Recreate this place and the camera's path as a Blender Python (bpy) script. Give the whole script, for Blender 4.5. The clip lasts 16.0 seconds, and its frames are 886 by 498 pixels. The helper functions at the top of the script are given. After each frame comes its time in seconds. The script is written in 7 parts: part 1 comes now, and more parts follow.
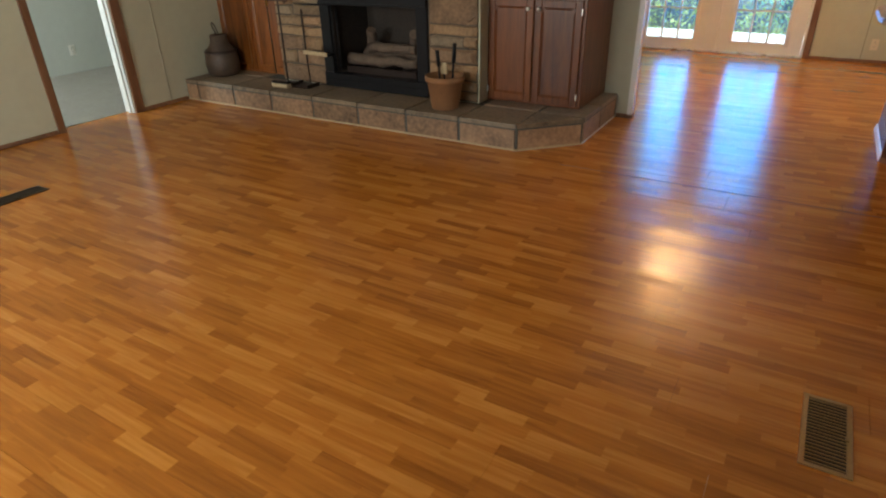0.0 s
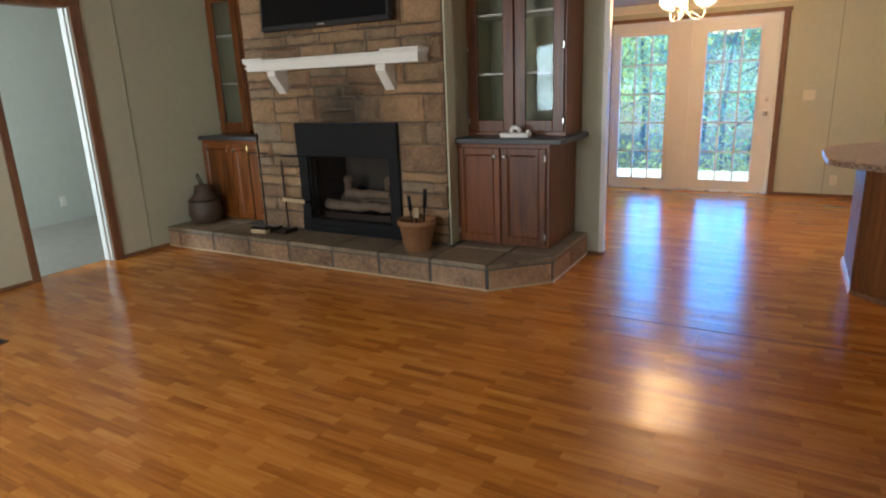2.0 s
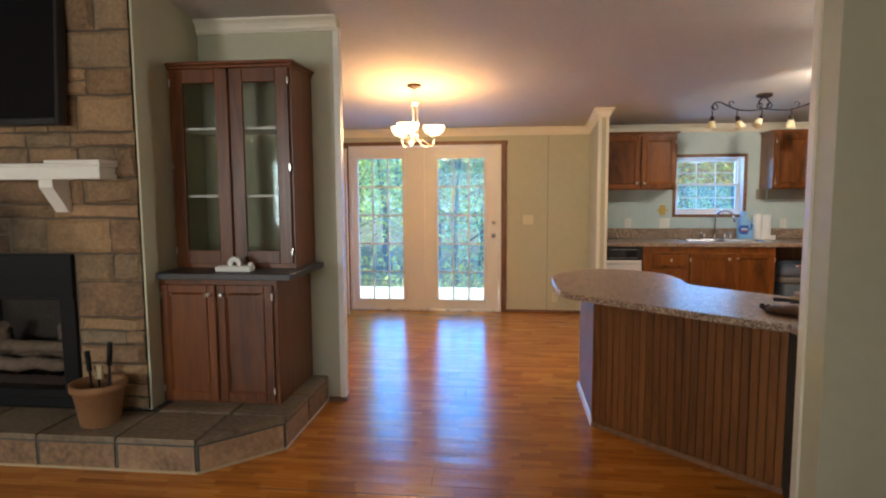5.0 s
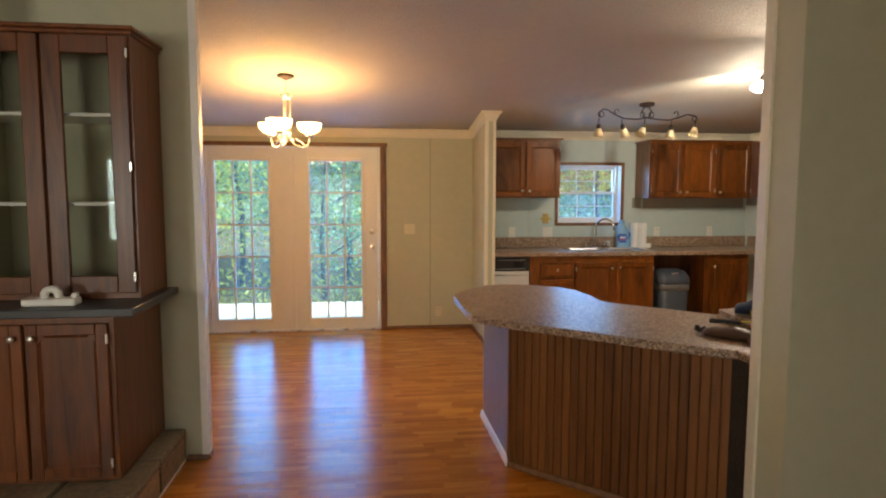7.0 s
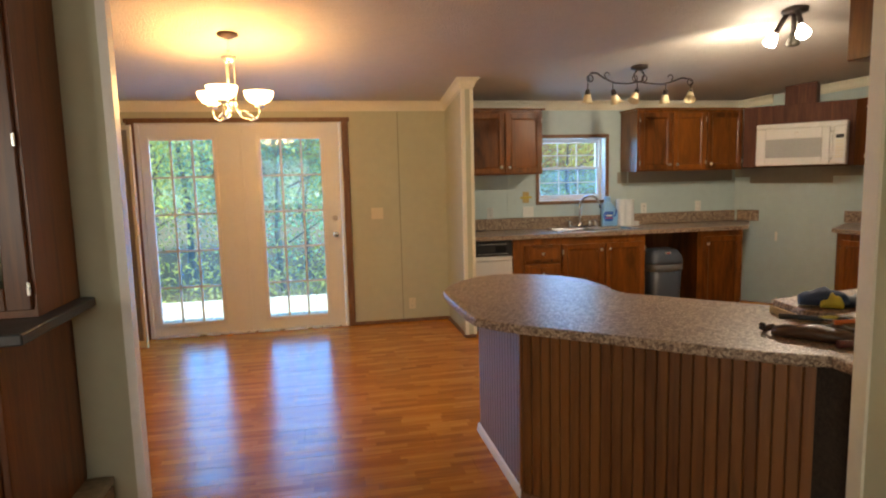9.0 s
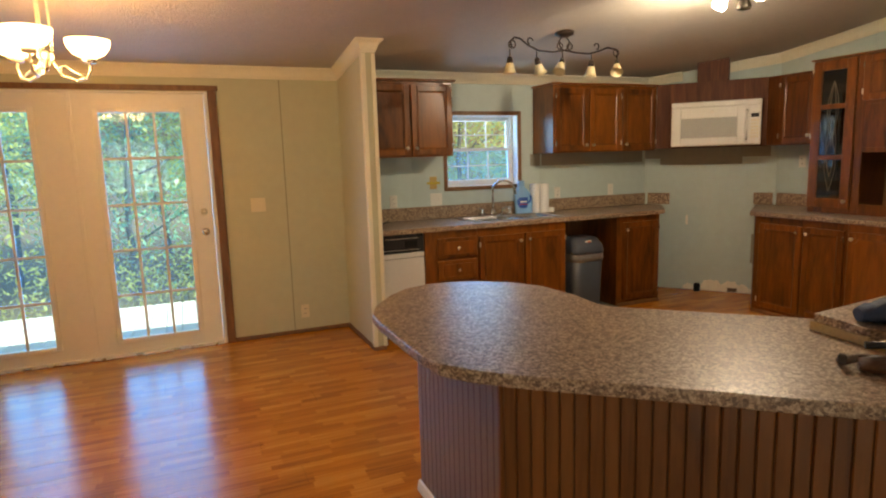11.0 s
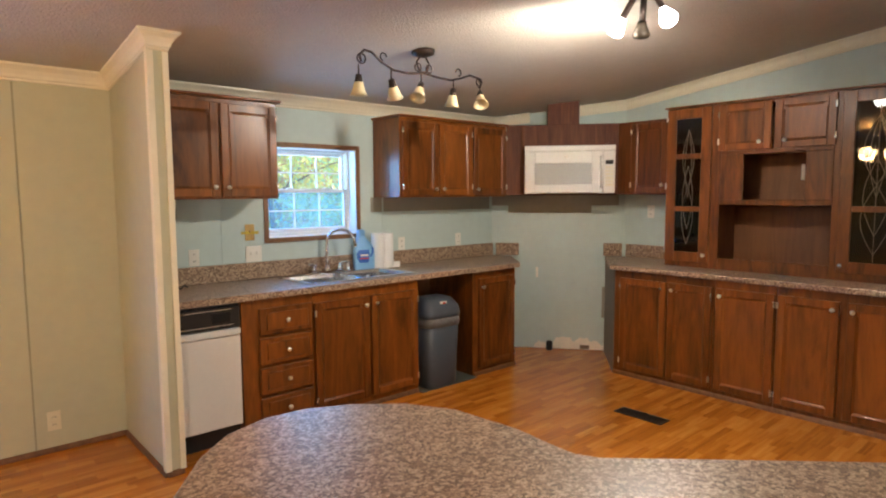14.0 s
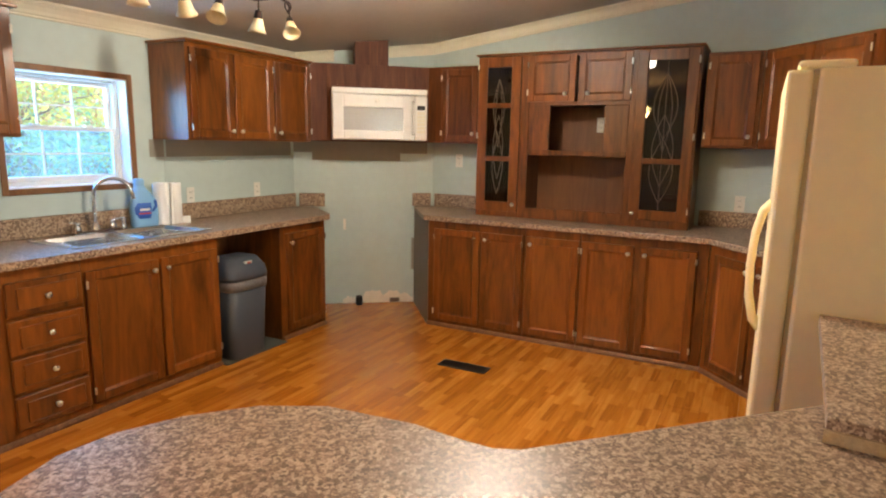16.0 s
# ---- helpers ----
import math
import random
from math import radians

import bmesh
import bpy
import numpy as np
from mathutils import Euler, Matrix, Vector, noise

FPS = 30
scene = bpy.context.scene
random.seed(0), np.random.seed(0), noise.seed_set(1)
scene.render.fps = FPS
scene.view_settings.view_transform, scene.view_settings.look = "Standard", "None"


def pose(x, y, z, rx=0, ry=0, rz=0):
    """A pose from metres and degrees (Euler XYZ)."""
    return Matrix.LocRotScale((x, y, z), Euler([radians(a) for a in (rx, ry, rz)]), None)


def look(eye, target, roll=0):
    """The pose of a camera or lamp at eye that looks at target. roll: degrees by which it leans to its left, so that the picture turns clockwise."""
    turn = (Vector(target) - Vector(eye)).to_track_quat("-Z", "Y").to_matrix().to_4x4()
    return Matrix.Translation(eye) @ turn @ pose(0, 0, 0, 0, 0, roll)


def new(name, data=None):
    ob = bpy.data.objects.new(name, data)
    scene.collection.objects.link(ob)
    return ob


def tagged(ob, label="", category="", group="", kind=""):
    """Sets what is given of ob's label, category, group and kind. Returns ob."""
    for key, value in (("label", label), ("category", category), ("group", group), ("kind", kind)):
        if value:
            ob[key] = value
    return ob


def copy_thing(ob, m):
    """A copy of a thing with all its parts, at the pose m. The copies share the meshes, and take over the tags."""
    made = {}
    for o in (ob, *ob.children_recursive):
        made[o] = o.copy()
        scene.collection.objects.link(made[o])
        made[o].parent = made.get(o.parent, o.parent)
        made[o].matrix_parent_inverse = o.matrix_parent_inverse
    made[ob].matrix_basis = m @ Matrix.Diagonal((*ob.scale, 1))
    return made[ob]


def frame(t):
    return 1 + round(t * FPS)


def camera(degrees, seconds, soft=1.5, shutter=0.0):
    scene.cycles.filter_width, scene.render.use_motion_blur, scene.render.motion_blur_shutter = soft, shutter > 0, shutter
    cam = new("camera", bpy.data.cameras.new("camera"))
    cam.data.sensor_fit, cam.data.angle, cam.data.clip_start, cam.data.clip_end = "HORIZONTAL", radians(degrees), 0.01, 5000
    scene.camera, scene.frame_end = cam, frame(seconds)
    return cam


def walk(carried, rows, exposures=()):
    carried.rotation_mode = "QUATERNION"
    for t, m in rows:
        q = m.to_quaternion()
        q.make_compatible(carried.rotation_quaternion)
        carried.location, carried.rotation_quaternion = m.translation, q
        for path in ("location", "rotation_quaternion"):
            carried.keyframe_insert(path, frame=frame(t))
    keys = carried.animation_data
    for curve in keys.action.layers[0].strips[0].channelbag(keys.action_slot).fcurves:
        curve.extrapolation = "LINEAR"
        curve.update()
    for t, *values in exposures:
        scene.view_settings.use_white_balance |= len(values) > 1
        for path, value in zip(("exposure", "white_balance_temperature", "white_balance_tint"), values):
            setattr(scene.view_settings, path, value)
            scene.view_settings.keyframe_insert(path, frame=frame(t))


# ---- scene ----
cam = camera(72.4, 16.0, 2.1)
PATH = [
    (0, (0.069, 0.115, 1.385), (-0.845, 1.63, 0.452), -1.3),
    (0.2, (0.053, 0.115, 1.384), (-0.974, 1.569, 0.473), -1.4),
    (0.5, (0.058, 0.137, 1.361), (-1.106, 1.48, 0.442), -1.7),
    (1, (0.071, 0.174, 1.371), (-1.121, 1.515, 0.487), -2.8),
    (1.5, (0.126, 0.24, 1.405), (-0.944, 1.749, 0.644), -2.8),
    (2, (0.179, 0.254, 1.409), (-0.793, 1.922, 0.885), -2.3),
    (2.5, (0.193, 0.297, 1.426), (-0.712, 2.026, 0.986), -2.3),
    (3, (0.106, 0.397, 1.457), (-0.588, 2.23, 1.059), -2.4),
    (3.5, (0.021, 0.467, 1.477), (-0.516, 2.359, 1.117), -0.3),
    (4, (0.017, 0.553, 1.491), (-0.426, 2.479, 1.185), -0.7),
    (4.5, (0.041, 0.739, 1.489), (-0.295, 2.697, 1.261), -0.4),
    (4.7, (0.076, 0.823, 1.493), (-0.216, 2.791, 1.291), -0.4),
    (7, (-0.174, 1.54, 1.517), (0.068, 3.517, 1.34), 0.1),
    (7.5, (-0.16, 1.685, 1.51), (0.132, 3.652, 1.298), -0.6),
    (8, (-0.218, 1.848, 1.497), (0.124, 3.803, 1.249), 0.3),
    (8.2, (-0.247, 1.934, 1.495), (0.102, 3.89, 1.264), -0.7),
    (10.3, (-0.243, 2.782, 1.468), (0.217, 4.711, 1.208), -0.6),
    (10.5, (-0.287, 2.909, 1.473), (0.27, 4.809, 1.191), -1.3),
    (11, (-0.281, 3.133, 1.48), (0.491, 4.954, 1.181), -1.7),
    (11.5, (-0.18, 3.322, 1.483), (0.557, 5.166, 1.245), -0.6),
    (12, (-0.084, 3.462, 1.482), (0.684, 5.292, 1.235), -0.0),
    (12.5, (-0.068, 3.654, 1.491), (0.849, 5.413, 1.23), 0.5),
    (13, (-0.101, 3.864, 1.513), (1.046, 5.483, 1.267), -0.2),
    (13.5, (-0.068, 4.019, 1.497), (1.195, 5.55, 1.247), 0.7),
    (14, (0.033, 4.22, 1.515), (1.353, 5.712, 1.334), -0.3),
    (14.5, (0.148, 4.368, 1.527), (1.635, 5.694, 1.356), 0.5),
    (15, (0.162, 4.584, 1.531), (1.822, 5.687, 1.362), -0.7),
    (15.5, (0.186, 4.643, 1.52), (1.899, 5.656, 1.319), 0.9),
    (16, (0.137, 4.647, 1.502), (1.883, 5.559, 1.157), 1.1),
]
walk(cam, [(t, look(eye, target, roll)) for t, eye, target, roll in PATH],
     exposures=[(0, 1.2, 6500, 10), (1, 1.12, 6400, 10), (2, 1.2, 6000, 10), (3.5, 1.2, 6100, 10), (4.7, 1.12, 6300, 10), (7, 0.88, 7200, 10), (10.3, 0.88, 8000, 10), (11, 0.85, 8400, 10), (11.5, 0.86, 7200, 10), (12, 0.88, 7000, 10), (13, 1.22, 6500, 10), (14, 1.38, 6600, 10), (16, 1.66, 7000, 10)])


# ---- light ----
world = bpy.data.worlds.new("sky")
scene.world = world
world.use_nodes = True
_nt = world.node_tree
_sky = _nt.nodes.new("ShaderNodeTexSky")
_sky.sky_type = 'NISHITA'
_sky.sun_disc = False
_sky.sun_elevation = radians(54)
_sky.sun_rotation = radians(118)
_nt.links.new(_sky.outputs[0], _nt.nodes["Background"].inputs[0])
_nt.nodes["Background"].inputs[1].default_value = 0.15


def lamp(name, kind, m, power, colour, size=0.1, size_y=None, angle=None):
    d = bpy.data.lights.new(name, kind)
    d.energy, d.color = power, colour
    if kind == 'AREA':
        d.shape, d.size, d.size_y = 'RECTANGLE', size, size_y or size
    elif kind == 'SUN':
        d.angle = angle
    else:
        d.shadow_soft_size = size
    if kind == 'SPOT':
        d.spot_size, d.spot_blend = angle, 0.5
    ob = new(name, d)
    ob.matrix_world = m
    return ob


lamp("sun", 'SUN', pose(0, 0, 20, 36, 0, 62), 5.0, (1.0, 0.93, 0.82), angle=radians(0.6))
# daylight through the glazed doors and the kitchen window
lamp("door_daylight", 'AREA', pose(-0.97, 8.62, 1.1, 90, 0, 180), 36, (0.05, 0.35, 1.0), 1.5, 1.7)
lamp("window_daylight", 'AREA', pose(2.38, 8.62, 1.55, 90, 0, 180), 10, (0.2, 0.52, 1.0), 0.7, 0.65)
# fill light at a wide window added out of view
lamp("living_daylight", 'AREA', pose(-1.4, -1.2, 1.45, 90, 0, 0), 25, (1.0, 0.99, 0.95), 1.8, 1.2)
# at the narrow window that the cabinet glass mirrors
lamp("living_daylight", 'AREA', pose(-3.35, -1.2, 1.45, 90, 0, 0), 40, (1.0, 0.99, 0.95), 0.8, 1.2)
# fill light added at an unseen opening to brighten the bedroom
lamp("bedroom_daylight", 'AREA', pose(-6.6, 0.42, 1.5, 90, 0, 0), 55, (0.85, 0.95, 1.0), 1.2, 1.2)


# ---- materials ----
def _node(nt, kind, **values):
    n = nt.nodes.new(kind)
    for k, v in values.items():
        n.inputs[k].default_value = v
    return n


def plain(name, colour, rough=0.5, metal=0.0, var=0.12, scale=6.0, bump=0.1, bump_scale=60.0, stretch=(1, 1, 1), piece=0.0, coat=0.0, sharp=False):
    """A surface with large stains, fine grain and relief."""
    m = bpy.data.materials.new(name)
    m.use_nodes = True
    nt = m.node_tree
    b = nt.nodes["Principled BSDF"]
    geo = nt.nodes.new("ShaderNodeNewGeometry")
    mp = nt.nodes.new("ShaderNodeMapping")
    mp.inputs["Scale"].default_value = stretch
    nt.links.new(geo.outputs["Position"], mp.inputs[0])
    n1 = _node(nt, "ShaderNodeTexNoise", Scale=scale, Detail=5.0, Roughness=0.6)
    n2 = _node(nt, "ShaderNodeTexNoise", Scale=scale * 7, Detail=3.0)
    nt.links.new(mp.outputs[0], n1.inputs["Vector"])
    nt.links.new(mp.outputs[0], n2.inputs["Vector"])
    add = nt.nodes.new("ShaderNodeMath")
    add.operation = 'ADD'
    nt.links.new(n1.outputs[0], add.inputs[0])
    nt.links.new(n2.outputs[0], add.inputs[1])
    last = add
    if piece:
        oi = nt.nodes.new("ShaderNodeObjectInfo")
        ma = nt.nodes.new("ShaderNodeMath")
        ma.operation = 'MULTIPLY_ADD'
        ma.inputs[1].default_value = piece
        nt.links.new(oi.outputs["Random"], ma.inputs[0])
        nt.links.new(add.outputs[0], ma.inputs[2])
        last = ma
    ramp = nt.nodes.new("ShaderNodeMapRange")
    mid = 1.0 + piece * 0.5
    span = 0.22 if sharp else 0.45
    ramp.inputs["From Min"].default_value = mid - span - piece * 0.4
    ramp.inputs["From Max"].default_value = mid + span + piece * 0.4
    ramp.inputs["To Min"].default_value = 1 - var
    ramp.inputs["To Max"].default_value = 1 + var
    nt.links.new(last.outputs[0], ramp.inputs[0])
    mul = nt.nodes.new("ShaderNodeVectorMath")
    mul.operation = 'SCALE'
    mul.inputs[0].default_value = colour
    nt.links.new(ramp.outputs[0], mul.inputs["Scale"])
    nt.links.new(mul.outputs[0], b.inputs["Base Color"])
    rr = nt.nodes.new("ShaderNodeMapRange")
    rr.inputs["To Min"].default_value = max(0.02, rough - 0.08)
    rr.inputs["To Max"].default_value = min(1, rough + 0.08)
    nt.links.new(n1.outputs[0], rr.inputs[0])
    nt.links.new(rr.outputs[0], b.inputs["Roughness"])
    b.inputs["Metallic"].default_value = metal
    b.inputs["Coat Weight"].default_value = coat
    if bump:
        n3 = _node(nt, "ShaderNodeTexNoise", Scale=bump_scale, Detail=4.0)
        nt.links.new(mp.outputs[0], n3.inputs["Vector"])
        bp = _node(nt, "ShaderNodeBump", Strength=bump, Distance=0.01)
        nt.links.new(n3.outputs[0], bp.inputs["Height"])
        nt.links.new(bp.outputs[0], b.inputs["Normal"])
    return m


def wood(name, dark, light, rough=0.35, grain=(22, 22, 1.6), piece=0.25, knots=True):
    """Stained wood with figure along the short stretch axis."""
    m = bpy.data.materials.new(name)
    m.use_nodes = True
    nt = m.node_tree
    b = nt.nodes["Principled BSDF"]
    geo = nt.nodes.new("ShaderNodeNewGeometry")
    oi = nt.nodes.new("ShaderNodeObjectInfo")
    off = nt.nodes.new("ShaderNodeVectorMath")
    off.operation = 'SCALE'
    off.inputs[0].default_value = (3.1, 2.3, 5.7)
    nt.links.new(oi.outputs["Random"], off.inputs["Scale"])
    ad = nt.nodes.new("ShaderNodeVectorMath")
    nt.links.new(geo.outputs["Position"], ad.inputs[0])
    nt.links.new(off.outputs[0], ad.inputs[1])
    mp = nt.nodes.new("ShaderNodeMapping")
    mp.inputs["Scale"].default_value = grain
    nt.links.new(ad.outputs[0], mp.inputs[0])
    n1 = _node(nt, "ShaderNodeTexNoise", Scale=0.45, Detail=6.0, Roughness=0.62, Distortion=2.4)
    n2 = _node(nt, "ShaderNodeTexNoise", Scale=4.0, Detail=3.0)
    nt.links.new(mp.outputs[0], n1.inputs["Vector"])
    nt.links.new(mp.outputs[0], n2.inputs["Vector"])
    mx = nt.nodes.new("ShaderNodeMath")
    mx.operation = 'MULTIPLY_ADD'
    mx.inputs[1].default_value = 0.35
    nt.links.new(n2.outputs[0], mx.inputs[0])
    nt.links.new(n1.outputs[0], mx.inputs[2])
    pr = nt.nodes.new("ShaderNodeMath")
    pr.operation = 'MULTIPLY_ADD'
    pr.inputs[1].default_value = piece
    nt.links.new(oi.outputs["Random"], pr.inputs[0])
    nt.links.new(mx.outputs[0], pr.inputs[2])
    ramp = nt.nodes.new("ShaderNodeValToRGB")
    ramp.color_ramp.elements[0].position = 0.42 + piece * 0.2
    ramp.color_ramp.elements[1].position = 0.88 + piece * 0.7
    ramp.color_ramp.elements[0].color = (*dark, 1)
    ramp.color_ramp.elements[1].color = (*light, 1)
    nt.links.new(pr.outputs[0], ramp.inputs[0])
    nt.links.new(ramp.outputs[0], b.inputs["Base Color"])
    b.inputs["Roughness"].default_value = rough
    bp = _node(nt, "ShaderNodeBump", Strength=0.12, Distance=0.004)
    nt.links.new(mx.outputs[0], bp.inputs["Height"])
    nt.links.new(bp.outputs[0], b.inputs["Normal"])
    return m


def laminate_floor():
    """Glossy three-strip laminate: short strips that run along x, each of its own tone."""
    m = bpy.data.materials.new("laminate_floor")
    m.use_nodes = True
    nt = m.node_tree
    b = nt.nodes["Principled BSDF"]

    def op(kind, a, c=None, d=None):
        n = nt.nodes.new("ShaderNodeMath")
        n.operation = kind
        for i, v in enumerate((a, c, d)):
            if v is None:
                continue
            if isinstance(v, (int, float)):
                n.inputs[i].default_value = v
            else:
                nt.links.new(v, n.inputs[i])
        return n.outputs[0]
    geo = nt.nodes.new("ShaderNodeNewGeometry")
    sp = nt.nodes.new("ShaderNodeSeparateXYZ")
    nt.links.new(geo.outputs["Position"], sp.inputs[0])
    row = op('FLOOR', op('DIVIDE', sp.outputs[1], 0.0484))
    wn = nt.nodes.new("ShaderNodeTexWhiteNoise")
    wn.noise_dimensions = '1D'
    nt.links.new(row, wn.inputs["W"])
    xs = op('DIVIDE', op('ADD', sp.outputs[0], op('MULTIPLY', wn.outputs[0], 3.0)), 0.25)
    col = op('FLOOR', xs)
    cv = nt.nodes.new("ShaderNodeCombineXYZ")
    nt.links.new(col, cv.inputs[0])
    nt.links.new(row, cv.inputs[1])
    wn2 = nt.nodes.new("ShaderNodeTexWhiteNoise")
    wn2.noise_dimensions = '2D'
    nt.links.new(cv.outputs[0], wn2.inputs["Vector"])
    # grain along x, shifted strip by strip
    sc = nt.nodes.new("ShaderNodeVectorMath")
    sc.operation = 'MULTIPLY_ADD'
    sc.inputs[1].default_value = (2.2, 38, 1)
    shift = nt.nodes.new("ShaderNodeVectorMath")
    shift.operation = 'SCALE'
    shift.inputs["Scale"].default_value = 9.0
    nt.links.new(wn2.outputs["Color"], shift.inputs[0])
    nt.links.new(geo.outputs["Position"], sc.inputs[0])
    nt.links.new(shift.outputs[0], sc.inputs[2])
    gr = _node(nt, "ShaderNodeTexNoise", Scale=1.0, Detail=5.0, Roughness=0.6, Distortion=0.8)
    nt.links.new(sc.outputs[0], gr.inputs["Vector"])
    wear = _node(nt, "ShaderNodeTexNoise", Scale=1.3, Detail=3.0)
    nt.links.new(geo.outputs["Position"], wear.inputs["Vector"])
    tone = op('ADD', op('MULTIPLY', wn2.outputs[0], 0.42), op('MULTIPLY_ADD', gr.outputs[0], 1.0, -0.19))
    tone = op('ADD', tone, op('MULTIPLY', wear.outputs[0], 0.12))
    ramp = nt.nodes.new("ShaderNodeValToRGB")
    e = ramp.color_ramp.elements
    e[0].position, e[0].color = 0.15, (0.24, 0.072, 0.009, 1)
    e[1].position, e[1].color = 1.0, (0.64, 0.265, 0.045, 1)
    mid = e.new(0.6)
    mid.color = (0.47, 0.16, 0.019, 1)
    nt.links.new(tone, ramp.inputs[0])
    nt.links.new(ramp.outputs[0], b.inputs["Base Color"])
    rr = nt.nodes.new("ShaderNodeMapRange")
    rr.inputs["To Min"].default_value = 0.17
    rr.inputs["To Max"].default_value = 0.27
    nt.links.new(wear.outputs[0], rr.inputs[0])
    nt.links.new(rr.outputs[0], b.inputs["Roughness"])
    bp = _node(nt, "ShaderNodeBump", Strength=0.05, Distance=0.002)
    nt.links.new(gr.outputs[0], bp.inputs["Height"])
    # the boards lie a little uneven across their width
    wv = nt.nodes.new("ShaderNodeMapping")
    wv.inputs["Scale"].default_value = (0.7, 6.0, 1.0)
    nt.links.new(geo.outputs["Position"], wv.inputs[0])
    un = _node(nt, "ShaderNodeTexNoise", Scale=1.0, Detail=1.5, Roughness=0.45)
    nt.links.new(wv.outputs[0], un.inputs["Vector"])
    bw = _node(nt, "ShaderNodeBump", Strength=0.5, Distance=0.012)
    nt.links.new(un.outputs[0], bw.inputs["Height"])
    nt.links.new(bp.outputs[0], bw.inputs["Normal"])
    nt.links.new(bw.outputs[0], b.inputs["Normal"])
    return m


def speckle(name, stops, scale=115.0, rough=0.36):
    """Speckled counter laminate: flakes of a few tones."""
    m = bpy.data.materials.new(name)
    m.use_nodes = True
    nt = m.node_tree
    b = nt.nodes["Principled BSDF"]
    geo = nt.nodes.new("ShaderNodeNewGeometry")
    warp = _node(nt, "ShaderNodeTexNoise", Scale=40.0, Detail=3.0)
    nt.links.new(geo.outputs["Position"], warp.inputs["Vector"])
    ad = nt.nodes.new("ShaderNodeVectorMath")
    ad.operation = 'MULTIPLY_ADD'
    ad.inputs[1].default_value = (0.006, 0.006, 0.006)
    nt.links.new(warp.outputs["Color"], ad.inputs[0])
    nt.links.new(geo.outputs["Position"], ad.inputs[2])
    tone = None
    for k, weight in ((1.0, 0.62), (2.3, 0.36)):
        vo = _node(nt, "ShaderNodeTexVoronoi", Scale=scale * k)
        nt.links.new(ad.outputs[0], vo.inputs["Vector"])
        bw = nt.nodes.new("ShaderNodeSeparateColor")
        nt.links.new(vo.outputs["Color"], bw.inputs[0])
        mx = nt.nodes.new("ShaderNodeMath")
        mx.operation = 'MULTIPLY_ADD'
        mx.inputs[1].default_value = weight
        nt.links.new(bw.outputs[0], mx.inputs[0])
        if tone:
            nt.links.new(tone, mx.inputs[2])
        else:
            mx.inputs[2].default_value = 0.23
        tone = mx.outputs[0]
    big = _node(nt, "ShaderNodeTexNoise", Scale=60.0, Detail=3.0)
    nt.links.new(geo.outputs["Position"], big.inputs["Vector"])
    ramp = nt.nodes.new("ShaderNodeValToRGB")
    e = ramp.color_ramp.elements
    e[0].position, e[0].color = 0.42, (*stops[0], 1)
    e[1].position, e[1].color = 1.05, (*stops[-1], 1)
    for i, c in enumerate(stops[1:-1]):
        k = e.new(0.42 + 0.55 * (i + 1) / (len(stops) - 1))
        k.color = (*c, 1)
    nt.links.new(mx.outputs[0], ramp.inputs[0])
    nt.links.new(ramp.outputs[0], b.inputs["Base Color"])
    b.inputs["Roughness"].default_value = rough
    b.inputs["Specular IOR Level"].default_value = 0.4
    bp = _node(nt, "ShaderNodeBump", Strength=0.08, Distance=0.002)
    nt.links.new(big.outputs[0], bp.inputs["Height"])
    nt.links.new(bp.outputs[0], b.inputs["Normal"])
    return m


def glow(name, colour, strength):
    m = bpy.data.materials.new(name)
    m.use_nodes = True
    b = m.node_tree.nodes["Principled BSDF"]
    b.inputs["Base Color"].default_value = (*colour, 1)
    b.inputs["Emission Color"].default_value = (*colour, 1)
    b.inputs["Emission Strength"].default_value = strength
    return m


def clear(name, tint=(1, 1, 1), rough=0.0, gloss=0.1, share=1.0, haze=0.0):
    """Thin window glass: it lets light straight through and mirrors a little, more at a flat angle."""
    m = bpy.data.materials.new(name)
    m.use_nodes = True
    nt = m.node_tree
    out = nt.nodes["Material Output"]
    tr = nt.nodes.new("ShaderNodeBsdfTransparent")
    tr.inputs[0].default_value = (*tint, 1)
    gl = nt.nodes.new("ShaderNodeBsdfGlossy")
    gl.inputs["Roughness"].default_value = rough
    fr = nt.nodes.new("ShaderNodeFresnel")
    fr.inputs[0].default_value = 1.45 + gloss
    mx = nt.nodes.new("ShaderNodeMixShader")
    sc = nt.nodes.new("ShaderNodeMath")
    sc.operation = 'MULTIPLY'
    sc.inputs[1].default_value = share
    nt.links.new(fr.outputs[0], sc.inputs[0])
    nt.links.new(sc.outputs[0], mx.inputs[0])
    # a translucent share lays a painted daylight haze over the view
    ts = nt.nodes.new("ShaderNodeBsdfTranslucent")
    dm = nt.nodes.new("ShaderNodeMixShader")
    dm.inputs[0].default_value = haze
    nt.links.new(tr.outputs[0], dm.inputs[1])
    nt.links.new(ts.outputs[0], dm.inputs[2])
    nt.links.new(dm.outputs[0], mx.inputs[1])
    nt.links.new(gl.outputs[0], mx.inputs[2])
    nt.links.new(mx.outputs[0], out.inputs[0])
    return m


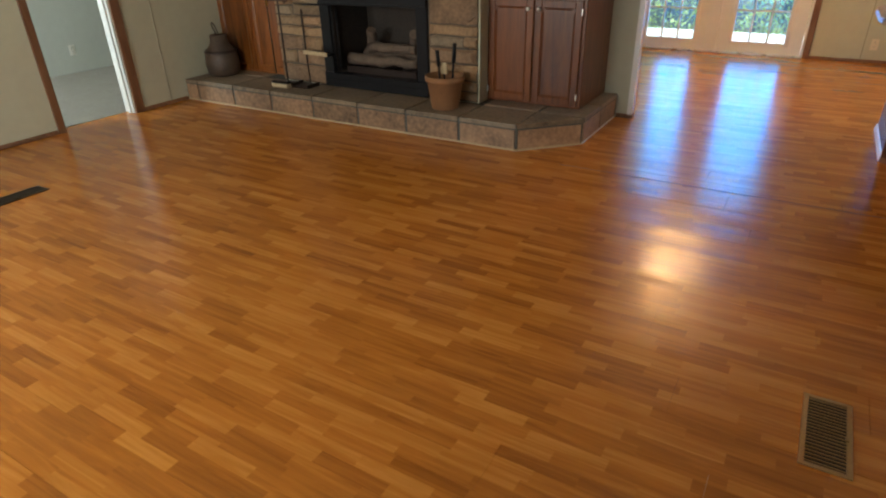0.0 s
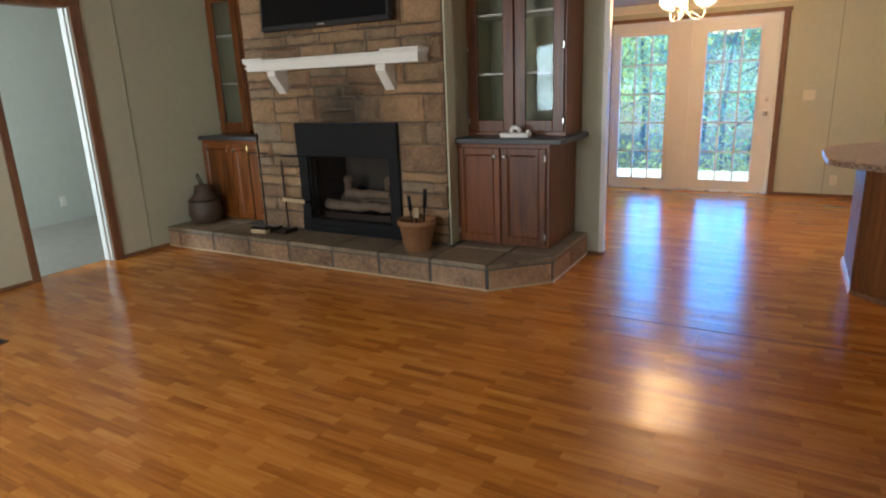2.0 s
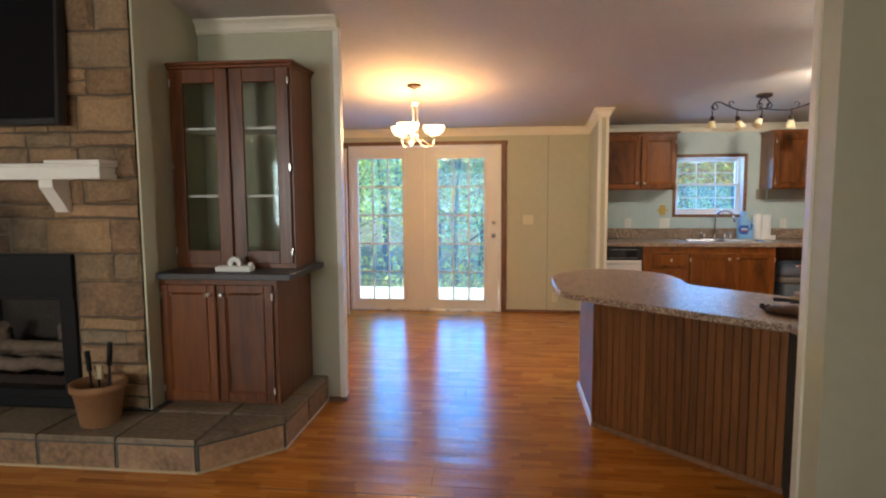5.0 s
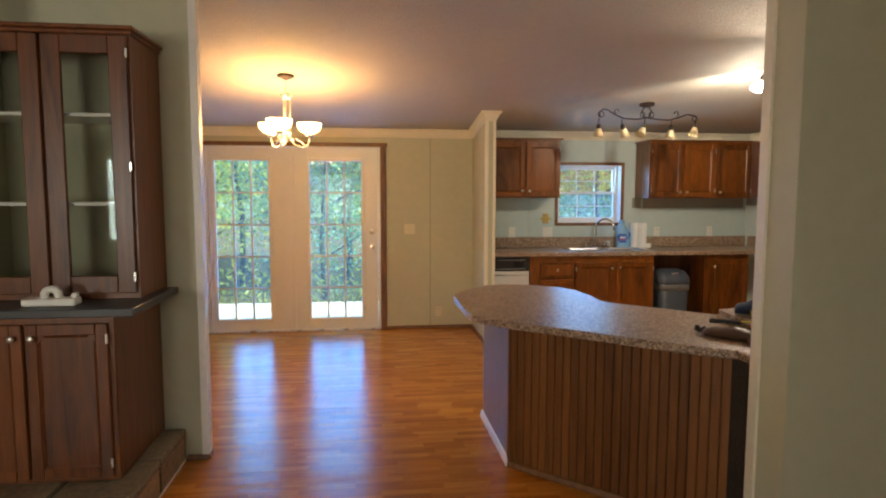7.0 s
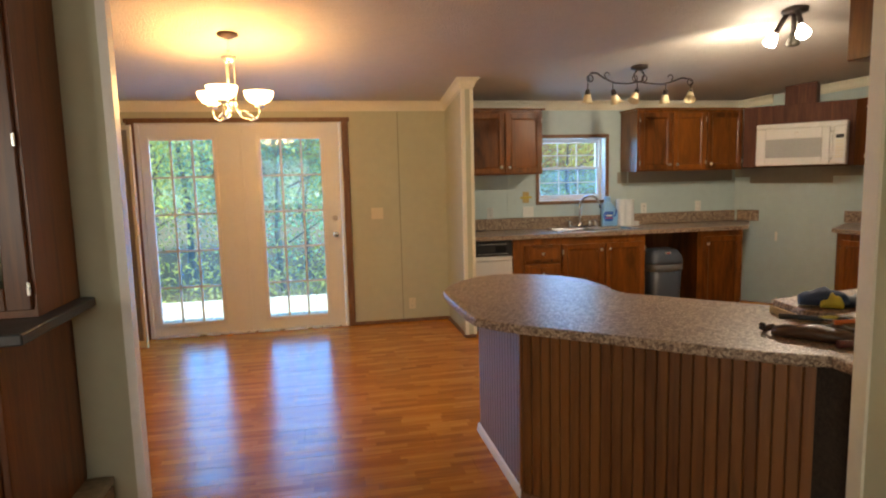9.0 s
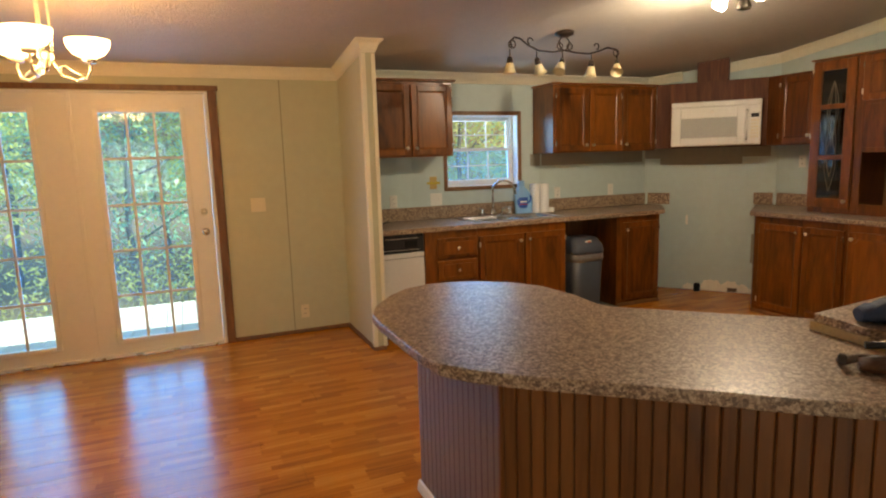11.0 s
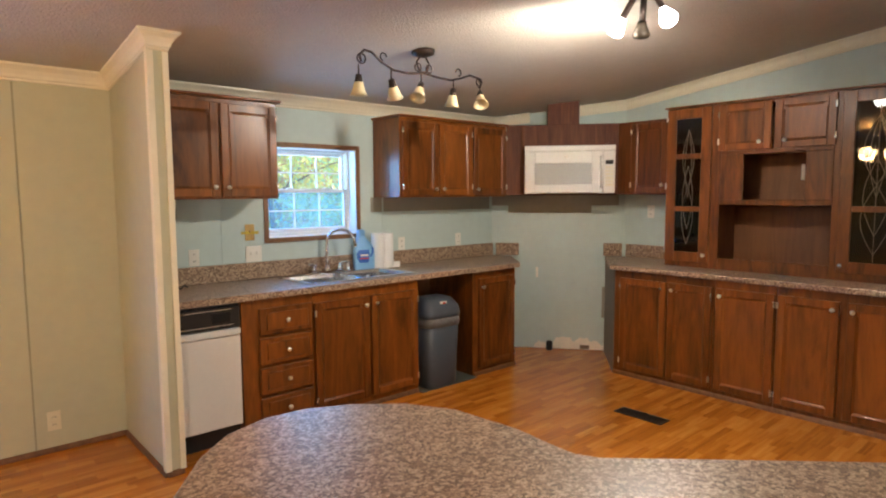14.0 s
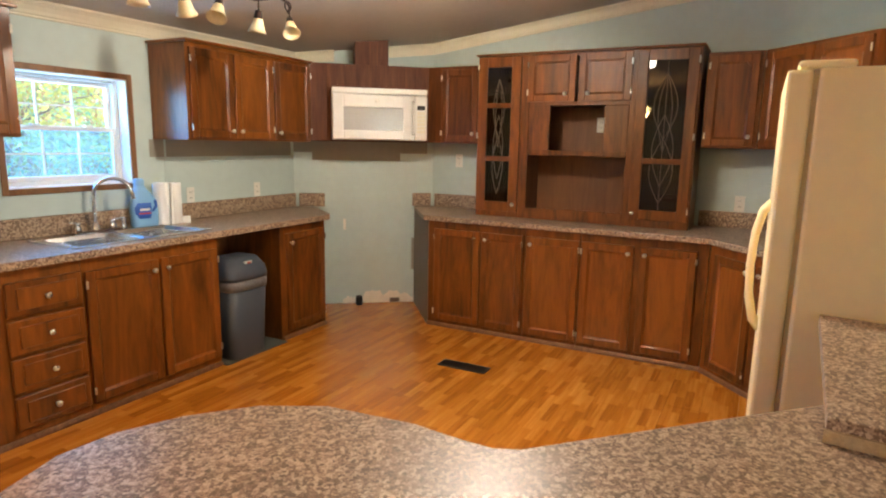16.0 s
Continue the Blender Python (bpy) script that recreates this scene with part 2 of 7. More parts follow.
def stone_face():
    """Tan veneer stone: each of its own tone, blotched, with a soot stain over the firebox."""
    m = plain("tan_field_stone", (0.25, 0.172, 0.102), 0.8, var=0.62, scale=6.0, bump=0.6, bump_scale=45, piece=0.55)
    nt = m.node_tree
    b = nt.nodes["Principled BSDF"]
    src = b.inputs["Base Color"].links[0].from_socket
    oi = nt.nodes.new("ShaderNodeObjectInfo")
    hue = nt.nodes.new("ShaderNodeValToRGB")
    e = hue.color_ramp.elements
    e[0].color, e[1].color = (1.0, 0.88, 0.80, 1), (0.85, 0.92, 0.95, 1)
    k = e.new(0.5)
    k.color = (1.12, 1.0, 0.82, 1)
    w = nt.nodes.new("ShaderNodeTexWhiteNoise")
    w.noise_dimensions = '1D'
    nt.links.new(oi.outputs["Random"], w.inputs["W"])
    nt.links.new(w.outputs[0], hue.inputs[0])
    mul = nt.nodes.new("ShaderNodeVectorMath")
    mul.operation = 'MULTIPLY'
    nt.links.new(src, mul.inputs[0])
    nt.links.new(hue.outputs[0], mul.inputs[1])
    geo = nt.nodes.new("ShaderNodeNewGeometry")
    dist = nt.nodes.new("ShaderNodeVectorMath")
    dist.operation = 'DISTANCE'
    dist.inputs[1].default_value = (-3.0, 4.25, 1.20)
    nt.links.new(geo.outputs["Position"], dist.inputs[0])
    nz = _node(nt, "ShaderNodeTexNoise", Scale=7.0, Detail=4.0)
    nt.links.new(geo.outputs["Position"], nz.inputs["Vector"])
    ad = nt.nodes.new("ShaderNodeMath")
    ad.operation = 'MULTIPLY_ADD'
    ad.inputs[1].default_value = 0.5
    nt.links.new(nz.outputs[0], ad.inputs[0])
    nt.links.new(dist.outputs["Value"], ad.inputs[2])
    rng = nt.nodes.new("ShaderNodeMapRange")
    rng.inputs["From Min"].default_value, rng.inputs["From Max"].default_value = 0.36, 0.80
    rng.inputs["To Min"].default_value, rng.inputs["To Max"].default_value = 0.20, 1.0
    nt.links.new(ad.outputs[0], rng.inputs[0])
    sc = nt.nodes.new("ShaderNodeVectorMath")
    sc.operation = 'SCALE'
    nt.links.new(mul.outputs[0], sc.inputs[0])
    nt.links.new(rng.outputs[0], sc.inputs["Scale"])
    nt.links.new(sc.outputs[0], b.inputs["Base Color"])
    return m


def leaf(name, colour):
    """Leaves that also glow through when lit from behind."""
    m = plain(name, colour, 0.55, var=0.45, scale=1.5, bump=0.0)
    nt = m.node_tree
    b = nt.nodes["Principled BSDF"]
    tl = nt.nodes.new("ShaderNodeBsdfTranslucent")
    nt.links.new(b.inputs["Base Color"].links[0].from_socket, tl.inputs[0])
    ad = nt.nodes.new("ShaderNodeAddShader")
    nt.links.new(b.outputs[0], ad.inputs[0])
    nt.links.new(tl.outputs[0], ad.inputs[1])
    nt.links.new(ad.outputs[0], nt.nodes["Material Output"].inputs[0])
    return m


M_FLOOR = laminate_floor()

M_WALL = plain("sage_wall_paint", (0.52, 0.51, 0.36), 0.6, var=0.06, scale=2.0, bump=0.06, bump_scale=140)
M_SEAM = plain("shaded_batten_paint", (0.34, 0.33, 0.23), 0.7, var=0.08, scale=4.0, bump=0.05)
M_KWALL = plain("pale_blue_wall_paint", (0.50, 0.60, 0.58), 0.6, var=0.06, scale=2.0, bump=0.06, bump_scale=140)
M_TANWALL = plain("dull_tan_wall", (0.30, 0.28, 0.23), 0.7, var=0.08, scale=3.0, bump=0.06)
M_CEIL = plain("textured_ceiling", (0.53, 0.485, 0.42), 0.85, var=0.06, scale=3.0, bump=0.9, bump_scale=75)
M_TRIMW = plain("cream_crown_paint", (0.80, 0.75, 0.60), 0.45, var=0.05, scale=5, bump=0.03)
M_WHITE = plain("white_paint", (0.78, 0.76, 0.70), 0.4, var=0.05, scale=5, bump=0.03)
M_DOORW = plain("white_door_paint", (0.80, 0.77, 0.70), 0.4, var=0.04, scale=4, bump=0.02)
M_OAKTRIM = wood("brown_trim_wood", (0.10, 0.04, 0.015), (0.24, 0.11, 0.045), 0.45, (20, 20, 2))
M_CAB = wood("kitchen_cabinet_wood", (0.045, 0.012, 0.0025), (0.265, 0.083, 0.014), 0.30, (12, 12, 1.8))
M_HUTCH = wood("hutch_wood", (0.036, 0.009, 0.002), (0.19, 0.058, 0.013), 0.35, (18, 18, 1.6))
M_PANEL = wood("matt_corner_panel_wood", (0.055, 0.014, 0.006), (0.17, 0.055, 0.022), 0.7, (18, 18, 1.6))
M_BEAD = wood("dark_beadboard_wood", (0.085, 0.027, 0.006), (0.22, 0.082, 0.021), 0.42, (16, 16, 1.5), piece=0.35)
M_INSIDE = wood("cabinet_inside_wood", (0.08, 0.028, 0.010), (0.19, 0.075, 0.027), 0.5, (12, 12, 2))
M_COUNTER = speckle("speckled_counter_laminate", [(0.125, 0.080, 0.053), (0.235, 0.155, 0.105), (0.32, 0.215, 0.146), (0.53, 0.40, 0.285)])
M_DARKTOP = plain("dark_slate_top", (0.045, 0.048, 0.05), 0.4, var=0.2, scale=14, bump=0.05)
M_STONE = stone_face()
M_LEAD = plain("lead_came", (0.30, 0.25, 0.19), 0.4, 0.7, var=0.1, bump=0)
M_MORTAR = plain("stone_mortar", (0.10, 0.075, 0.05), 0.9, var=0.2, scale=14, bump=0.7, bump_scale=90)
M_TILE = plain("slate_hearth_tile", (0.20, 0.15, 0.095), 0.5, var=0.7, scale=4.5, bump=0.35, bump_scale=30, piece=0.35)
M_TILEF = plain("hearth_face_tile", (0.27, 0.165, 0.09), 0.5, var=0.85, scale=4.5, bump=0.35, bump_scale=30, piece=0.45)
M_GROUT = plain("grey_grout", (0.085, 0.085, 0.07), 0.9, var=0.15, scale=20, bump=0.3)
M_BLACK = plain("black_metal", (0.008, 0.008, 0.009), 0.5, var=0.2, scale=10, bump=0.08)
M_BLACK.node_tree.nodes["Principled BSDF"].inputs["Specular IOR Level"].default_value = 0.2
M_SOOT_GROOVE = plain("soot_and_groove_black", (0.04, 0.03, 0.022), 0.9, var=0.5, scale=9, bump=0.5, bump_scale=50)
M_LOG = plain("burnt_log", (0.13, 0.09, 0.06), 0.9, var=0.5, scale=14, bump=0.8, bump_scale=40)
M_CHROME = plain("chrome", (0.75, 0.75, 0.76), 0.12, 1.0, var=0.03, bump=0)
M_NICKEL = plain("brushed_nickel", (0.74, 0.71, 0.65), 0.28, 0.75, var=0.05, bump=0)
M_STEEL = plain("stainless_sink_steel", (0.62, 0.62, 0.62), 0.25, 1.0, var=0.06, scale=20, bump=0.03)
M_BRASS = plain("worn_brass", (0.55, 0.40, 0.18), 0.35, 1.0, var=0.15, scale=30, bump=0.1)
M_IRON = plain("bronze_iron", (0.045, 0.03, 0.024), 0.45, 0.6, var=0.25, scale=25, bump=0.1)
M_VENT = plain("dark_bronze_vent", (0.05, 0.038, 0.025), 0.45, 0.5, var=0.2, scale=20, bump=0.1)
M_SCREEN = plain("tv_screen", (0.008, 0.008, 0.009), 0.12, var=0.05, bump=0)
M_SCREEN.node_tree.nodes["Principled BSDF"].inputs["Specular IOR Level"].default_value = 0.12
M_PLASTICB = plain("black_plastic", (0.015, 0.015, 0.016), 0.4, var=0.1, bump=0.05)
M_APPW = plain("white_enamel", (0.74, 0.73, 0.69), 0.25, var=0.03, bump=0.02)
M_FRIDGE = plain("almond_enamel", (0.90, 0.73, 0.40), 0.38, var=0.04, scale=3, bump=0.12, bump_scale=260)
M_PLATE = plain("white_plastic", (0.78, 0.76, 0.70), 0.35, var=0.03, bump=0.0)
M_ALMOND = plain("almond_plastic", (0.70, 0.63, 0.46), 0.35, var=0.03, bump=0.0)
M_TERRA = plain("terracotta", (0.24, 0.115, 0.045), 0.75, var=0.2, scale=12, bump=0.2)
M_WICKER = plain("old_brown_jug_clay", (0.075, 0.05, 0.032), 0.55, var=0.4, scale=22, bump=0.5, bump_scale=60)
M_BIN = plain("grey_bin_plastic", (0.06, 0.074, 0.096), 0.4, var=0.08, scale=6, bump=0.05)
M_BAG = plain("clear_bin_liner", (0.15, 0.15, 0.155), 0.3, var=0.3, scale=30, bump=0.6, bump_scale=50)
M_BLUE = plain("blue_bottle_plastic", (0.22, 0.46, 0.72), 0.3, var=0.06, scale=8, bump=0.0)
M_DEEPBLUE = plain("deep_blue_label", (0.03, 0.12, 0.48), 0.35, var=0.1, scale=20, bump=0.0)
M_PAPER = plain("paper_towel", (0.82, 0.82, 0.80), 0.9, var=0.05, scale=20, bump=0.5, bump_scale=120)
M_LEATHER = plain("brown_leather", (0.065, 0.027, 0.012), 0.42, var=0.35, scale=18, bump=0.35, bump_scale=70)
M_RED = plain("red_plastic", (0.55, 0.05, 0.03), 0.35, var=0.08, bump=0.0)
M_ORANGE = plain("orange_plastic", (0.60, 0.14, 0.03), 0.35, var=0.08, bump=0.0)
M_YELLOW = plain("yellow_plastic", (0.55, 0.42, 0.05), 0.4, var=0.08, bump=0.0)
M_RAW = plain("raw_particle_board", (0.46, 0.35, 0.20), 0.85, var=0.3, scale=60, bump=0.5, bump_scale=120)
M_CARPET = plain("grey_carpet", (0.30, 0.28, 0.24), 0.95, var=0.18, scale=5, bump=0.8, bump_scale=220)
M_BWALL = plain("bedroom_wall_paint", (0.56, 0.58, 0.54), 0.6, var=0.05, scale=2.0, bump=0.05)
M_DECK = plain("weathered_deck_board", (0.66, 0.66, 0.66), 0.8, var=0.15, scale=5, bump=0.3, piece=0.2)
M_GROUND = plain("leaf_litter_ground", (0.16, 0.13, 0.07), 0.95, var=0.45, scale=3, bump=0.6, bump_scale=30)
M_BARK = plain("bark", (0.20, 0.18, 0.13), 0.9, var=0.4, scale=12, bump=0.8, bump_scale=40)
M_LEAF = leaf("green_leaf", (0.16, 0.33, 0.20))
M_LEAFY = leaf("yellow_green_leaf", (0.30, 0.33, 0.08))
M_LEAFB = leaf("brown_leaf", (0.26, 0.17, 0.08))
# the blue-green tint puts the cool cast of daylight into the glass
M_GLASS = clear("daylight_tinted_glass", (0.82, 0.96, 1.0), share=0.4, haze=0.025)
M_GLASSK = clear("kitchen_window_glass", share=0.4, haze=0.008)
M_GLASSB = clear("screened_window_glass", (0.62, 0.82, 1.0), share=0.4, haze=0.03)
M_CABGLASS = clear("cabinet_glass", (0.88, 0.9, 0.88), 0.0, 0.1, 0.35)
M_DARKGLASS = clear("smoked_glass", (0.30, 0.29, 0.27), 0.02, 0.25)
M_SHADE = plain("cream_glass_shade", (0.72, 0.60, 0.36), 0.3, var=0.2, scale=25, bump=0.0)
M_SHADELIT = glow("lit_glass_shade", (1.0, 0.70, 0.36), 8.0)
# frosted glass: more than half of the bulb's light goes through
_nt = M_SHADELIT.node_tree
_tr = _nt.nodes.new("ShaderNodeBsdfTransparent")
_mx = _node(_nt, "ShaderNodeMixShader", Fac=0.55)
_nt.links.new(_nt.nodes["Principled BSDF"].outputs[0], _mx.inputs[1])
_nt.links.new(_tr.outputs[0], _mx.inputs[2])
_nt.links.new(_mx.outputs[0], _nt.nodes["Material Output"].inputs[0])
M_BULB = glow("lit_bulb", (1.0, 0.96, 0.90), 18.0)
M_BULBW = glow("lit_warm_bulb", (1.0, 0.85, 0.62), 11.0)
M_LED = glow("orange_light", (1.0, 0.35, 0.1), 4.0)


# ---- tools ----
def box(bm, x0, x1, y0, y1, z0, z1, bevel=0.0):
    x0, x1, y0, y1, z0, z1 = min(x0, x1), max(x0, x1), min(y0, y1), max(y0, y1), min(z0, z1), max(z0, z1)
    vs = [bm.verts.new(p) for p in ((x0, y0, z0), (x1, y0, z0), (x1, y1, z0), (x0, y1, z0), (x0, y0, z1), (x1, y0, z1), (x1, y1, z1), (x0, y1, z1))]
    fs = [bm.faces.new([vs[i] for i in f]) for f in ((3, 2, 1, 0), (4, 5, 6, 7), (0, 1, 5, 4), (1, 2, 6, 5), (2, 3, 7, 6), (3, 0, 4, 7))]
    if bevel:
        es = list({e for f in fs for e in f.edges})
        bmesh.ops.bevel(bm, geom=es, offset=bevel, segments=2 if bevel > 0.006 else 1, affect='EDGES', profile=0.5)
    return bm


def boxes(*rows, bevel=0.0):
    bm = bmesh.new()
    for r in rows:
        box(bm, *r, bevel=bevel)
    return bm


def prism(points, z0, z1, bevel=0.0):
    """An upright prism on a ground outline."""
    bm = bmesh.new()
    lo = [bm.verts.new((x, y, z0)) for x, y in points]
    hi = [bm.verts.new((x, y, z1)) for x, y in points]
    n = len(points)
    bm.faces.new(hi)
    bm.faces.new(lo[::-1])
    for i in range(n):
        bm.faces.new((lo[i], lo[(i + 1) % n], hi[(i + 1) % n], hi[i]))
    bmesh.ops.recalc_face_normals(bm, faces=bm.faces)
    if bevel:
        es = [e for e in bm.edges if abs(e.verts[0].co.z - e.verts[1].co.z) < 1e-6]
        bmesh.ops.bevel(bm, geom=es, offset=bevel, segments=2, affect='EDGES', profile=0.5)
    return bm


def lathe(profile, m=None, seg=24, bm=None):
    """A turned body from (radius, height) pairs."""
    bm = bm or bmesh.new()
    rings = []
    for r, z in profile:
        rings.append([bm.verts.new((r * math.cos(2 * math.pi * i / seg), r * math.sin(2 * math.pi * i / seg), z)) for i in range(seg)] if r > 1e-5 else [bm.verts.new((0, 0, z))])
    made = [v for r in rings for v in r]
    for a, b in zip(rings, rings[1:]):
        for i in range(seg):
            j = (i + 1) % seg
            q = [a[i % len(a)], a[j % len(a)], b[j % len(b)], b[i % len(b)]]
            q = list(dict.fromkeys(q))
            if len(q) > 2:
                bm.faces.new(q)
    if m is not None:
        bmesh.ops.transform(bm, matrix=m, verts=made)
    for f in bm.faces:
        f.smooth = True
    return bm


def tube(points, radius, seg=8, bm=None, taper=None):
    """A round bar along a line of points."""
    bm = bm or bmesh.new()
    pts = [Vector(p) for p in points]
    rings = []
    for i, p in enumerate(pts):
        d = (pts[min(i + 1, len(pts) - 1)] - pts[max(i - 1, 0)]).normalized()
        a = d.orthogonal().normalized() if i == 0 else (a - d * a.dot(d)).normalized()
        c = d.cross(a)
        r = radius if taper is None else radius + (taper - radius) * i / (len(pts) - 1)
        rings.append([bm.verts.new(p + (a * math.cos(2 * math.pi * k / seg) + c * math.sin(2 * math.pi * k / seg)) * r) for k in range(seg)])
    for a_, b_ in zip(rings, rings[1:]):
        for k in range(seg):
            f = bm.faces.new((a_[k], a_[(k + 1) % seg], b_[(k + 1) % seg], b_[k]))
            f.smooth = True
    bm.faces.new(rings[0][::-1])
    bm.faces.new(rings[-1])
    return bm


def arc(c, r, a0, a1, n=12, plane="xz"):
    out = []
    for i in range(n + 1):
        a = radians(a0 + (a1 - a0) * i / n)
        u, v = r * math.cos(a), r * math.sin(a)
        out.append((c[0] + u, c[1], c[2] + v) if plane == "xz" else (c[0], c[1] + u, c[2] + v) if plane == "yz" else (c[0] + u, c[1] + v, c[2]))
    return out


def mesh_of(bm, name, mat):
    me = bpy.data.meshes.new(name)
    bm.to_mesh(me)
    bm.free()
    me.materials.append(mat)
    return me


def part(name, bm, material, parent, label=""):
    """One mesh under a thing or a part, in the thing's own coordinates."""
    ob = new(name, mesh_of(bm, name, material))
    ob.parent = parent
    if label:
        ob["label"] = label
    return ob


def thing(name, label, category, m=None, group=""):
    ob = new(name)
    ob.empty_display_size = 0.1
    if m is not None:
        ob.matrix_world = m
    return tagged(ob, label, category, group)


def solid(name, bm, material, label, category, kind="", group=""):
    """A thing or a piece of the setting made of one mesh, in the world's coordinates."""
    return tagged(new(name, mesh_of(bm, name, material)), label, category, group, kind)


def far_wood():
    """Distant leaves with white sky between them, their daylight painted as emission."""
    m = bpy.data.materials.new("glowing_distant_wood")
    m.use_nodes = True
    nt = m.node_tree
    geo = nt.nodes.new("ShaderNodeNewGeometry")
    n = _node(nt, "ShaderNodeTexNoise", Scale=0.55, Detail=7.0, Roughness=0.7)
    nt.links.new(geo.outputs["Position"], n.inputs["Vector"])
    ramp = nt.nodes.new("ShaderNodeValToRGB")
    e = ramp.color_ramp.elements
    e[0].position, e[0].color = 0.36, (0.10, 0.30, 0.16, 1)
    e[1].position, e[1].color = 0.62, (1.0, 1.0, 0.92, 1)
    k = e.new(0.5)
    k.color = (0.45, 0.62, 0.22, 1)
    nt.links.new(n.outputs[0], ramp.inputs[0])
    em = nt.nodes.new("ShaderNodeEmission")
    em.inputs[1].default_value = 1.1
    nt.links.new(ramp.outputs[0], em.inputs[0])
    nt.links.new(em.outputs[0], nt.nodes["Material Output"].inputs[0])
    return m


M_FAR = far_wood()
M_MESH = plain("grey_screen", (0.30, 0.27, 0.25), 0.7, var=0.08, scale=5, bump=0.1, bump_scale=400)
M_RUST = plain("worn_dark_red_grip", (0.12, 0.03, 0.022), 0.5, var=0.2, scale=30, bump=0.1)


# ---- the setting ----
RIDGE, SLOPE = 3.67, 0.129


def zc(y):
    """Height of the vaulted ceiling over y."""
    return 2.844 - SLOPE * abs(y - RIDGE)


def wall_piece(name, rows, material, label, tops=()):
    """A wall of upright pieces x0, x1, y0, y1, z0, z1; z1 of None runs up into the ceiling."""
    bm = bmesh.new()
    for x0, x1, y0, y1, z0, z1 in rows:
        if z1 is not None:
            box(bm, x0, x1, y0, y1, z0, z1)
            continue
        vs = [bm.verts.new((x, y, z)) for z in (0, 1) for x, y in ((x0, y0), (x1, y0), (x1, y1), (x0, y1))]
        for v in vs[:4]:
            v.co.z = z0
        for v in vs[4:]:
            v.co.z = zc(v.co.y) + 0.03
        for f in ((3, 2, 1, 0), (4, 5, 6, 7), (0, 1, 5, 4), (1, 2, 6, 5), (2, 3, 7, 6), (3, 0, 4, 7)):
            bm.faces.new([vs[i] for i in f])
    return solid(name, bm, material, label, "wall", "structure")


YB, XR = 8.36, 5.10
wall_piece("wall_north_dining", [(-3.4, -1.95, YB, 8.51, 0, None), (-1.95, -0.02, YB, 8.51, 2.045, None), (-0.02, 1.06, YB, 8.51, 0, None)], M_WALL, "sage green painted wall panels round the glazed doors")
wall_piece("wall_north_kitchen", [(1.06, 2.0, YB, 8.51, 0, None), (2.0, 2.76, YB, 8.51, 0, 1.20), (2.0, 2.76, YB, 8.51, 1.865, None), (2.76, 5.25, YB, 8.51, 0, None)], M_KWALL, "pale blue painted kitchen wall round a window")
wall_piece("wall_stub", [(1.0, 1.086, 7.56, YB - 0.002, 0, None)], M_WALL, "short sage green partition wall beside the kitchen cabinets")
wall_piece("wall_east_kitchen", [(XR, 5.25, 3.60, 8.51, 0, None)], M_KWALL, "pale blue painted kitchen end wall")
wall_piece("wall_east_living", [(XR, 5.25, -1.05, 3.596, 0, None)], M_WALL, "sage green painted living room end wall")
wall_piece("wall_middle", [(1.37, XR - 0.002, 3.575, 3.77, 0, None)], M_WALL, "sage green wall end between living room and kitchen")
wall_piece("wall_alcove", [(-5.0, -1.105, 5.05, 5.12, 0, None)], M_WALL, "sage green alcove wall behind the fireplace and cabinets")
wall_piece("wall_west_living", [(-5.12, -5.0, -1.05, 2.665, 0, None), (-5.12, -5.0, 2.665, 3.30, 2.13, None), (-5.12, -5.0, 3.30, 5.16, 0, None)], M_WALL, "sage green painted wall panels round a doorway")
wall_piece("wall_west_dining", [(-3.55, -3.4, 5.12, 8.51, 0, None)], M_WALL, "sage green painted dining room wall")
wall_piece("wall_south_living", [(-5.12, -3.8, -1.2, -1.05, 0, None), (-3.8, -2.9, -1.2, -1.05, 0, 0.85), (-3.8, -2.9, -1.2, -1.05, 2.05, None), (-2.9, -2.3, -1.2, -1.05, 0, None),
                                 (-2.3, -0.5, -1.2, -1.05, 0, 0.85), (-2.3, -0.5, -1.2, -1.05, 2.05, None), (-0.5, 5.25, -1.2, -1.05, 0, None)], M_WALL, "sage green wall behind the walk with two windows, one of them added")
# the diagonal wall across the kitchen corner
DA, DB = (4.34, YB), (XR, 7.36)
_d = prism([DA, DB, (XR, YB - 0.002), (DA[0] + 0.02, YB - 0.002)], 0, zc(7.4) + 0.02)
solid("wall_diagonal", _d, M_KWALL, "pale blue patched wall across the kitchen corner", "wall", "structure")

# ceiling: two slopes that meet over the living room's edge
bm = bmesh.new()
_rows = [(y, zc(y)) for y in (-1.25, RIDGE, 8.56)]
for x0, x1 in ((-5.15, 5.3),):
    lo = [[bm.verts.new((x, y, z)) for x in (x0, x1)] for y, z in _rows]
    hi = [[bm.verts.new((x, y, z + 0.12)) for x in (x0, x1)] for y, z in _rows]
    for a, b in ((0, 1), (1, 2)):
        bm.faces.new((lo[a][0], lo[b][0], lo[b][1], lo[a][1]))
        bm.faces.new((hi[a][0], hi[a][1], hi[b][1], hi[b][0]))
    for k in (0, 1):
        for a, b in ((0, 1), (1, 2)):
            bm.faces.new((lo[a][k], lo[b][k], hi[b][k], hi[a][k]))
    bm.faces.new((lo[0][0], lo[0][1], hi[0][1], hi[0][0]))
    bm.faces.new((lo[2][0], lo[2][1], hi[2][1], hi[2][0]))
bmesh.ops.recalc_face_normals(bm, faces=bm.faces)
solid("ceiling", bm, M_CEIL, "off-white textured vaulted ceiling", "ceiling", "structure")

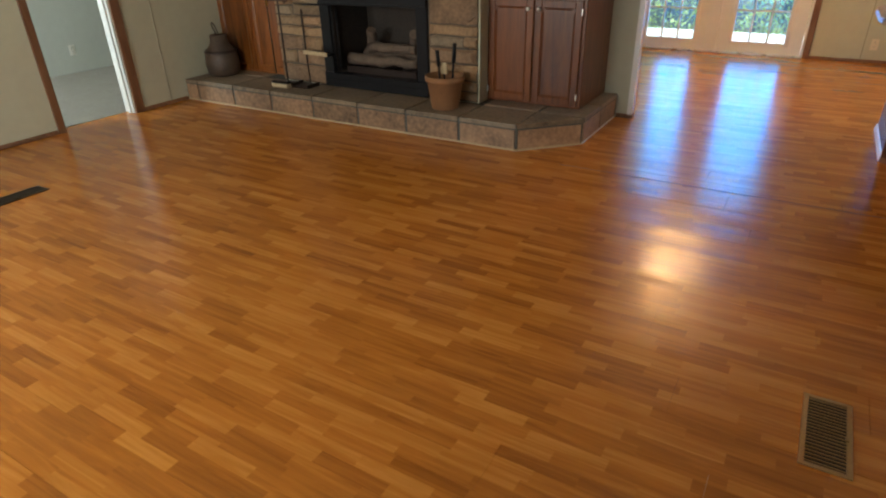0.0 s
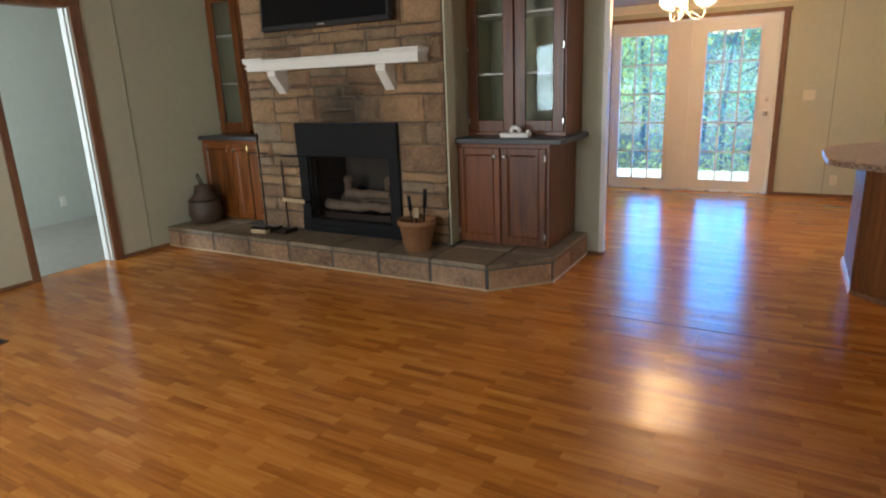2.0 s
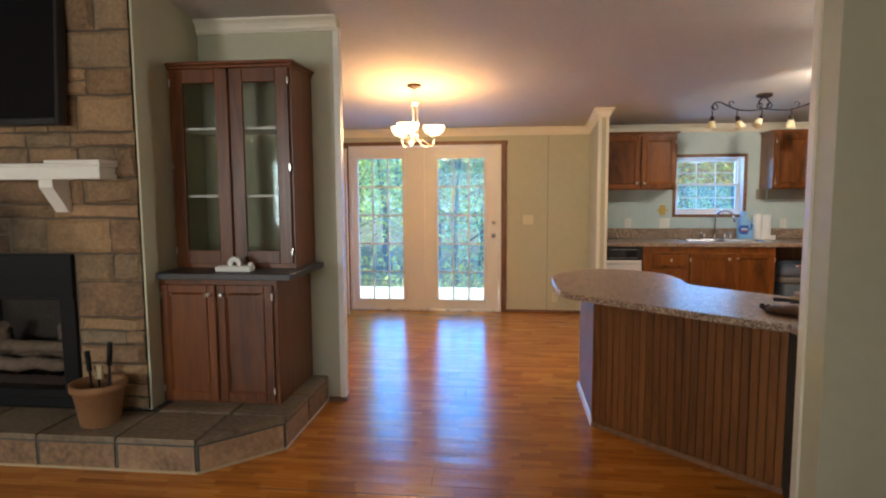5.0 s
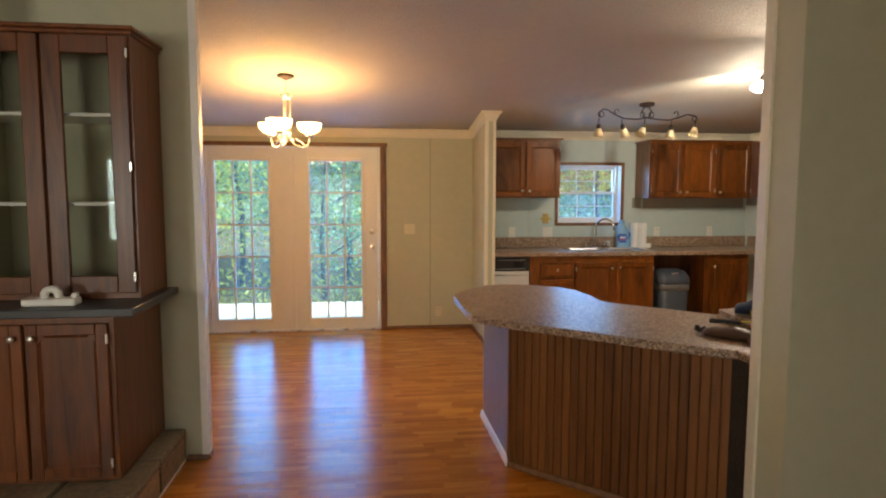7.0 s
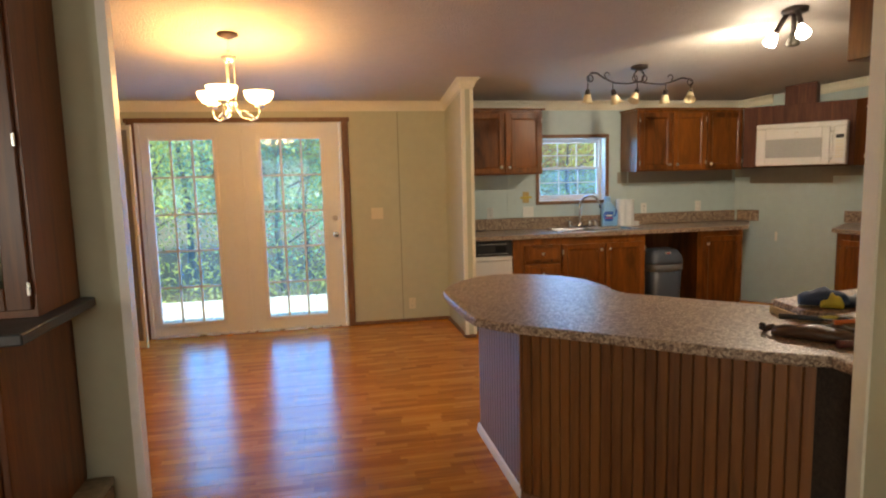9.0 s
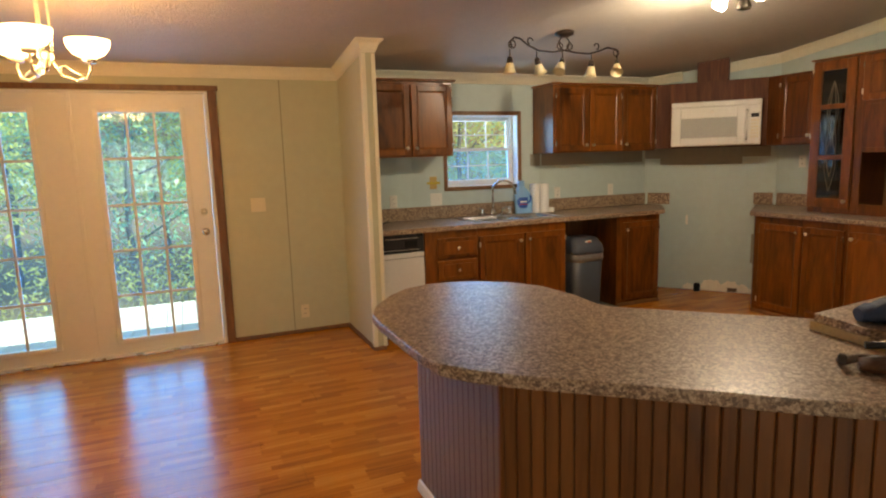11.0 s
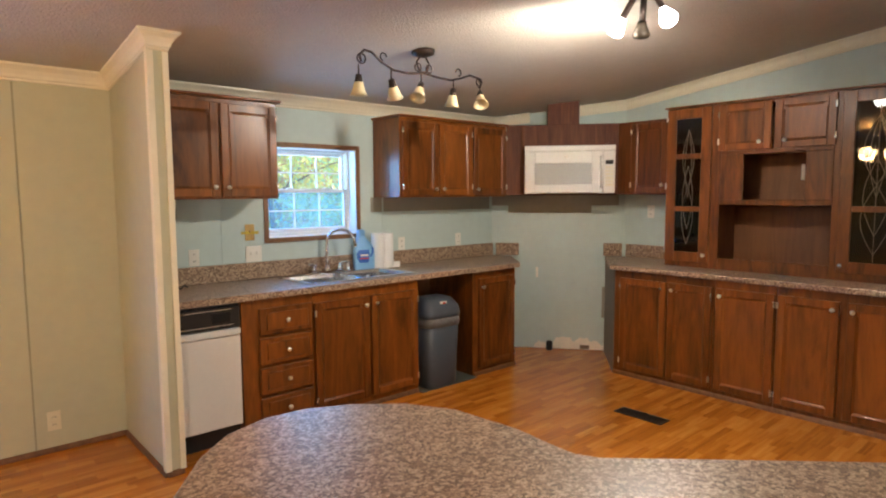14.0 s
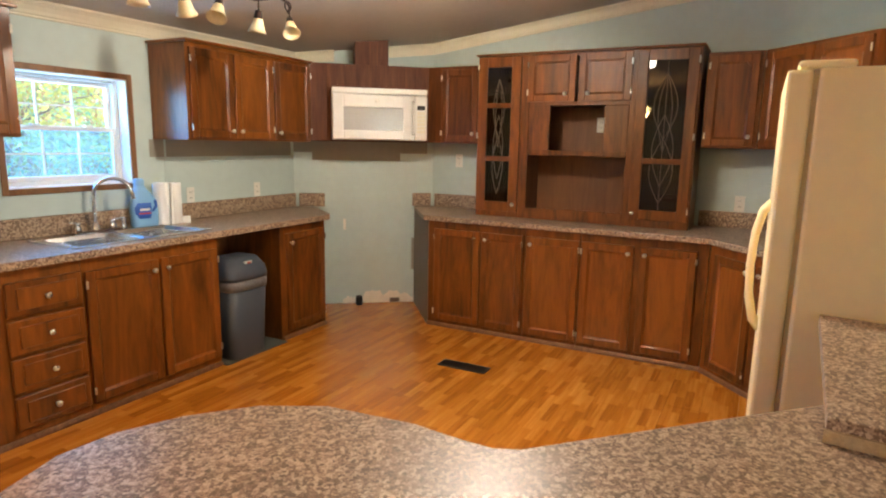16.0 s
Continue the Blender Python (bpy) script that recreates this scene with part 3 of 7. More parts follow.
# subfloor under the boards, and the bedroom beyond the doorway
solid("subfloor", boxes((-5.12, 5.25, -1.2, 8.51, -0.15, -0.012)), M_RAW, "subfloor under the laminate boards", "floor", "structure")
solid("bedroom_floor", boxes((-8.2, -5.125, 0.4, 6.6, -0.15, 0.004)), M_CARPET, "worn grey bedroom carpet", "floor", "structure")
solid("bedroom_wall_west", boxes((-7.42, -7.27, 0.4, 6.6, 0.004, 2.5)), M_BWALL, "pale bedroom wall with an outlet", "wall", "structure")
solid("bedroom_wall_north", boxes((-7.27, -5.122, 6.45, 6.6, 0.004, 2.5)), M_BWALL, "pale bedroom wall", "wall", "structure")
# this wall's opening is an unseen addition that lets the fill light in
solid("bedroom_wall_south", boxes((-7.27, -5.122, 0.4, 0.55, 0.004, 0.9), (-7.27, -7.2, 0.4, 0.55, 0.9, 2.1), (-6.0, -5.122, 0.4, 0.55, 0.9, 2.1), (-7.27, -5.122, 0.4, 0.55, 2.1, 2.5)), M_BWALL, "pale bedroom wall with an added window opening out of view", "wall", "structure")
solid("bedroom_ceiling", boxes((-7.42, -5.122, 0.4, 6.6, 2.5, 2.6)), M_CEIL, "bedroom ceiling", "ceiling", "structure")


def crown(name, pts, side, material, label, drop=0.0):
    """Crown moulding along a line of (x, y) at the ceiling; side +1 or -1 says where the room lies."""
    prof = [(0, 0), (0.062, 0), (0.06, -0.012), (0.05, -0.018), (0.036, -0.03), (0.024, -0.052), (0.02, -0.07), (0.012, -0.074), (0.012, -0.085), (0, -0.087)]
    bm = bmesh.new()
    P = [Vector((x, y, 0)) for x, y in pts]
    ns = []
    for i, p in enumerate(P):
        ds = [(P[j + 1] - P[j]).normalized() for j in (i - 1, i) if 0 <= j < len(P) - 1]
        nn = [Vector((-d.y, d.x, 0)) * side for d in ds]
        n = sum(nn, Vector()).normalized()
        ns.append(n / max(0.3, n.dot(nn[0])))
    rings = []
    for p, n in zip(P, ns):
        ring = []
        for u, v in prof:
            q = p + n * u
            ring.append(bm.verts.new((q.x, q.y, zc(q.y) - 0.002 + v - drop)))
        rings.append(ring)
    for a, b in zip(rings, rings[1:]):
        for k in range(len(prof)):
            bm.faces.new((a[k], a[(k + 1) % len(prof)], b[(k + 1) % len(prof)], b[k]))
    bm.faces.new(rings[0])
    bm.faces.new(rings[-1][::-1])
    bmesh.ops.recalc_face_normals(bm, faces=bm.faces)
    return solid(name, bm, material, label, "moulding", "structure")


crown("crown_moulding_dining", [(-3.4, YB), (1.0, YB), (1.0, 7.56), (1.086, 7.56), (1.086, YB), (4.34, YB)], -1, M_TRIMW, "cream crown moulding along the sloped ceiling")
crown("crown_moulding_kitchen", [(4.36, YB - 0.02), (4.56, 8.07)], -1, M_TRIMW, "cream crown moulding cut short at the corner")
crown("crown_moulding_corner", [(4.72, 7.86), (5.1, 7.36), (5.1, 3.77)], -1, M_TRIMW, "cream crown moulding that climbs the end wall")
crown("crown_moulding_alcove", [(-2.1, 5.05), (-1.105, 5.05)], -1, M_TRIMW, "cream crown moulding over the corner cabinet")


def shoe(name, pts, side, material=None, h=0.03, w=0.014, label="brown quarter round at the foot of the wall"):
    bm = bmesh.new()
    for (x0, y0), (x1, y1) in zip(pts, pts[1:]):
        d = Vector((x1 - x0, y1 - y0, 0)).normalized()
        n = Vector((-d.y, d.x, 0)) * side
        prof = [(0, 0), (w, 0), (w, h * 0.35), (w * 0.55, h * 0.85), (0, h)]
        a = [bm.verts.new((x0 + n.x * u, y0 + n.y * u, 0.001 + v)) for u, v in prof]
        b = [bm.verts.new((x1 + n.x * u, y1 + n.y * u, 0.001 + v)) for u, v in prof]
        for k in range(5):
            bm.faces.new((a[k], a[(k + 1) % 5], b[(k + 1) % 5], b[k]))
        bm.faces.new(a)
        bm.faces.new(b[::-1])
    bmesh.ops.recalc_face_normals(bm, faces=bm.faces)
    return solid(name, bm, material or M_OAKTRIM, label, "moulding", "structure")


shoe("baseboard_dining", [(0.02, YB), (1.0, YB), (1.0, 7.56), (1.086, 7.56)], -1)
shoe("baseboard_west", [(-5.0, -1.05), (-5.0, 2.60)], -1)
shoe("baseboard_west", [(-5.0, 3.39), (-5.0, 3.86)], -1)
shoe("baseboard_jamb", [(-1.22, 5.05), (-1.105, 5.05), (-1.105, 5.12)], -1)
shoe("baseboard_middle", [(1.37, 3.77), (1.37, 3.575), (5.09, 3.575)], -1)
shoe("baseboard_kitchen_left", [(2.895, 7.75), (1.52, 7.75)], 1, label="thin wood strip at the foot of the cabinets")
shoe("baseboard_kitchen", [(4.0, 7.75), (3.49, 7.75)], 1, label="thin wood strip at the foot of the cabinets")

# thin battens over the joints of the wall panels
def batten(x0, x1, y0, y1, z1):
    solid("wall_batten", boxes((x0, x1, y0, y1, 0.03, z1)), M_SEAM, "thin painted batten over a wall panel joint", "batten", "structure")


for bx in (0.513,):
    batten(bx - 0.005, bx + 0.005, YB - 0.004, YB, 2.15)
for by in (3.68, 1.45):
    batten(-5.0, -4.996, by - 0.006, by + 0.006, zc(by) - 0.02)
for bx in (1.66, 3.02):
    solid("wall_batten", boxes((bx - 0.008, bx + 0.008, YB - 0.004, YB, 1.02, 1.49)), M_KWALL, "thin painted batten over a wall panel joint", "batten", "structure")
# corner strips at wall ends
for rows, mat, label in ((((0.988, 1.0, 7.56, 7.59, 0.03, 2.25), (0.988, 1.02, 7.55, 7.56, 0.03, 2.25)), M_TRIMW, "cream corner strip at the partition's end"),
                         (((1.066, 1.094, 7.55, 7.56, 0.03, 2.25), (1.086, 1.094, 7.56, 7.60, 0.93, 2.25)), M_TRIMW, "cream corner strip at the partition's far edge"),
                         (((-1.135, -1.095, 5.042, 5.05, 0.03, 2.60), (-1.105, -1.098, 5.05, 5.122, 0.03, 2.60)), M_WHITE, "white corner strip at the alcove wall's end"),
                         (((1.358, 1.37, 3.73, 3.782, 0.03, 2.80),), M_TRIMW, "cream corner strip at the wall end")):
    solid("corner_strip", boxes(*rows), mat, label, "trim", "structure")

# ---- glazed double doors ----
M_LIP = plain("door_moulding_paint", (0.70, 0.62, 0.45), 0.45, var=0.06, scale=8, bump=0.02)


def glazed_leaf(name, x0, x1, gx0, gx1, handle):
    d = thing(name, "white glazed patio door with fifteen small panes", "door")
    d["kind"] = "structure"
    y0, y1, z0, z1, gz0, gz1 = 8.375, 8.42, 0.02, 2.03, 0.135, 1.893
    part("door_panel", boxes((x0, gx0, y0, y1, z0, z1), (gx1, x1, y0, y1, z0, z1), (gx0, gx1, y0, y1, z0, gz0), (gx0, gx1, y0, y1, gz1, z1)), M_DOORW, d)
    lip = 0.03
    part("glass_moulding", boxes((gx0 - lip, gx0 + 0.008, y0 - 0.012, y0 + 0.01, gz0 - lip, gz1 + lip), (gx1 - 0.008, gx1 + lip, y0 - 0.012, y0 + 0.01, gz0 - lip, gz1 + lip),
                              (gx0 + 0.008, gx1 - 0.008, y0 - 0.012, y0 + 0.01, gz0 - lip, gz0 + 0.008), (gx0 + 0.008, gx1 - 0.008, y0 - 0.012, y0 + 0.01, gz1 - 0.008, gz1 + lip), bevel=0.004), M_DOORW, d)
    w, h = (gx1 - gx0) / 3, (gz1 - gz0) / 5
    for i in (1, 2):
        part("muntin", boxes((gx0 + i * w - 0.009, gx0 + i * w + 0.009, y0 - 0.006, y0 + 0.008, gz0, gz1)), M_LIP, d)
    for j in range(1, 5):
        part("muntin", boxes((gx0, gx1, y0 - 0.004, y0 + 0.006, gz0 + j * h - 0.009, gz0 + j * h + 0.009)), M_LIP, d)
    me = mesh_of(boxes((-w / 2 + 0.009, w / 2 - 0.009, 0.018, 0.022, -h / 2 + 0.009, h / 2 - 0.009)), "pane", M_GLASS)
    for i in range(3):
        for j in range(5):
            p = new("pane", me)
            p.parent = d
            p.location = (gx0 + (i + 0.5) * w, y0, gz0 + (j + 0.5) * h)
            p.visible_shadow = False
    if handle:
        for z, r in ((1.105, 0.026), (0.945, 0.03)):
            k = lathe([(0, 0.0), (r, 0.0), (r, 0.008), (r * 0.45, 0.016), (r * 0.45, 0.035), (r * 0.9, 0.045), (r * 0.95, 0.06), (r * 0.6, 0.072), (0, 0.074)] if z < 1 else [(0, 0), (r, 0), (r * 0.95, 0.012), (r * 0.5, 0.016), (r * 0.4, 0.03), (0, 0.032)], pose(-0.14, y0, z, 90))
            part("door_knob" if z < 1 else "deadbolt", k, M_NICKEL, d, "brushed nickel lock")
    return d


glazed_leaf("door_1", -1.90, -1.005, -1.83, -1.255, False)
glazed_leaf("door_2", -0.995, -0.075, -0.825, -0.25, True)
solid("door_frame", boxes((-1.95, -1.905, YB, 8.51, 0, 2.045), (-0.07, -0.02, YB, 8.51, 0, 2.045), (-1.905, -0.07, YB, 8.51, 2.034, 2.045), (-1.905, -0.07, 8.36, 8.51, -0.01, 0.018)), M_WHITE, "white jamb round the glazed double doors", "door frame", "structure")
solid("door_casing", boxes((-2.005, -1.935, YB - 0.016, YB, 0, 2.05), (-0.045, 0.02, YB - 0.016, YB, 0, 2.05), (-2.025, 0.035, YB - 0.018, YB, 2.05, 2.092), bevel=0.004), M_OAKTRIM, "brown wood casing round the glazed doors", "door casing", "structure")
solid("door_threshold", boxes((-1.905, -0.07, 8.33, 8.36, 0.001, 0.016), bevel=0.004), M_NICKEL, "metal threshold under the glazed doors", "threshold", "structure")
solid("doorway_casing", boxes((-5.0, -4.984, 2.605, 2.665, 0, 2.13), (-5.0, -4.984, 3.30, 3.385, 0, 2.13), (-5.0, -4.982, 2.60, 3.39, 2.13, 2.20), (-5.12, -5.0, 2.665, 2.675, 0, 2.13), (-5.12, -5.0, 2.675, 3.29, 2.12, 2.13), bevel=0.003), M_OAKTRIM, "brown wood casing round the bedroom doorway", "door casing", "structure")
solid("doorway_jamb", boxes((-5.12, -5.0, 3.285, 3.30, 0.004, 2.12), (-5.06, -5.03, 3.27, 3.285, 0.004, 2.12)), M_BWALL, "pale inner jamb of the bedroom doorway", "door frame", "structure")
solid("astragal", boxes((-1.012, -0.985, 8.362, 8.374, 0.02, 2.03), (-1.006, -0.994, 8.376, 8.42, 0.02, 2.03), bevel=0.003), M_DOORW, "white strip between the glazed doors", "door frame", "structure")

# ---- kitchen window ----
win = thing("window_1", "white double-hung window with small panes and a brown trim", "window")
win["kind"] = "structure"
part("window_trim", boxes((1.965, 2.0, YB - 0.012, YB, 1.165, 1.90), (2.76, 2.795, YB - 0.012, YB, 1.165, 1.90), (2.0, 2.76, YB - 0.012, YB, 1.165, 1.20), (2.0, 2.76, YB - 0.012, YB, 1.865, 1.90), bevel=0.003), M_OAKTRIM, win, "thin brown wood trim")
part("window_frame", boxes((2.0, 2.03, 8.455, 8.51, 1.20, 1.865), (2.73, 2.76, 8.455, 8.51, 1.20, 1.865), (2.03, 2.73, 8.455, 8.51, 1.20, 1.23), (2.03, 2.73, 8.455, 8.51, 1.84, 1.865), bevel=0.004), M_WHITE, win)
part("reveal", boxes((2.0, 2.006, YB, 8.455, 1.20, 1.865), (2.754, 2.76, YB, 8.455, 1.20, 1.865), (2.006, 2.754, YB, 8.455, 1.20, 1.206), (2.006, 2.754, YB, 8.455, 1.859, 1.865)), M_WHITE, win)
for nm, y, za, zb in (("upper_sash", 8.495, 1.53, 1.84), ("lower_sash", 8.46, 1.23, 1.555)):
    s = part(nm, boxes((2.03, 2.052, y, y + 0.03, za, zb), (2.708, 2.73, y, y + 0.03, za, zb), (2.052, 2.708, y, y + 0.03, za, za + 0.03), (2.052, 2.708, y, y + 0.03, zb - 0.024, zb), bevel=0.003), M_WHITE, win)
    w = (2.708 - 2.052) / 3
    zm = (za + zb) / 2
    part("muntins", boxes(*[(2.052 + i * w - 0.005, 2.052 + i * w + 0.005, y + 0.008, y + 0.02, za + 0.035, zb - 0.03) for i in (1, 2)], (2.052, 2.708, y + 0.009, y + 0.019, zm - 0.005, zm + 0.005)), M_WHITE, s)
    g = part("pane", boxes((2.052, 2.708, y + 0.021, y + 0.024, za + 0.03, zb - 0.024)), M_GLASSK if nm == "upper_sash" else M_GLASSB, s)
    g.visible_shadow = False
part("sash_lock", boxes((2.2, 2.25, 8.44, 8.47, 1.556, 1.57), (2.52, 2.57, 8.44, 8.47, 1.556, 1.57), bevel=0.003), M_WHITE, win)

# living room windows behind the walk; the wide one is an unseen addition
def plain_window(name, m, w):
    o = thing(name, "white framed living room window out of view", "window", m)
    o["kind"] = "structure"
    part("window_frame", boxes((0, 0.06, -0.1, -0.02, 0.85, 2.05), (w - 0.06, w, -0.1, -0.02, 0.85, 2.05), (0.06, w - 0.06, -0.1, -0.02, 0.85, 0.91), (0.06, w - 0.06, -0.1, -0.02, 1.99, 2.05), (0.06, w - 0.06, -0.09, -0.03, 1.43, 1.47)), M_WHITE, o)
    part("mullion", boxes((w / 2 - 0.02, w / 2 + 0.02, -0.09, -0.03, 0.91, 1.99)), M_WHITE, o)
    g = part("pane", boxes((0.06, w - 0.06, -0.065, -0.06, 0.91, 1.99)), M_GLASS, o)
    g.visible_shadow = False


plain_window("window_2", pose(-3.8, -1.06, 0), 0.9)
plain_window("window_3", pose(-2.3, -1.06, 0), 1.8)


# ---- cabinets ----
def knob(parent, x, y, z):
    part("knob", lathe([(0, 0), (0.008, 0), (0.006, 0.010), (0.015, 0.018), (0.0155, 0.024), (0.009, 0.029), (0, 0.030)], pose(x, y, z, 90), 14), M_NICKEL, parent, "brushed nickel knob")


def panel_door(parent, x0, x1, z0, z1, mat, hinge="l", knob_z=None, knob_at=None, clip=0.035, flat=False):
    """A framed cabinet door whose face stands 20 mm proud of local y = 0."""
    s = 0.052
    rows = [(x0, x0 + s, -0.02, 0, z0, z1), (x1 - s, x1, -0.02, 0, z0, z1), (x0 + s, x1 - s, -0.02, 0, z0, z0 + s), (x0 + s, x1 - s, -0.02, 0, z1 - s, z1)]
    d = part("door", boxes(*rows, bevel=0.004), mat, parent)
    bm = boxes((x0 + s - 0.004, x1 - s + 0.004, -0.010, -0.002, z0 + s - 0.004, z1 - s + 0.004))
    # sloped rim and clipped upper corners of the sunk panel
    xa, xb, za, zb = x0 + s, x1 - s, z0 + s, z1 - s
    for cx, sg in ((xa, 1), (xb, -1)):
        tri = [(cx, zb), (cx + sg * clip, zb), (cx, zb - clip)]
        f0 = [bm.verts.new((x, -0.018, z)) for x, z in tri]
        f1 = [bm.verts.new((x, -0.006, z)) for x, z in tri]
        bm.faces.new(f0)
        for k in range(3):
            bm.faces.new((f0[k], f0[(k + 1) % 3], f1[(k + 1) % 3], f1[k]))
    r = 0.012
    outer = [(xa, za), (xb, za), (xb, zb), (xa, zb)]
    inner = [(xa + r, za + r), (xb - r, za + r), (xb - r, zb - r), (xa + r, zb - r)]
    vo = [bm.verts.new((x, -0.018, z)) for x, z in outer]
    vi = [bm.verts.new((x, -0.0105, z)) for x, z in inner]
    for k in range(4):
        bm.faces.new((vo[k], vo[(k + 1) % 4], vi[(k + 1) % 4], vi[k]))
    bmesh.ops.recalc_face_normals(bm, faces=bm.faces)
    part("panel", bm, mat, d)
    hx = x0 + 0.002 if hinge == "l" else x1 - 0.002
    for hz in (z0 + 0.07, z1 - 0.07):
        part("hinge", boxes((hx - 0.006, hx + 0.006, -0.027, -0.019, hz - 0.022, hz + 0.022), bevel=0.002), M_NICKEL, d, "small nickel hinge")
    kx = (x1 - 0.035 if hinge == "l" else x0 + 0.035) if knob_at is None else knob_at
    knob(d, kx, -0.02, knob_z if knob_z is not None else z1 - 0.06)
    return d


def glass_door(parent, x0, x1, z0, z1, mat, hinge, glass, s=0.06, knob_z=None, bars=()):
    d = part("door", boxes((x0, x0 + s, -0.02, 0, z0, z1), (x1 - s, x1, -0.02, 0, z0, z1), (x0 + s, x1 - s, -0.02, 0, z0, z0 + s), (x0 + s, x1 - s, -0.02, 0, z1 - s, z1), *[(x0 + s, x1 - s, -0.018, -0.002, b - 0.02, b + 0.02) for b in bars], bevel=0.004), mat, parent)
    g = part("glass", boxes((x0 + s - 0.003, x1 - s + 0.003, -0.009, -0.006, z0 + s - 0.003, z1 - s + 0.003)), glass, d, "clear glass pane")
    g.visible_shadow = False
    hx = x0 + 0.002 if hinge == "l" else x1 - 0.002
    for hz in (z0 + 0.08, (z0 + z1) / 2, z1 - 0.08):
        part("hinge", boxes((hx - 0.006, hx + 0.006, -0.027, -0.019, hz - 0.024, hz + 0.024), bevel=0.002), M_NICKEL, d, "small nickel hinge")
    if knob_z:
        knob(d, x1 - 0.03 if hinge == "l" else x0 + 0.03, -0.02, knob_z)
    return d


def drawer(parent, x0, x1, z0, z1, mat):
    d = part("drawer", boxes((x0, x1, -0.02, 0, z0, z1), bevel=0.005), mat, parent)
    part("panel", boxes((x0 + 0.045, x1 - 0.03, -0.026, -0.019, z0 + 0.03, z1 - 0.03), bevel=0.005), mat, d)
    knob(d, (x0 + x1) / 2, -0.026, (z0 + z1) / 2)
    return d


def carcass(parent, x0, x1, d, z0, z1, mat, open_front=False):
    part("body", boxes((x0, x1, 0, d, z0, z1), bevel=0.003), mat, parent)


def cabinet(name, label, m, group=""):
    return thing(name, label, "cabinet", m, group)


CZ = 0.915          # counter height of the left run
CZR = 0.92         # and of the right run
YF, XF = 7.755, 4.44
GB = "base cabinets of the kitchen"
GU = "wall cabinets of the kitchen"

# left run of base cabinets, faces to the south
c = cabinet("drawer_cabinet", "brown wood base cabinet with four drawers under the counter", pose(1.515, YF, 0.0), GB)
carcass(c, 0, 0.485, 0.595, 0.0, CZ - 0.04, M_CAB)
for i in range(4):
    drawer(c, 0.11, 0.478, 0.07 + i * 0.19, 0.07 + i * 0.19 + 0.17, M_CAB)
c = cabinet("sink_cabinet", "brown wood sink cabinet with two panelled doors", pose(2.002, YF, 0.0), GB)
part("body", boxes((0, 0.897, 0, 0.02, 0.0, CZ - 0.04), (0, 0.02, 0.02, 0.595, 0, CZ - 0.04), (0.877, 0.897, 0.02, 0.595, 0, CZ - 0.04), (0.02, 0.877, 0.02, 0.595, 0.05, 0.07)), M_CAB, c)
panel_door(c, 0.012, 0.446, 0.07, 0.80, M_CAB, "l", 0.74)
panel_door(c, 0.466, 0.888, 0.07, 0.80, M_CAB, "r", 0.74)
c = cabinet("end_cabinet", "brown wood base cabinet with one door at the counter's end", pose(3.485, YF, 0.0), GB)
part("body", boxes((0, 0.52, 0.002, 0.595, 0, CZ - 0.04), bevel=0.003), M_CAB, c)
panel_door(c, 0.06, 0.495, 0.06, 0.815, M_CAB, "r", 0.745)
solid("gap_back_panel", boxes((2.90, 3.483, 8.30, 8.33, 0.0, CZ - 0.04)), M_INSIDE, "dark wooden back of the empty appliance gap", "panel", "structure")
solid("gap_floor", boxes((2.90, 3.483, 7.70, 8.30, 0.002, 0.006)), M_GROUT, "grey bare floor patch in the appliance gap", "floor", "structure")

# the undercounter compactor
ap = thing("trash_compactor", "white trash compactor with a black control strip", "appliance", pose(1.10, YF, 0))
part("body", boxes((0, 0.405, 0.01, 0.58, 0.10, CZ - 0.045)), M_PLASTICB, ap)
part("front_panel", boxes((0.004, 0.402, -0.018, 0.01, 0.12, 0.675), bevel=0.004), M_APPW, ap, "white enamel front")
part("handle_strip", boxes((0.004, 0.402, -0.03, 0.01, 0.68, 0.72), bevel=0.006), M_APPW, ap)
cp = part("control_panel", boxes((0.004, 0.402, -0.016, 0.01, 0.725, 0.855), bevel=0.003), M_PLASTICB, ap, "black control strip")
part("dial_plate", boxes((0.235, 0.345, -0.020, -0.015, 0.76, 0.82), bevel=0.002), M_BLACK, cp)
part("trim_line", boxes((0.01, 0.36, -0.0185, -0.0155, 0.742, 0.746), (0.01, 0.36, -0.0185, -0.0155, 0.836, 0.84)), M_NICKEL, cp)
part("toe_kick", boxes((0.004, 0.402, 0.03, 0.05, 0.0, 0.10)), M_PLASTICB, ap)


def counter(name, outline, z, label, lip=True, th=0.04):
    """A laminate worktop with a rolled edge on a ground outline."""
    return solid(name, prism(outline, z - th, z, 0.008), M_COUNTER, label, "worktop")


# the worktop leaves a hole for the sink
_ct = prism([(1.09, 7.715), (2.4999, 7.715), (2.4999, 7.83), (2.06, 7.83), (2.06, 8.20), (2.88, 8.20), (2.88, 7.83), (2.5, 7.83), (2.5, 7.715),
             (4.01, 7.715), (4.055, 7.74), (4.09, 7.79), (4.39, 8.155), (4.335, 8.355), (1.09, 8.355)], CZ - 0.04, CZ)
solid("worktop", _ct, M_COUNTER, "speckled taupe laminate worktop with a sink cut-out", "worktop")
solid("backsplash", boxes((1.09, 4.335, 8.335, 8.358, CZ + 0.001, CZ + 0.12), bevel=0.004), M_COUNTER, "speckled taupe laminate backsplash strip", "backsplash")
_b = thing("backsplash", "speckled taupe laminate backsplash on the diagonal wall", "backsplash", pose(DA[0] - 0.005, DA[1] - 0.02, CZ + 0.001, 0, 0, -52.8))
part("board", boxes((0.03, 0.255, -0.022, -0.004, 0, 0.12), bevel=0.004), M_COUNTER, _b)

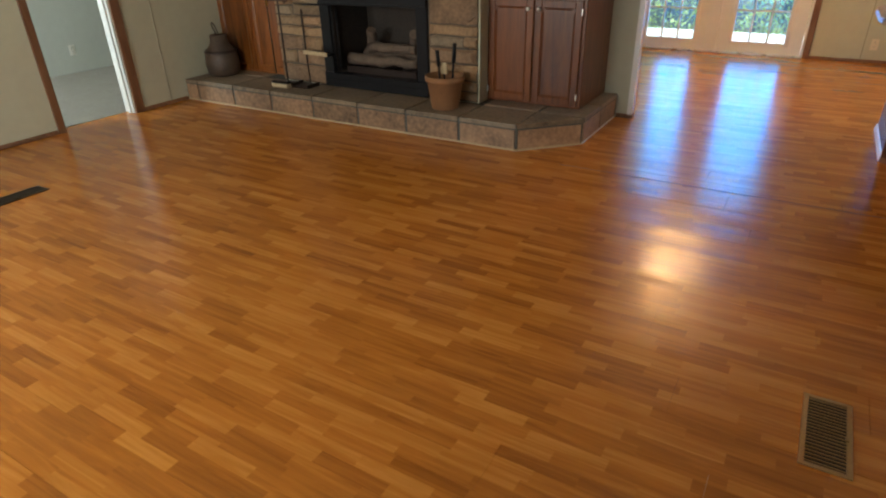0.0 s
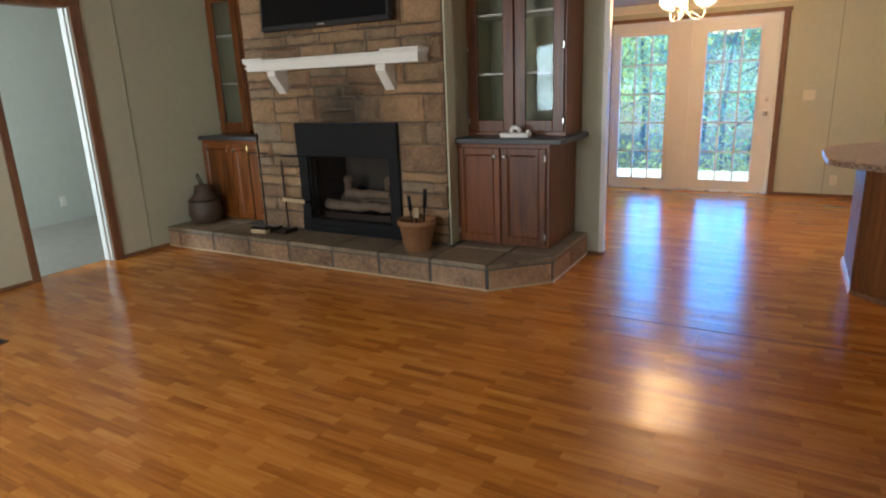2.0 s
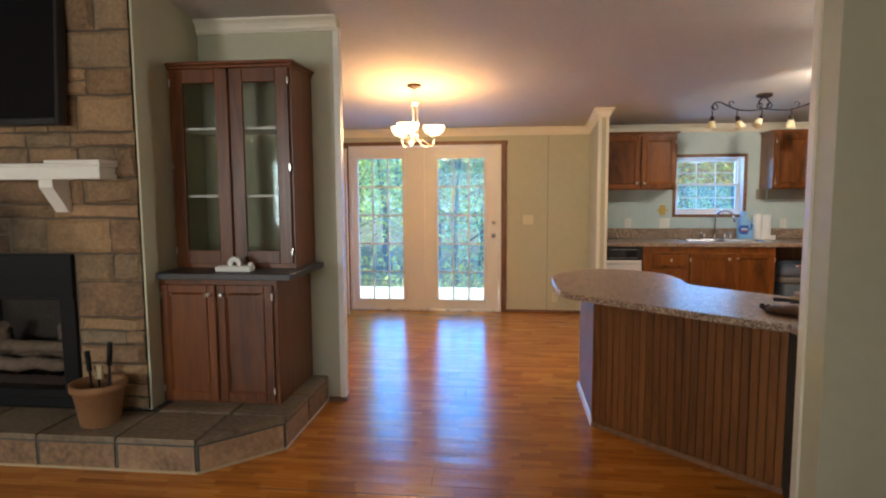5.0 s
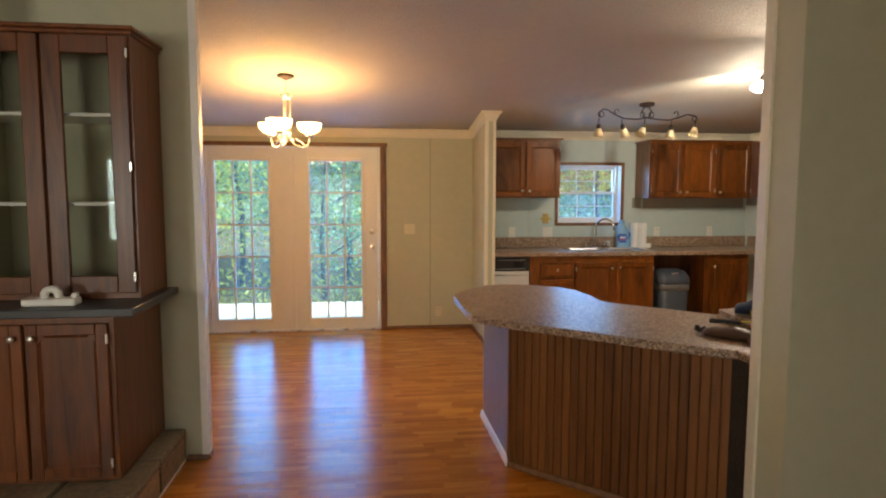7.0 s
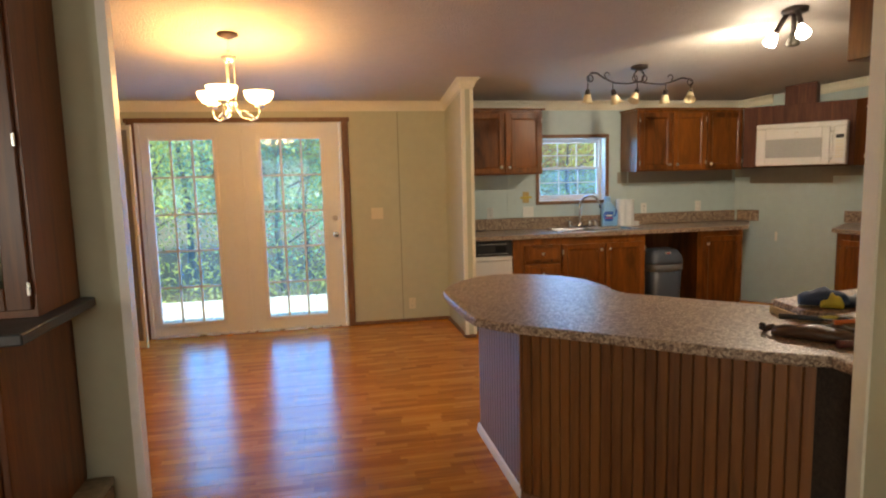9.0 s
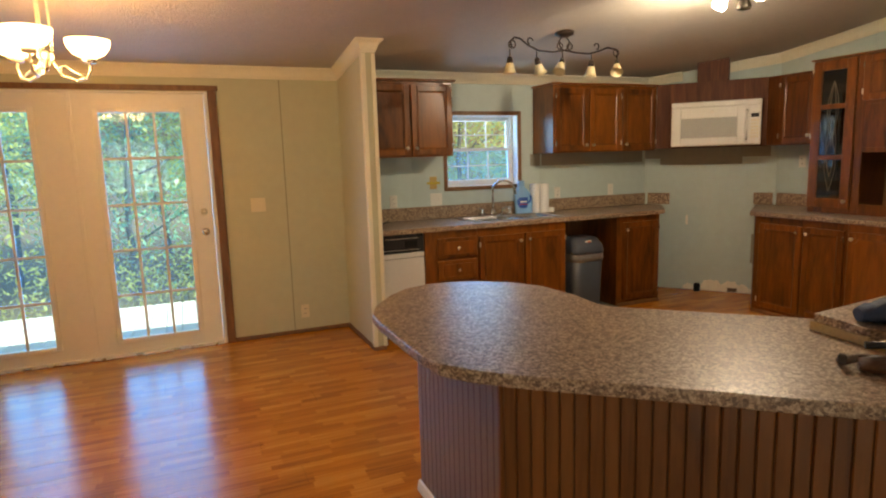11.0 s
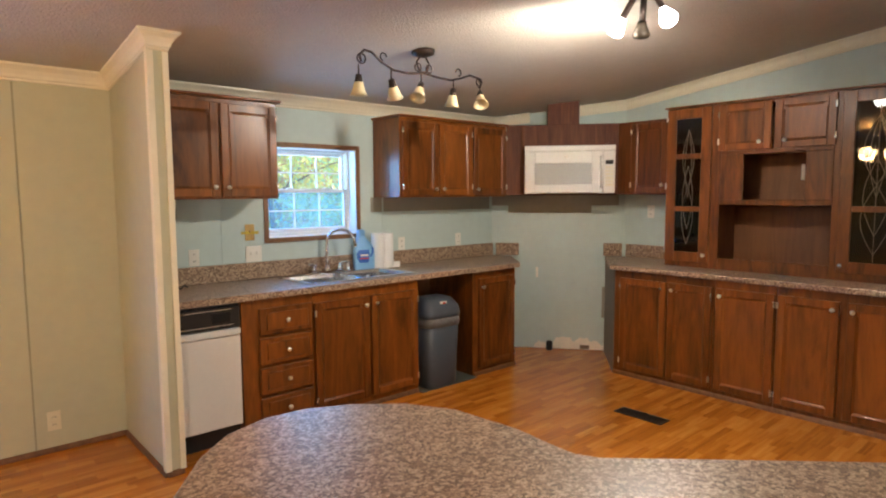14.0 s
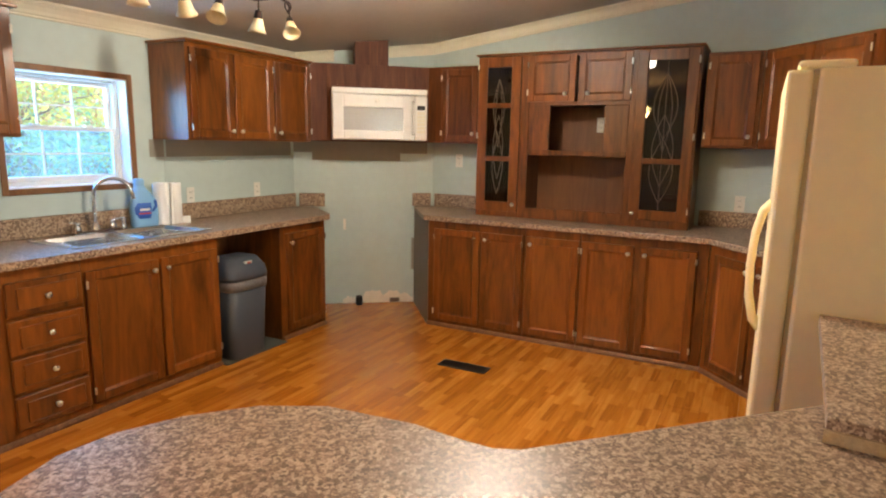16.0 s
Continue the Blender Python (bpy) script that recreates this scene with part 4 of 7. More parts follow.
# wall cabinets of the left run
UZ0, UZ1, YU = 1.49, 2.115, 8.0
c = cabinet("wall_cabinet", "brown wood wall cabinet with two panelled doors", pose(1.09, YU, 0), GU)
part("body", boxes((0, 0.818, 0, 0.355, UZ0, UZ1), bevel=0.003), M_CAB, c)
panel_door(c, 0.02, 0.42, UZ0 + 0.015, UZ1 - 0.03, M_CAB, "l", UZ0 + 0.075)
panel_door(c, 0.435, 0.808, UZ0 + 0.015, UZ1 - 0.03, M_CAB, "r", UZ0 + 0.075)
part("cornice", boxes((0, 0.843, -0.035, 0.355, UZ1, UZ1 + 0.018), bevel=0.006), M_CAB, c)
c = cabinet("wall_cabinet", "brown wood wall cabinet with three panelled doors", pose(2.93, YU, 0), GU)
part("body", boxes((0, 1.22, 0, 0.355, UZ0, UZ1), bevel=0.003), M_CAB, c)
panel_door(c, 0.02, 0.388, UZ0 + 0.015, UZ1 - 0.03, M_CAB, "l", UZ0 + 0.065)
panel_door(c, 0.402, 0.775, UZ0 + 0.015, UZ1 - 0.03, M_CAB, "r", UZ0 + 0.065)
panel_door(c, 0.795, 1.205, UZ0 + 0.015, UZ1 - 0.03, M_CAB, "r", UZ0 + 0.065)
part("cornice", boxes((-0.02, 1.22, -0.035, 0.355, UZ1, UZ1 + 0.018), bevel=0.006), M_CAB, c)

# diagonal cupboard front over the microwave
MR = -49.6
c = cabinet("corner_cabinet", "dark red-brown wooden corner panel over the microwave", pose(4.152, 8.0, 0, 0, 0, MR), GU)
part("face_panel", boxes((0, 0.99, 0, 0.02, 1.50, 2.13), bevel=0.003), M_PANEL, c)
part("side_panel", boxes((0.0, 0.99, 0.02, 0.26, 2.11, 2.13), (0, 0.02, 0.02, 0.26, 1.5, 2.11), (0.97, 0.99, 0.02, 0.26, 1.5, 2.11)), M_PANEL, c)
for sx in (0.135, 0.785):
    part("stile", boxes((sx, sx + 0.03, -0.006, 0, 1.50, 2.125), bevel=0.002), M_PANEL, c)
part("vent_chase", boxes((0.37, 0.65, 0.05, 0.28, 2.131, 2.36), bevel=0.004), M_PANEL, c, "boxed vent duct")

mw = thing("microwave", "white over-the-range microwave with a grey window", "microwave", pose(4.112, 7.748, 0.008, 0, 0, MR))
W = 0.775
part("body", boxes((0, W, 0.03, 0.35, 1.505, 1.92), bevel=0.006), M_APPW, mw)
part("vent_grille", boxes((0, W, -0.005, 0.03, 1.875, 1.92), bevel=0.008), M_APPW, mw)
dr = part("door", boxes((0.002, 0.09, -0.012, 0.03, 1.51, 1.868), (0.575, 0.64, -0.012, 0.03, 1.51, 1.868), (0.09, 0.575, -0.012, 0.03, 1.51, 1.585), (0.09, 0.575, -0.012, 0.03, 1.765, 1.868), bevel=0.006), M_APPW, mw)
part("window", boxes((0.085, 0.58, -0.004, 0.02, 1.58, 1.77)), plain("microwave_window", (0.42, 0.42, 0.40), 0.12, var=0.05, bump=0), dr, "grey mesh window")
part("handle", tube([(0.655, -0.012, 1.56), (0.655, -0.04, 1.58), (0.655, -0.044, 1.69), (0.655, -0.04, 1.80), (0.655, -0.012, 1.82)], 0.011), M_APPW, dr, "white bar handle")
cp = part("control_panel", boxes((0.672, W - 0.003, -0.012, 0.03, 1.51, 1.868), bevel=0.006), M_APPW, mw)
part("display", boxes((0.69, 0.755, -0.015, -0.010, 1.755, 1.79)), M_PLASTICB, cp, "small dark display")
part("keypad", boxes(*[(0.692 + i * 0.022, 0.708 + i * 0.022, -0.0145, -0.010, 1.57 + j * 0.03, 1.588 + j * 0.03) for i in range(3) for j in range(6)]), M_ALMOND, cp)
part("badge", lathe([(0, 0), (0.018, 0), (0.016, 0.003), (0, 0.003)], pose(0.36, -0.012, 1.82, 90)), M_NICKEL, dr)

# darker tan band under the wall cabinets
solid("unpainted_band", boxes((2.90, 4.30, YB - 0.003, YB, 1.37, 1.49)), M_TANWALL, "darker tan band of wall under the cabinets", "wall", "structure")
_b = thing("unpainted_band", "darker tan band of wall under the microwave", "wall", pose(DA[0], DA[1], 0, 0, 0, -52.77))
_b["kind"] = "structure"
part("band", boxes((0.0, 1.20, -0.004, 0.0, 1.40, 1.50), (0.16, 0.95, -0.004, 0.0, 1.33, 1.40)), M_TANWALL, _b)

# right run: faces to the west, so its own x runs to the south
R90 = -90
c = cabinet("base_cabinet", "brown wood base cabinet with two panelled doors", pose(XF, 7.03, 0, 0, 0, R90), GB)
carcass(c, 0, 0.835, 0.65, 0, CZR - 0.04, M_CAB)
panel_door(c, 0.06, 0.462, 0.06, 0.82, M_CAB, "l", 0.765)
panel_door(c, 0.48, 0.82, 0.06, 0.82, M_CAB, "r", 0.765)
c = cabinet("base_cabinet", "brown wood base cabinet with one panelled door", pose(XF, 6.193, 0, 0, 0, R90), GB)
carcass(c, 0, 0.425, 0.65, 0, CZR - 0.04, M_CAB)
panel_door(c, 0.015, 0.417, 0.06, 0.82, M_CAB, "r", 0.765)
c = cabinet("base_cabinet", "brown wood base cabinet with two panelled doors", pose(XF, 5.766, 0, 0, 0, R90), GB)
carcass(c, 0, 0.858, 0.65, 0, CZR - 0.04, M_CAB)
panel_door(c, 0.006, 0.375, 0.06, 0.82, M_CAB, "l", 0.765)
panel_door(c, 0.417, 0.786, 0.06, 0.82, M_CAB, "r", 0.765)
# grey side panel where the stove stood
solid("side_panel", prism([(XF, 7.033), (XF + 0.02, 7.055), (4.99, 7.49), (5.02, 7.455), (XF + 0.04, 7.033)], 0, CZR - 0.04), plain("grey_side_panel", (0.16, 0.14, 0.12), 0.5, var=0.1), "grey-brown end panel of the base cabinets", "panel")
c = cabinet("diagonal_base_cabinet", "brown wood corner base cabinet with panelled doors", pose(XF, 4.905, 0, 0, 0, -138), GB)
_p = prism([(XF, 4.905), (XF - 0.6725, 4.2995), (XF - 0.6725, 3.775), (5.09, 3.775), (5.09, 4.905)], 0, CZR - 0.04)
bmesh.ops.transform(_p, matrix=c.matrix_world.inverted(), verts=_p.verts)
part("body", _p, M_CAB, c)
panel_door(c, 0.06, 0.41, 0.06, 0.82, M_CAB, "r", 0.765, knob_at=0.37)
panel_door(c, 0.44, 0.80, 0.06, 0.82, M_CAB, "r", 0.765)
_k = (XF + 0.905 * math.cos(radians(-138)), 4.905 + 0.905 * math.sin(radians(-138)))
counter("worktop", [(XF - 0.035, 7.06), (XF - 0.035, 4.92), (_k[0] - 0.02, _k[1] + 0.03), (_k[0] - 0.1, 3.775), (5.095, 3.775), (5.095, 7.34), (4.985, 7.49)], CZR, "speckled taupe laminate worktop with an angled corner")
for ya, yb in ((3.80, 5.05), (6.74, 7.33)):
    solid("backsplash", boxes((5.075, 5.098, ya, yb, CZR + 0.001, CZR + 0.12), bevel=0.004), M_COUNTER, "speckled taupe laminate backsplash strip", "backsplash")
_b = thing("backsplash", "speckled taupe laminate backsplash at the diagonal wall", "backsplash", pose(DB[0], DB[1], CZR + 0.001, 0, 0, 127.2))
part("board", boxes((0.02, 0.19, 0.004, 0.022, 0, 0.12), bevel=0.004), M_COUNTER, _b)
shoe("baseboard_right_run", [(XF, 7.03), (XF, 4.905), (_k[0], _k[1])], -1, label="thin wood strip at the foot of the cabinets")

# the tall display hutch on the right run
hu = cabinet("display_hutch", "brown wood hutch with glass doors and open shelves on the worktop", pose(4.715, 6.735, CZR - 0.8935, 0, 0, R90))
HW, HD, HZ0, HZ1 = 1.655, 0.36, 0.8945, 2.155
for nm, row in (("side_panel", (0, 0.018, 0, HD, HZ0, HZ1)), ("side_panel", (HW - 0.018, HW, 0, HD, HZ0, HZ1)), ("back_panel", (0.018, HW - 0.018, HD - 0.012, HD, HZ0, HZ1)), ("top_board", (0.018, HW - 0.018, 0, HD - 0.012, HZ1 - 0.018, HZ1)), ("bottom_board", (0.018, HW - 0.018, 0, HD - 0.012, HZ0, HZ0 + 0.05))):
    part(nm, boxes(row), M_CAB if nm == "side_panel" else M_INSIDE, hu)
for dx in (0.385, 1.215):
    part("divider", boxes((dx, dx + 0.02, 0.0, HD - 0.012, HZ0 + 0.05, HZ1 - 0.018)), M_INSIDE, hu)
part("face_frame", boxes((0, 0.03, -0.012, 0, HZ0, HZ1), (0.365, 0.435, -0.012, 0, HZ0, HZ1), (1.19, 1.255, -0.012, 0, HZ0, HZ1), (HW - 0.03, HW, -0.012, 0, HZ0, HZ1), (0.435, 1.19, -0.012, 0, 1.395, 1.435), (0.435, 1.19, -0.012, 0, HZ0, 0.985), (0.435, 1.19, -0.012, 0, 1.77, 1.815), (0.435, 0.605, -0.012, 0, 1.435, 1.77), (1.018, 1.19, -0.012, 0, 1.435, 1.77), (0.03, 0.365, -0.012, 0, HZ0, 0.97), (1.255, HW - 0.03, -0.012, 0, HZ0, 0.97), (0.435, 1.19, -0.012, 0, HZ1 - 0.03, HZ1), bevel=0.003), M_CAB, hu)
part("shelf", boxes((0.405, 1.215, 0, HD - 0.012, 1.405, 1.425), bevel=0.002), M_CAB, hu)
part("shelf", boxes((0.405, 1.215, 0, HD - 0.012, 1.785, 1.805)), M_INSIDE, hu)
for sx0, sx1 in ((0.018, 0.385), (1.235, HW - 0.018)):
    for sz in (1.36, 1.775):
        part("shelf", boxes((sx0, sx1, 0.02, HD - 0.012, sz - 0.01, sz + 0.01)), M_INSIDE, hu)


def fwd(ob, dy):
    for v in ob.data.vertices:
        v.co.y += dy
    for ch in ob.children:
        fwd(ch, dy)


fwd(glass_door(hu, 0.005, 0.365, 0.94, HZ1 - 0.01, M_CAB, "l", M_DARKGLASS, 0.078, 1.0, (1.36, 1.775)), -0.012)
fwd(glass_door(hu, 1.235, HW - 0.012, 0.95, HZ1 - 0.01, M_CAB, "r", M_DARKGLASS, 0.075, 1.0, (1.375,)), -0.012)
fwd(panel_door(hu, 0.42, 0.795, 1.80, HZ1 - 0.012, M_CAB, "l", 1.855, 0.72), -0.012)
fwd(panel_door(hu, 0.815, 1.20, 1.80, HZ1 - 0.012, M_CAB, "r", 1.855, 0.89), -0.012)
part("cornice", boxes((-0.015, HW + 0.015, -0.04, HD, HZ1, HZ1 + 0.014), bevel=0.004), M_CAB, hu)
# curved lead lines of the right-hand glass
for gx, gw in ((1.44, 0.13), (0.185, 0.075)):
    for sgn in (-1, 1):
        for k, (amp, za, zb) in enumerate(((gw * 0.62, 1.08, 1.98), (gw * 0.35, 1.45, 1.98), (gw * 0.55, 1.2, 1.7))):
            pts = [(gx + sgn * amp * math.sin(math.pi * 2 * t / 16 if k == 0 else math.pi * t / 16), -0.022, za + (zb - za) * t / 16) for t in range(17)]
            part("lead_line", tube(pts, 0.0022, 5), M_LEAD, hu, "curved silver lead line")
part("lead_line", tube([(1.44, -0.022, 1.03), (1.44, -0.022, 2.06)], 0.0022, 5), M_LEAD, hu)

c = cabinet("wall_cabinet", "dark wood wall cabinet with one panelled door beside the microwave", pose(4.80, 7.255, 0, 0, 0, R90), GU)
part("body", boxes((0, 0.505, 0, 0.29, 1.50, 2.13), bevel=0.003), M_HUTCH, c)
panel_door(c, 0.14, 0.475, 1.515, 2.105, M_HUTCH, "l", 1.58)
c = cabinet("wall_cabinet", "brown wood wall cabinet with one panelled door", pose(4.79, 5.055, 0, 0, 0, R90), GU)
part("body", boxes((0, 0.35, 0, 0.305, 1.50, 2.145), bevel=0.003), M_CAB, c)
panel_door(c, 0.015, 0.325, 1.515, 2.125, M_CAB, "l", 1.58)
c = cabinet("diagonal_wall_cabinet", "brown wood corner wall cabinet with panelled doors", pose(4.79, 4.702, 0, 0, 0, -138), GU)
_p = prism([(4.79, 4.702), (4.195, 4.167), (4.195, 3.773), (5.095, 3.773), (5.095, 4.70)], 1.50, 2.145)
bmesh.ops.transform(_p, matrix=c.matrix_world.inverted(), verts=_p.verts)
part("body", _p, M_CAB, c)
panel_door(c, 0.03, 0.39, 1.515, 2.125, M_CAB, "l", 1.58)
panel_door(c, 0.41, 0.78, 1.515, 2.125, M_CAB, "r", 1.58)
c = cabinet("fridge_cabinet", "brown wood wall cabinet over the refrigerator", pose(1.62, 3.775, 0), GU)
part("body", boxes((0, 2.0, 0, 0.36, 1.86, 2.30), bevel=0.003), M_CAB, c)

# ---- peninsula ----
PZ = 0.868
TOP = [(0.362, 5.30), (0.364, 4.86), (0.378, 4.745), (0.43, 4.66), (0.53, 4.555), (0.82, 4.305), (1.10, 4.055), (1.20, 3.975), (1.29, 3.905), (1.366, 3.87), (1.366, 3.785), (2.40, 3.785), (2.40, 4.05), (2.16, 4.16),
       (1.79, 4.54), (1.47, 4.855), (1.275, 5.045), (1.25, 5.10), (1.252, 5.18), (1.264, 5.30), (1.24, 5.53), (1.16, 5.675), (1.03, 5.785), (0.90, 5.845), (0.78, 5.855), (0.65, 5.81), (0.54, 5.71), (0.425, 5.55), (0.372, 5.42)]
solid("worktop", prism(TOP, PZ - 0.04, PZ, 0.008), M_COUNTER, "speckled taupe laminate peninsula top with a rounded end", "worktop")
pen = thing("peninsula", "kitchen peninsula with dark beadboard panels", "peninsula")
BODY = [(0.606, 5.52), (0.606, 4.76), (1.40, 3.985), (1.40, 3.79), (2.0, 3.79), (2.0, 4.15), (1.1, 5.03), (1.1, 5.52)]
# near-black body: paints the shade in the grooves between the planks
part("body", prism(BODY, 0, PZ - 0.04), M_SOOT_GROOVE, pen)


def beadboard(p0, p1, mat, pitch=0.085, th=0.014):
    a, b = Vector((*p0, 0)), Vector((*p1, 0))
    d = (b - a).normalized()
    n = Vector((d.y, -d.x, 0)) * -1
    L = (b - a).length
    k = round(L / pitch)
    w = L / k
    me = mesh_of(boxes((0.0014, w - 0.0014, 0, th, 0.0, PZ - 0.042), bevel=0.004), "plank", mat)
    rot = math.degrees(math.atan2(d.y, d.x))
    for i in range(k):
        o = new("plank", me)
        o.parent = pen
        o.matrix_local = pose(a.x + d.x * w * i, a.y + d.y * w * i, 0, 0, 0, rot)


# the end towards the doors: daylight sheen put into a paler colour
M_BEADSHEEN = plain("sheen_pale_beadboard", (0.19, 0.135, 0.125), 0.35, var=0.12, scale=6, bump=0.1, piece=0.2)
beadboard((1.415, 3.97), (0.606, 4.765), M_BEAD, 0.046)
beadboard((0.606, 4.765), (0.606, 5.52), M_BEADSHEEN, 0.046)
shoe("baseboard_peninsula", [(1.405, 3.955), (0.59, 4.752)], 1, M_OAKTRIM, label="thin wood strip at the foot of the peninsula")
shoe("baseboard_peninsula_end", [(0.59, 4.75), (0.59, 5.53)], 1, M_WHITE, 0.05, label="white strip at the foot of the peninsula's end")
part("corner_trim", boxes((0.584, 0.600, 4.748, 4.768, 0.0, PZ - 0.042), bevel=0.004), M_BEAD, pen)

# ---- refrigerator ----
fr = thing("refrigerator", "almond refrigerator with a long curved door handle", "refrigerator", pose(2.42, 3.82, 0) @ Matrix.Diagonal((1, 1, 1.016, 1)))
part("cabinet", boxes((0, 0.80, 0, 0.70, 0.03, 1.73), bevel=0.012), M_FRIDGE, fr)
part("gasket", boxes((0.012, 0.79, 0.70, 0.715, 0.10, 1.725)), plain("tan_gasket", (0.45, 0.34, 0.18), 0.6), fr)
for nm, xa, xb, hx in (("freezer_door", 0.0, 0.345, 0.31), ("fridge_door", 0.352, 0.80, 0.39)):
    d = part(nm, boxes((xa, xb, 0.715, 0.79, 0.09, 1.725), bevel=0.012), M_FRIDGE, fr)
    part("handle", tube([(hx, 0.785, 0.80), (hx, 0.812, 0.83), (hx, 0.832, 0.92), (hx, 0.838, 1.04), (hx, 0.832, 1.16), (hx, 0.812, 1.25), (hx, 0.785, 1.28)], 0.015, 10), M_FRIDGE, d, "curved almond handle")
part("hinge_cover", boxes((0.02, 0.14, 0.60, 0.76, 1.731, 1.755), bevel=0.01), M_FRIDGE, fr)
part("base_grille", boxes((0.01, 0.79, 0.66, 0.70, 0.0, 0.09)), M_PLASTICB, fr)


# ---- fireplace ----
HZ = 0.19                      # hearth height
SX0, SX1, SY = -4.12, -2.10, 4.275
rnd = random.Random(7)
solid("chimney_breast", boxes((SX0, SX0 + 0.42, SY + 0.03, 5.049, 0, zc(SY) + 0.03), (-2.52, SX1, SY + 0.03, 5.049, 0, zc(SY) + 0.03), (SX0 + 0.42, -2.52, SY + 0.03, 5.049, 1.10, zc(SY) + 0.03), (SX0 + 0.42, -2.52, 4.85, 5.049, 0, 1.10)), M_WALL, "sage green painted chimney breast", "chimney breast", "structure")
fp = thing("fireplace", "tan stone veneer fireplace wall with a black firebox", "fireplace")
for row in ((SX0 + 0.01, SX0 + 0.52, SY + 0.005, SY + 0.03, HZ, zc(SY)), (-2.535, SX1 - 0.01, SY + 0.005, SY + 0.03, HZ, zc(SY)), (SX0 + 0.52, -2.535, SY + 0.005, SY + 0.03, 1.10, zc(SY))):
    part("mortar", boxes(row), M_MORTAR, fp, "recessed tan mortar")


def stone(x0, x1, z0, z1):
    g = 0.006
    x0, x1, z0, z1 = x0 + g, x1 - g, z0 + g, z1 - g
    if x1 - x0 < 0.03 or z1 - z0 < 0.03:
        return
    bm = bmesh.new()
    proud = rnd.uniform(0.007, 0.018)
    nx, nz = 4, 3
    grid = []
    for j in range(nz + 1):
        row = []
        for i in range(nx + 1):
            u, v = i / nx, j / nz
            e = i in (0, nx) or j in (0, nz)
            jx, jz = (rnd.uniform(-0.006, 0.006), rnd.uniform(-0.006, 0.006)) if e else (rnd.uniform(-0.01, 0.01), rnd.uniform(-0.008, 0.008))
            y = SY + (0.004 if e else -proud + rnd.uniform(-0.006, 0.006))
            # edge points pulled in a little, so that the face rolls over
            row.append(bm.verts.new((x0 + (x1 - x0) * (u if e else 0.5 + (u - 0.5) * 1.55) + jx, y, z0 + (z1 - z0) * (v if e else 0.5 + (v - 0.5) * 2.2) + jz)))
        grid.append(row)
    for j in range(nz):
        for i in range(nx):
            bm.faces.new((grid[j][i], grid[j][i + 1], grid[j + 1][i + 1], grid[j + 1][i]))
    rim = [grid[0][i] for i in range(nx + 1)] + [grid[j][nx] for j in range(1, nz + 1)] + [grid[nz][i] for i in range(nx - 1, -1, -1)] + [grid[j][0] for j in range(nz - 1, 0, -1)]
    back = [bm.verts.new((v.co.x, SY + 0.008, v.co.z)) for v in rim]
    for k in range(len(rim)):
        bm.faces.new((rim[k], back[k], back[(k + 1) % len(rim)], rim[(k + 1) % len(rim)]))
    bmesh.ops.recalc_face_normals(bm, faces=bm.faces)
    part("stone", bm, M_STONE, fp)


def course(xa, xb, z0, z1):
    """One course of stones; tall courses hold some stones split in two, thin courses hold long ones."""
    h = z1 - z0
    x = xa
    while x < xb - 0.02:
        w = rnd.uniform(0.28, 0.52) if h < 0.1 else rnd.uniform(0.18, 0.42)
        if xb - x - w < 0.12:
            w = xb - x
        w = min(w, xb - x)
        if h > 0.14 and rnd.random() < 0.3:
            zs = z0 + h * rnd.uniform(0.35, 0.6)
            stone(x, x + w, z0, zs)
            stone(x, x + w, zs, z1)
        else:
            stone(x, x + w, z0, z1)
        x += w


z = HZ + 0.002
top = zc(SY) - 0.01
while z < top - 0.03:
    h = rnd.choice((0.085, 0.12, 0.155, 0.18, 0.21))
    if top - z - h < 0.06:
        h = top - z
    if z < 1.13:
        h = 1.137 - z if 1.137 - z - h < 0.07 else h
        course(SX0, -3.595, z, z + h)
        course(-2.525, SX1, z, z + h)
    else:
        course(SX0, SX1, z, z + h)
    z += h
# firebox of folded black metal with a hood
fx0, fx1 = -3.59, -2.53
hood = part("hood", boxes((fx0, fx1, SY - 0.03, SY + 0.03, 0.86, 1.135), bevel=0.003), M_BLACK, fp, "black metal hood panel")
part("lip", boxes((fx0, fx1, SY - 0.036, SY - 0.03, 0.86, 0.875)), M_BLACK, hood)
part("seam", boxes((fx0, fx1, SY - 0.034, SY - 0.03, 0.98, 0.985)), M_BLACK, hood)
part("firebox_frame", boxes((fx0, fx0 + 0.10, SY - 0.02, SY + 0.03, HZ + 0.115, 0.86), (fx1 - 0.10, fx1, SY - 0.02, SY + 0.03, HZ + 0.115, 0.86), (fx0, fx1, SY - 0.03, SY + 0.03, HZ + 0.002, HZ + 0.115), (fx0 + 0.02, fx1 - 0.02, SY - 0.036, SY - 0.03, HZ + 0.06, HZ + 0.065), bevel=0.003), M_BLACK, fp, "black metal firebox surround")
part("firebox", boxes((fx0 + 0.09, fx1 - 0.09, 4.78, 4.80, HZ, 0.87), (fx0 + 0.08, fx0 + 0.10, SY + 0.03, 4.78, HZ, 0.87), (fx1 - 0.10, fx1 - 0.08, SY + 0.03, 4.78, HZ, 0.87), (fx0 + 0.10, fx1 - 0.10, SY + 0.03, 4.78, HZ, HZ + 0.10), (fx0 + 0.10, fx1 - 0.10, SY + 0.03, 4.78, 0.85, 0.87)), M_SOOT_GROOVE, fp, "sooty brick firebox lining")
for bx in range(4):
    part("mesh_rod", tube([(fx0 + 0.12 + bx * 0.006, SY + 0.04, 0.33), (fx0 + 0.12 + bx * 0.006, SY + 0.04, 0.82)], 0.003, 5), M_BLACK, fp)

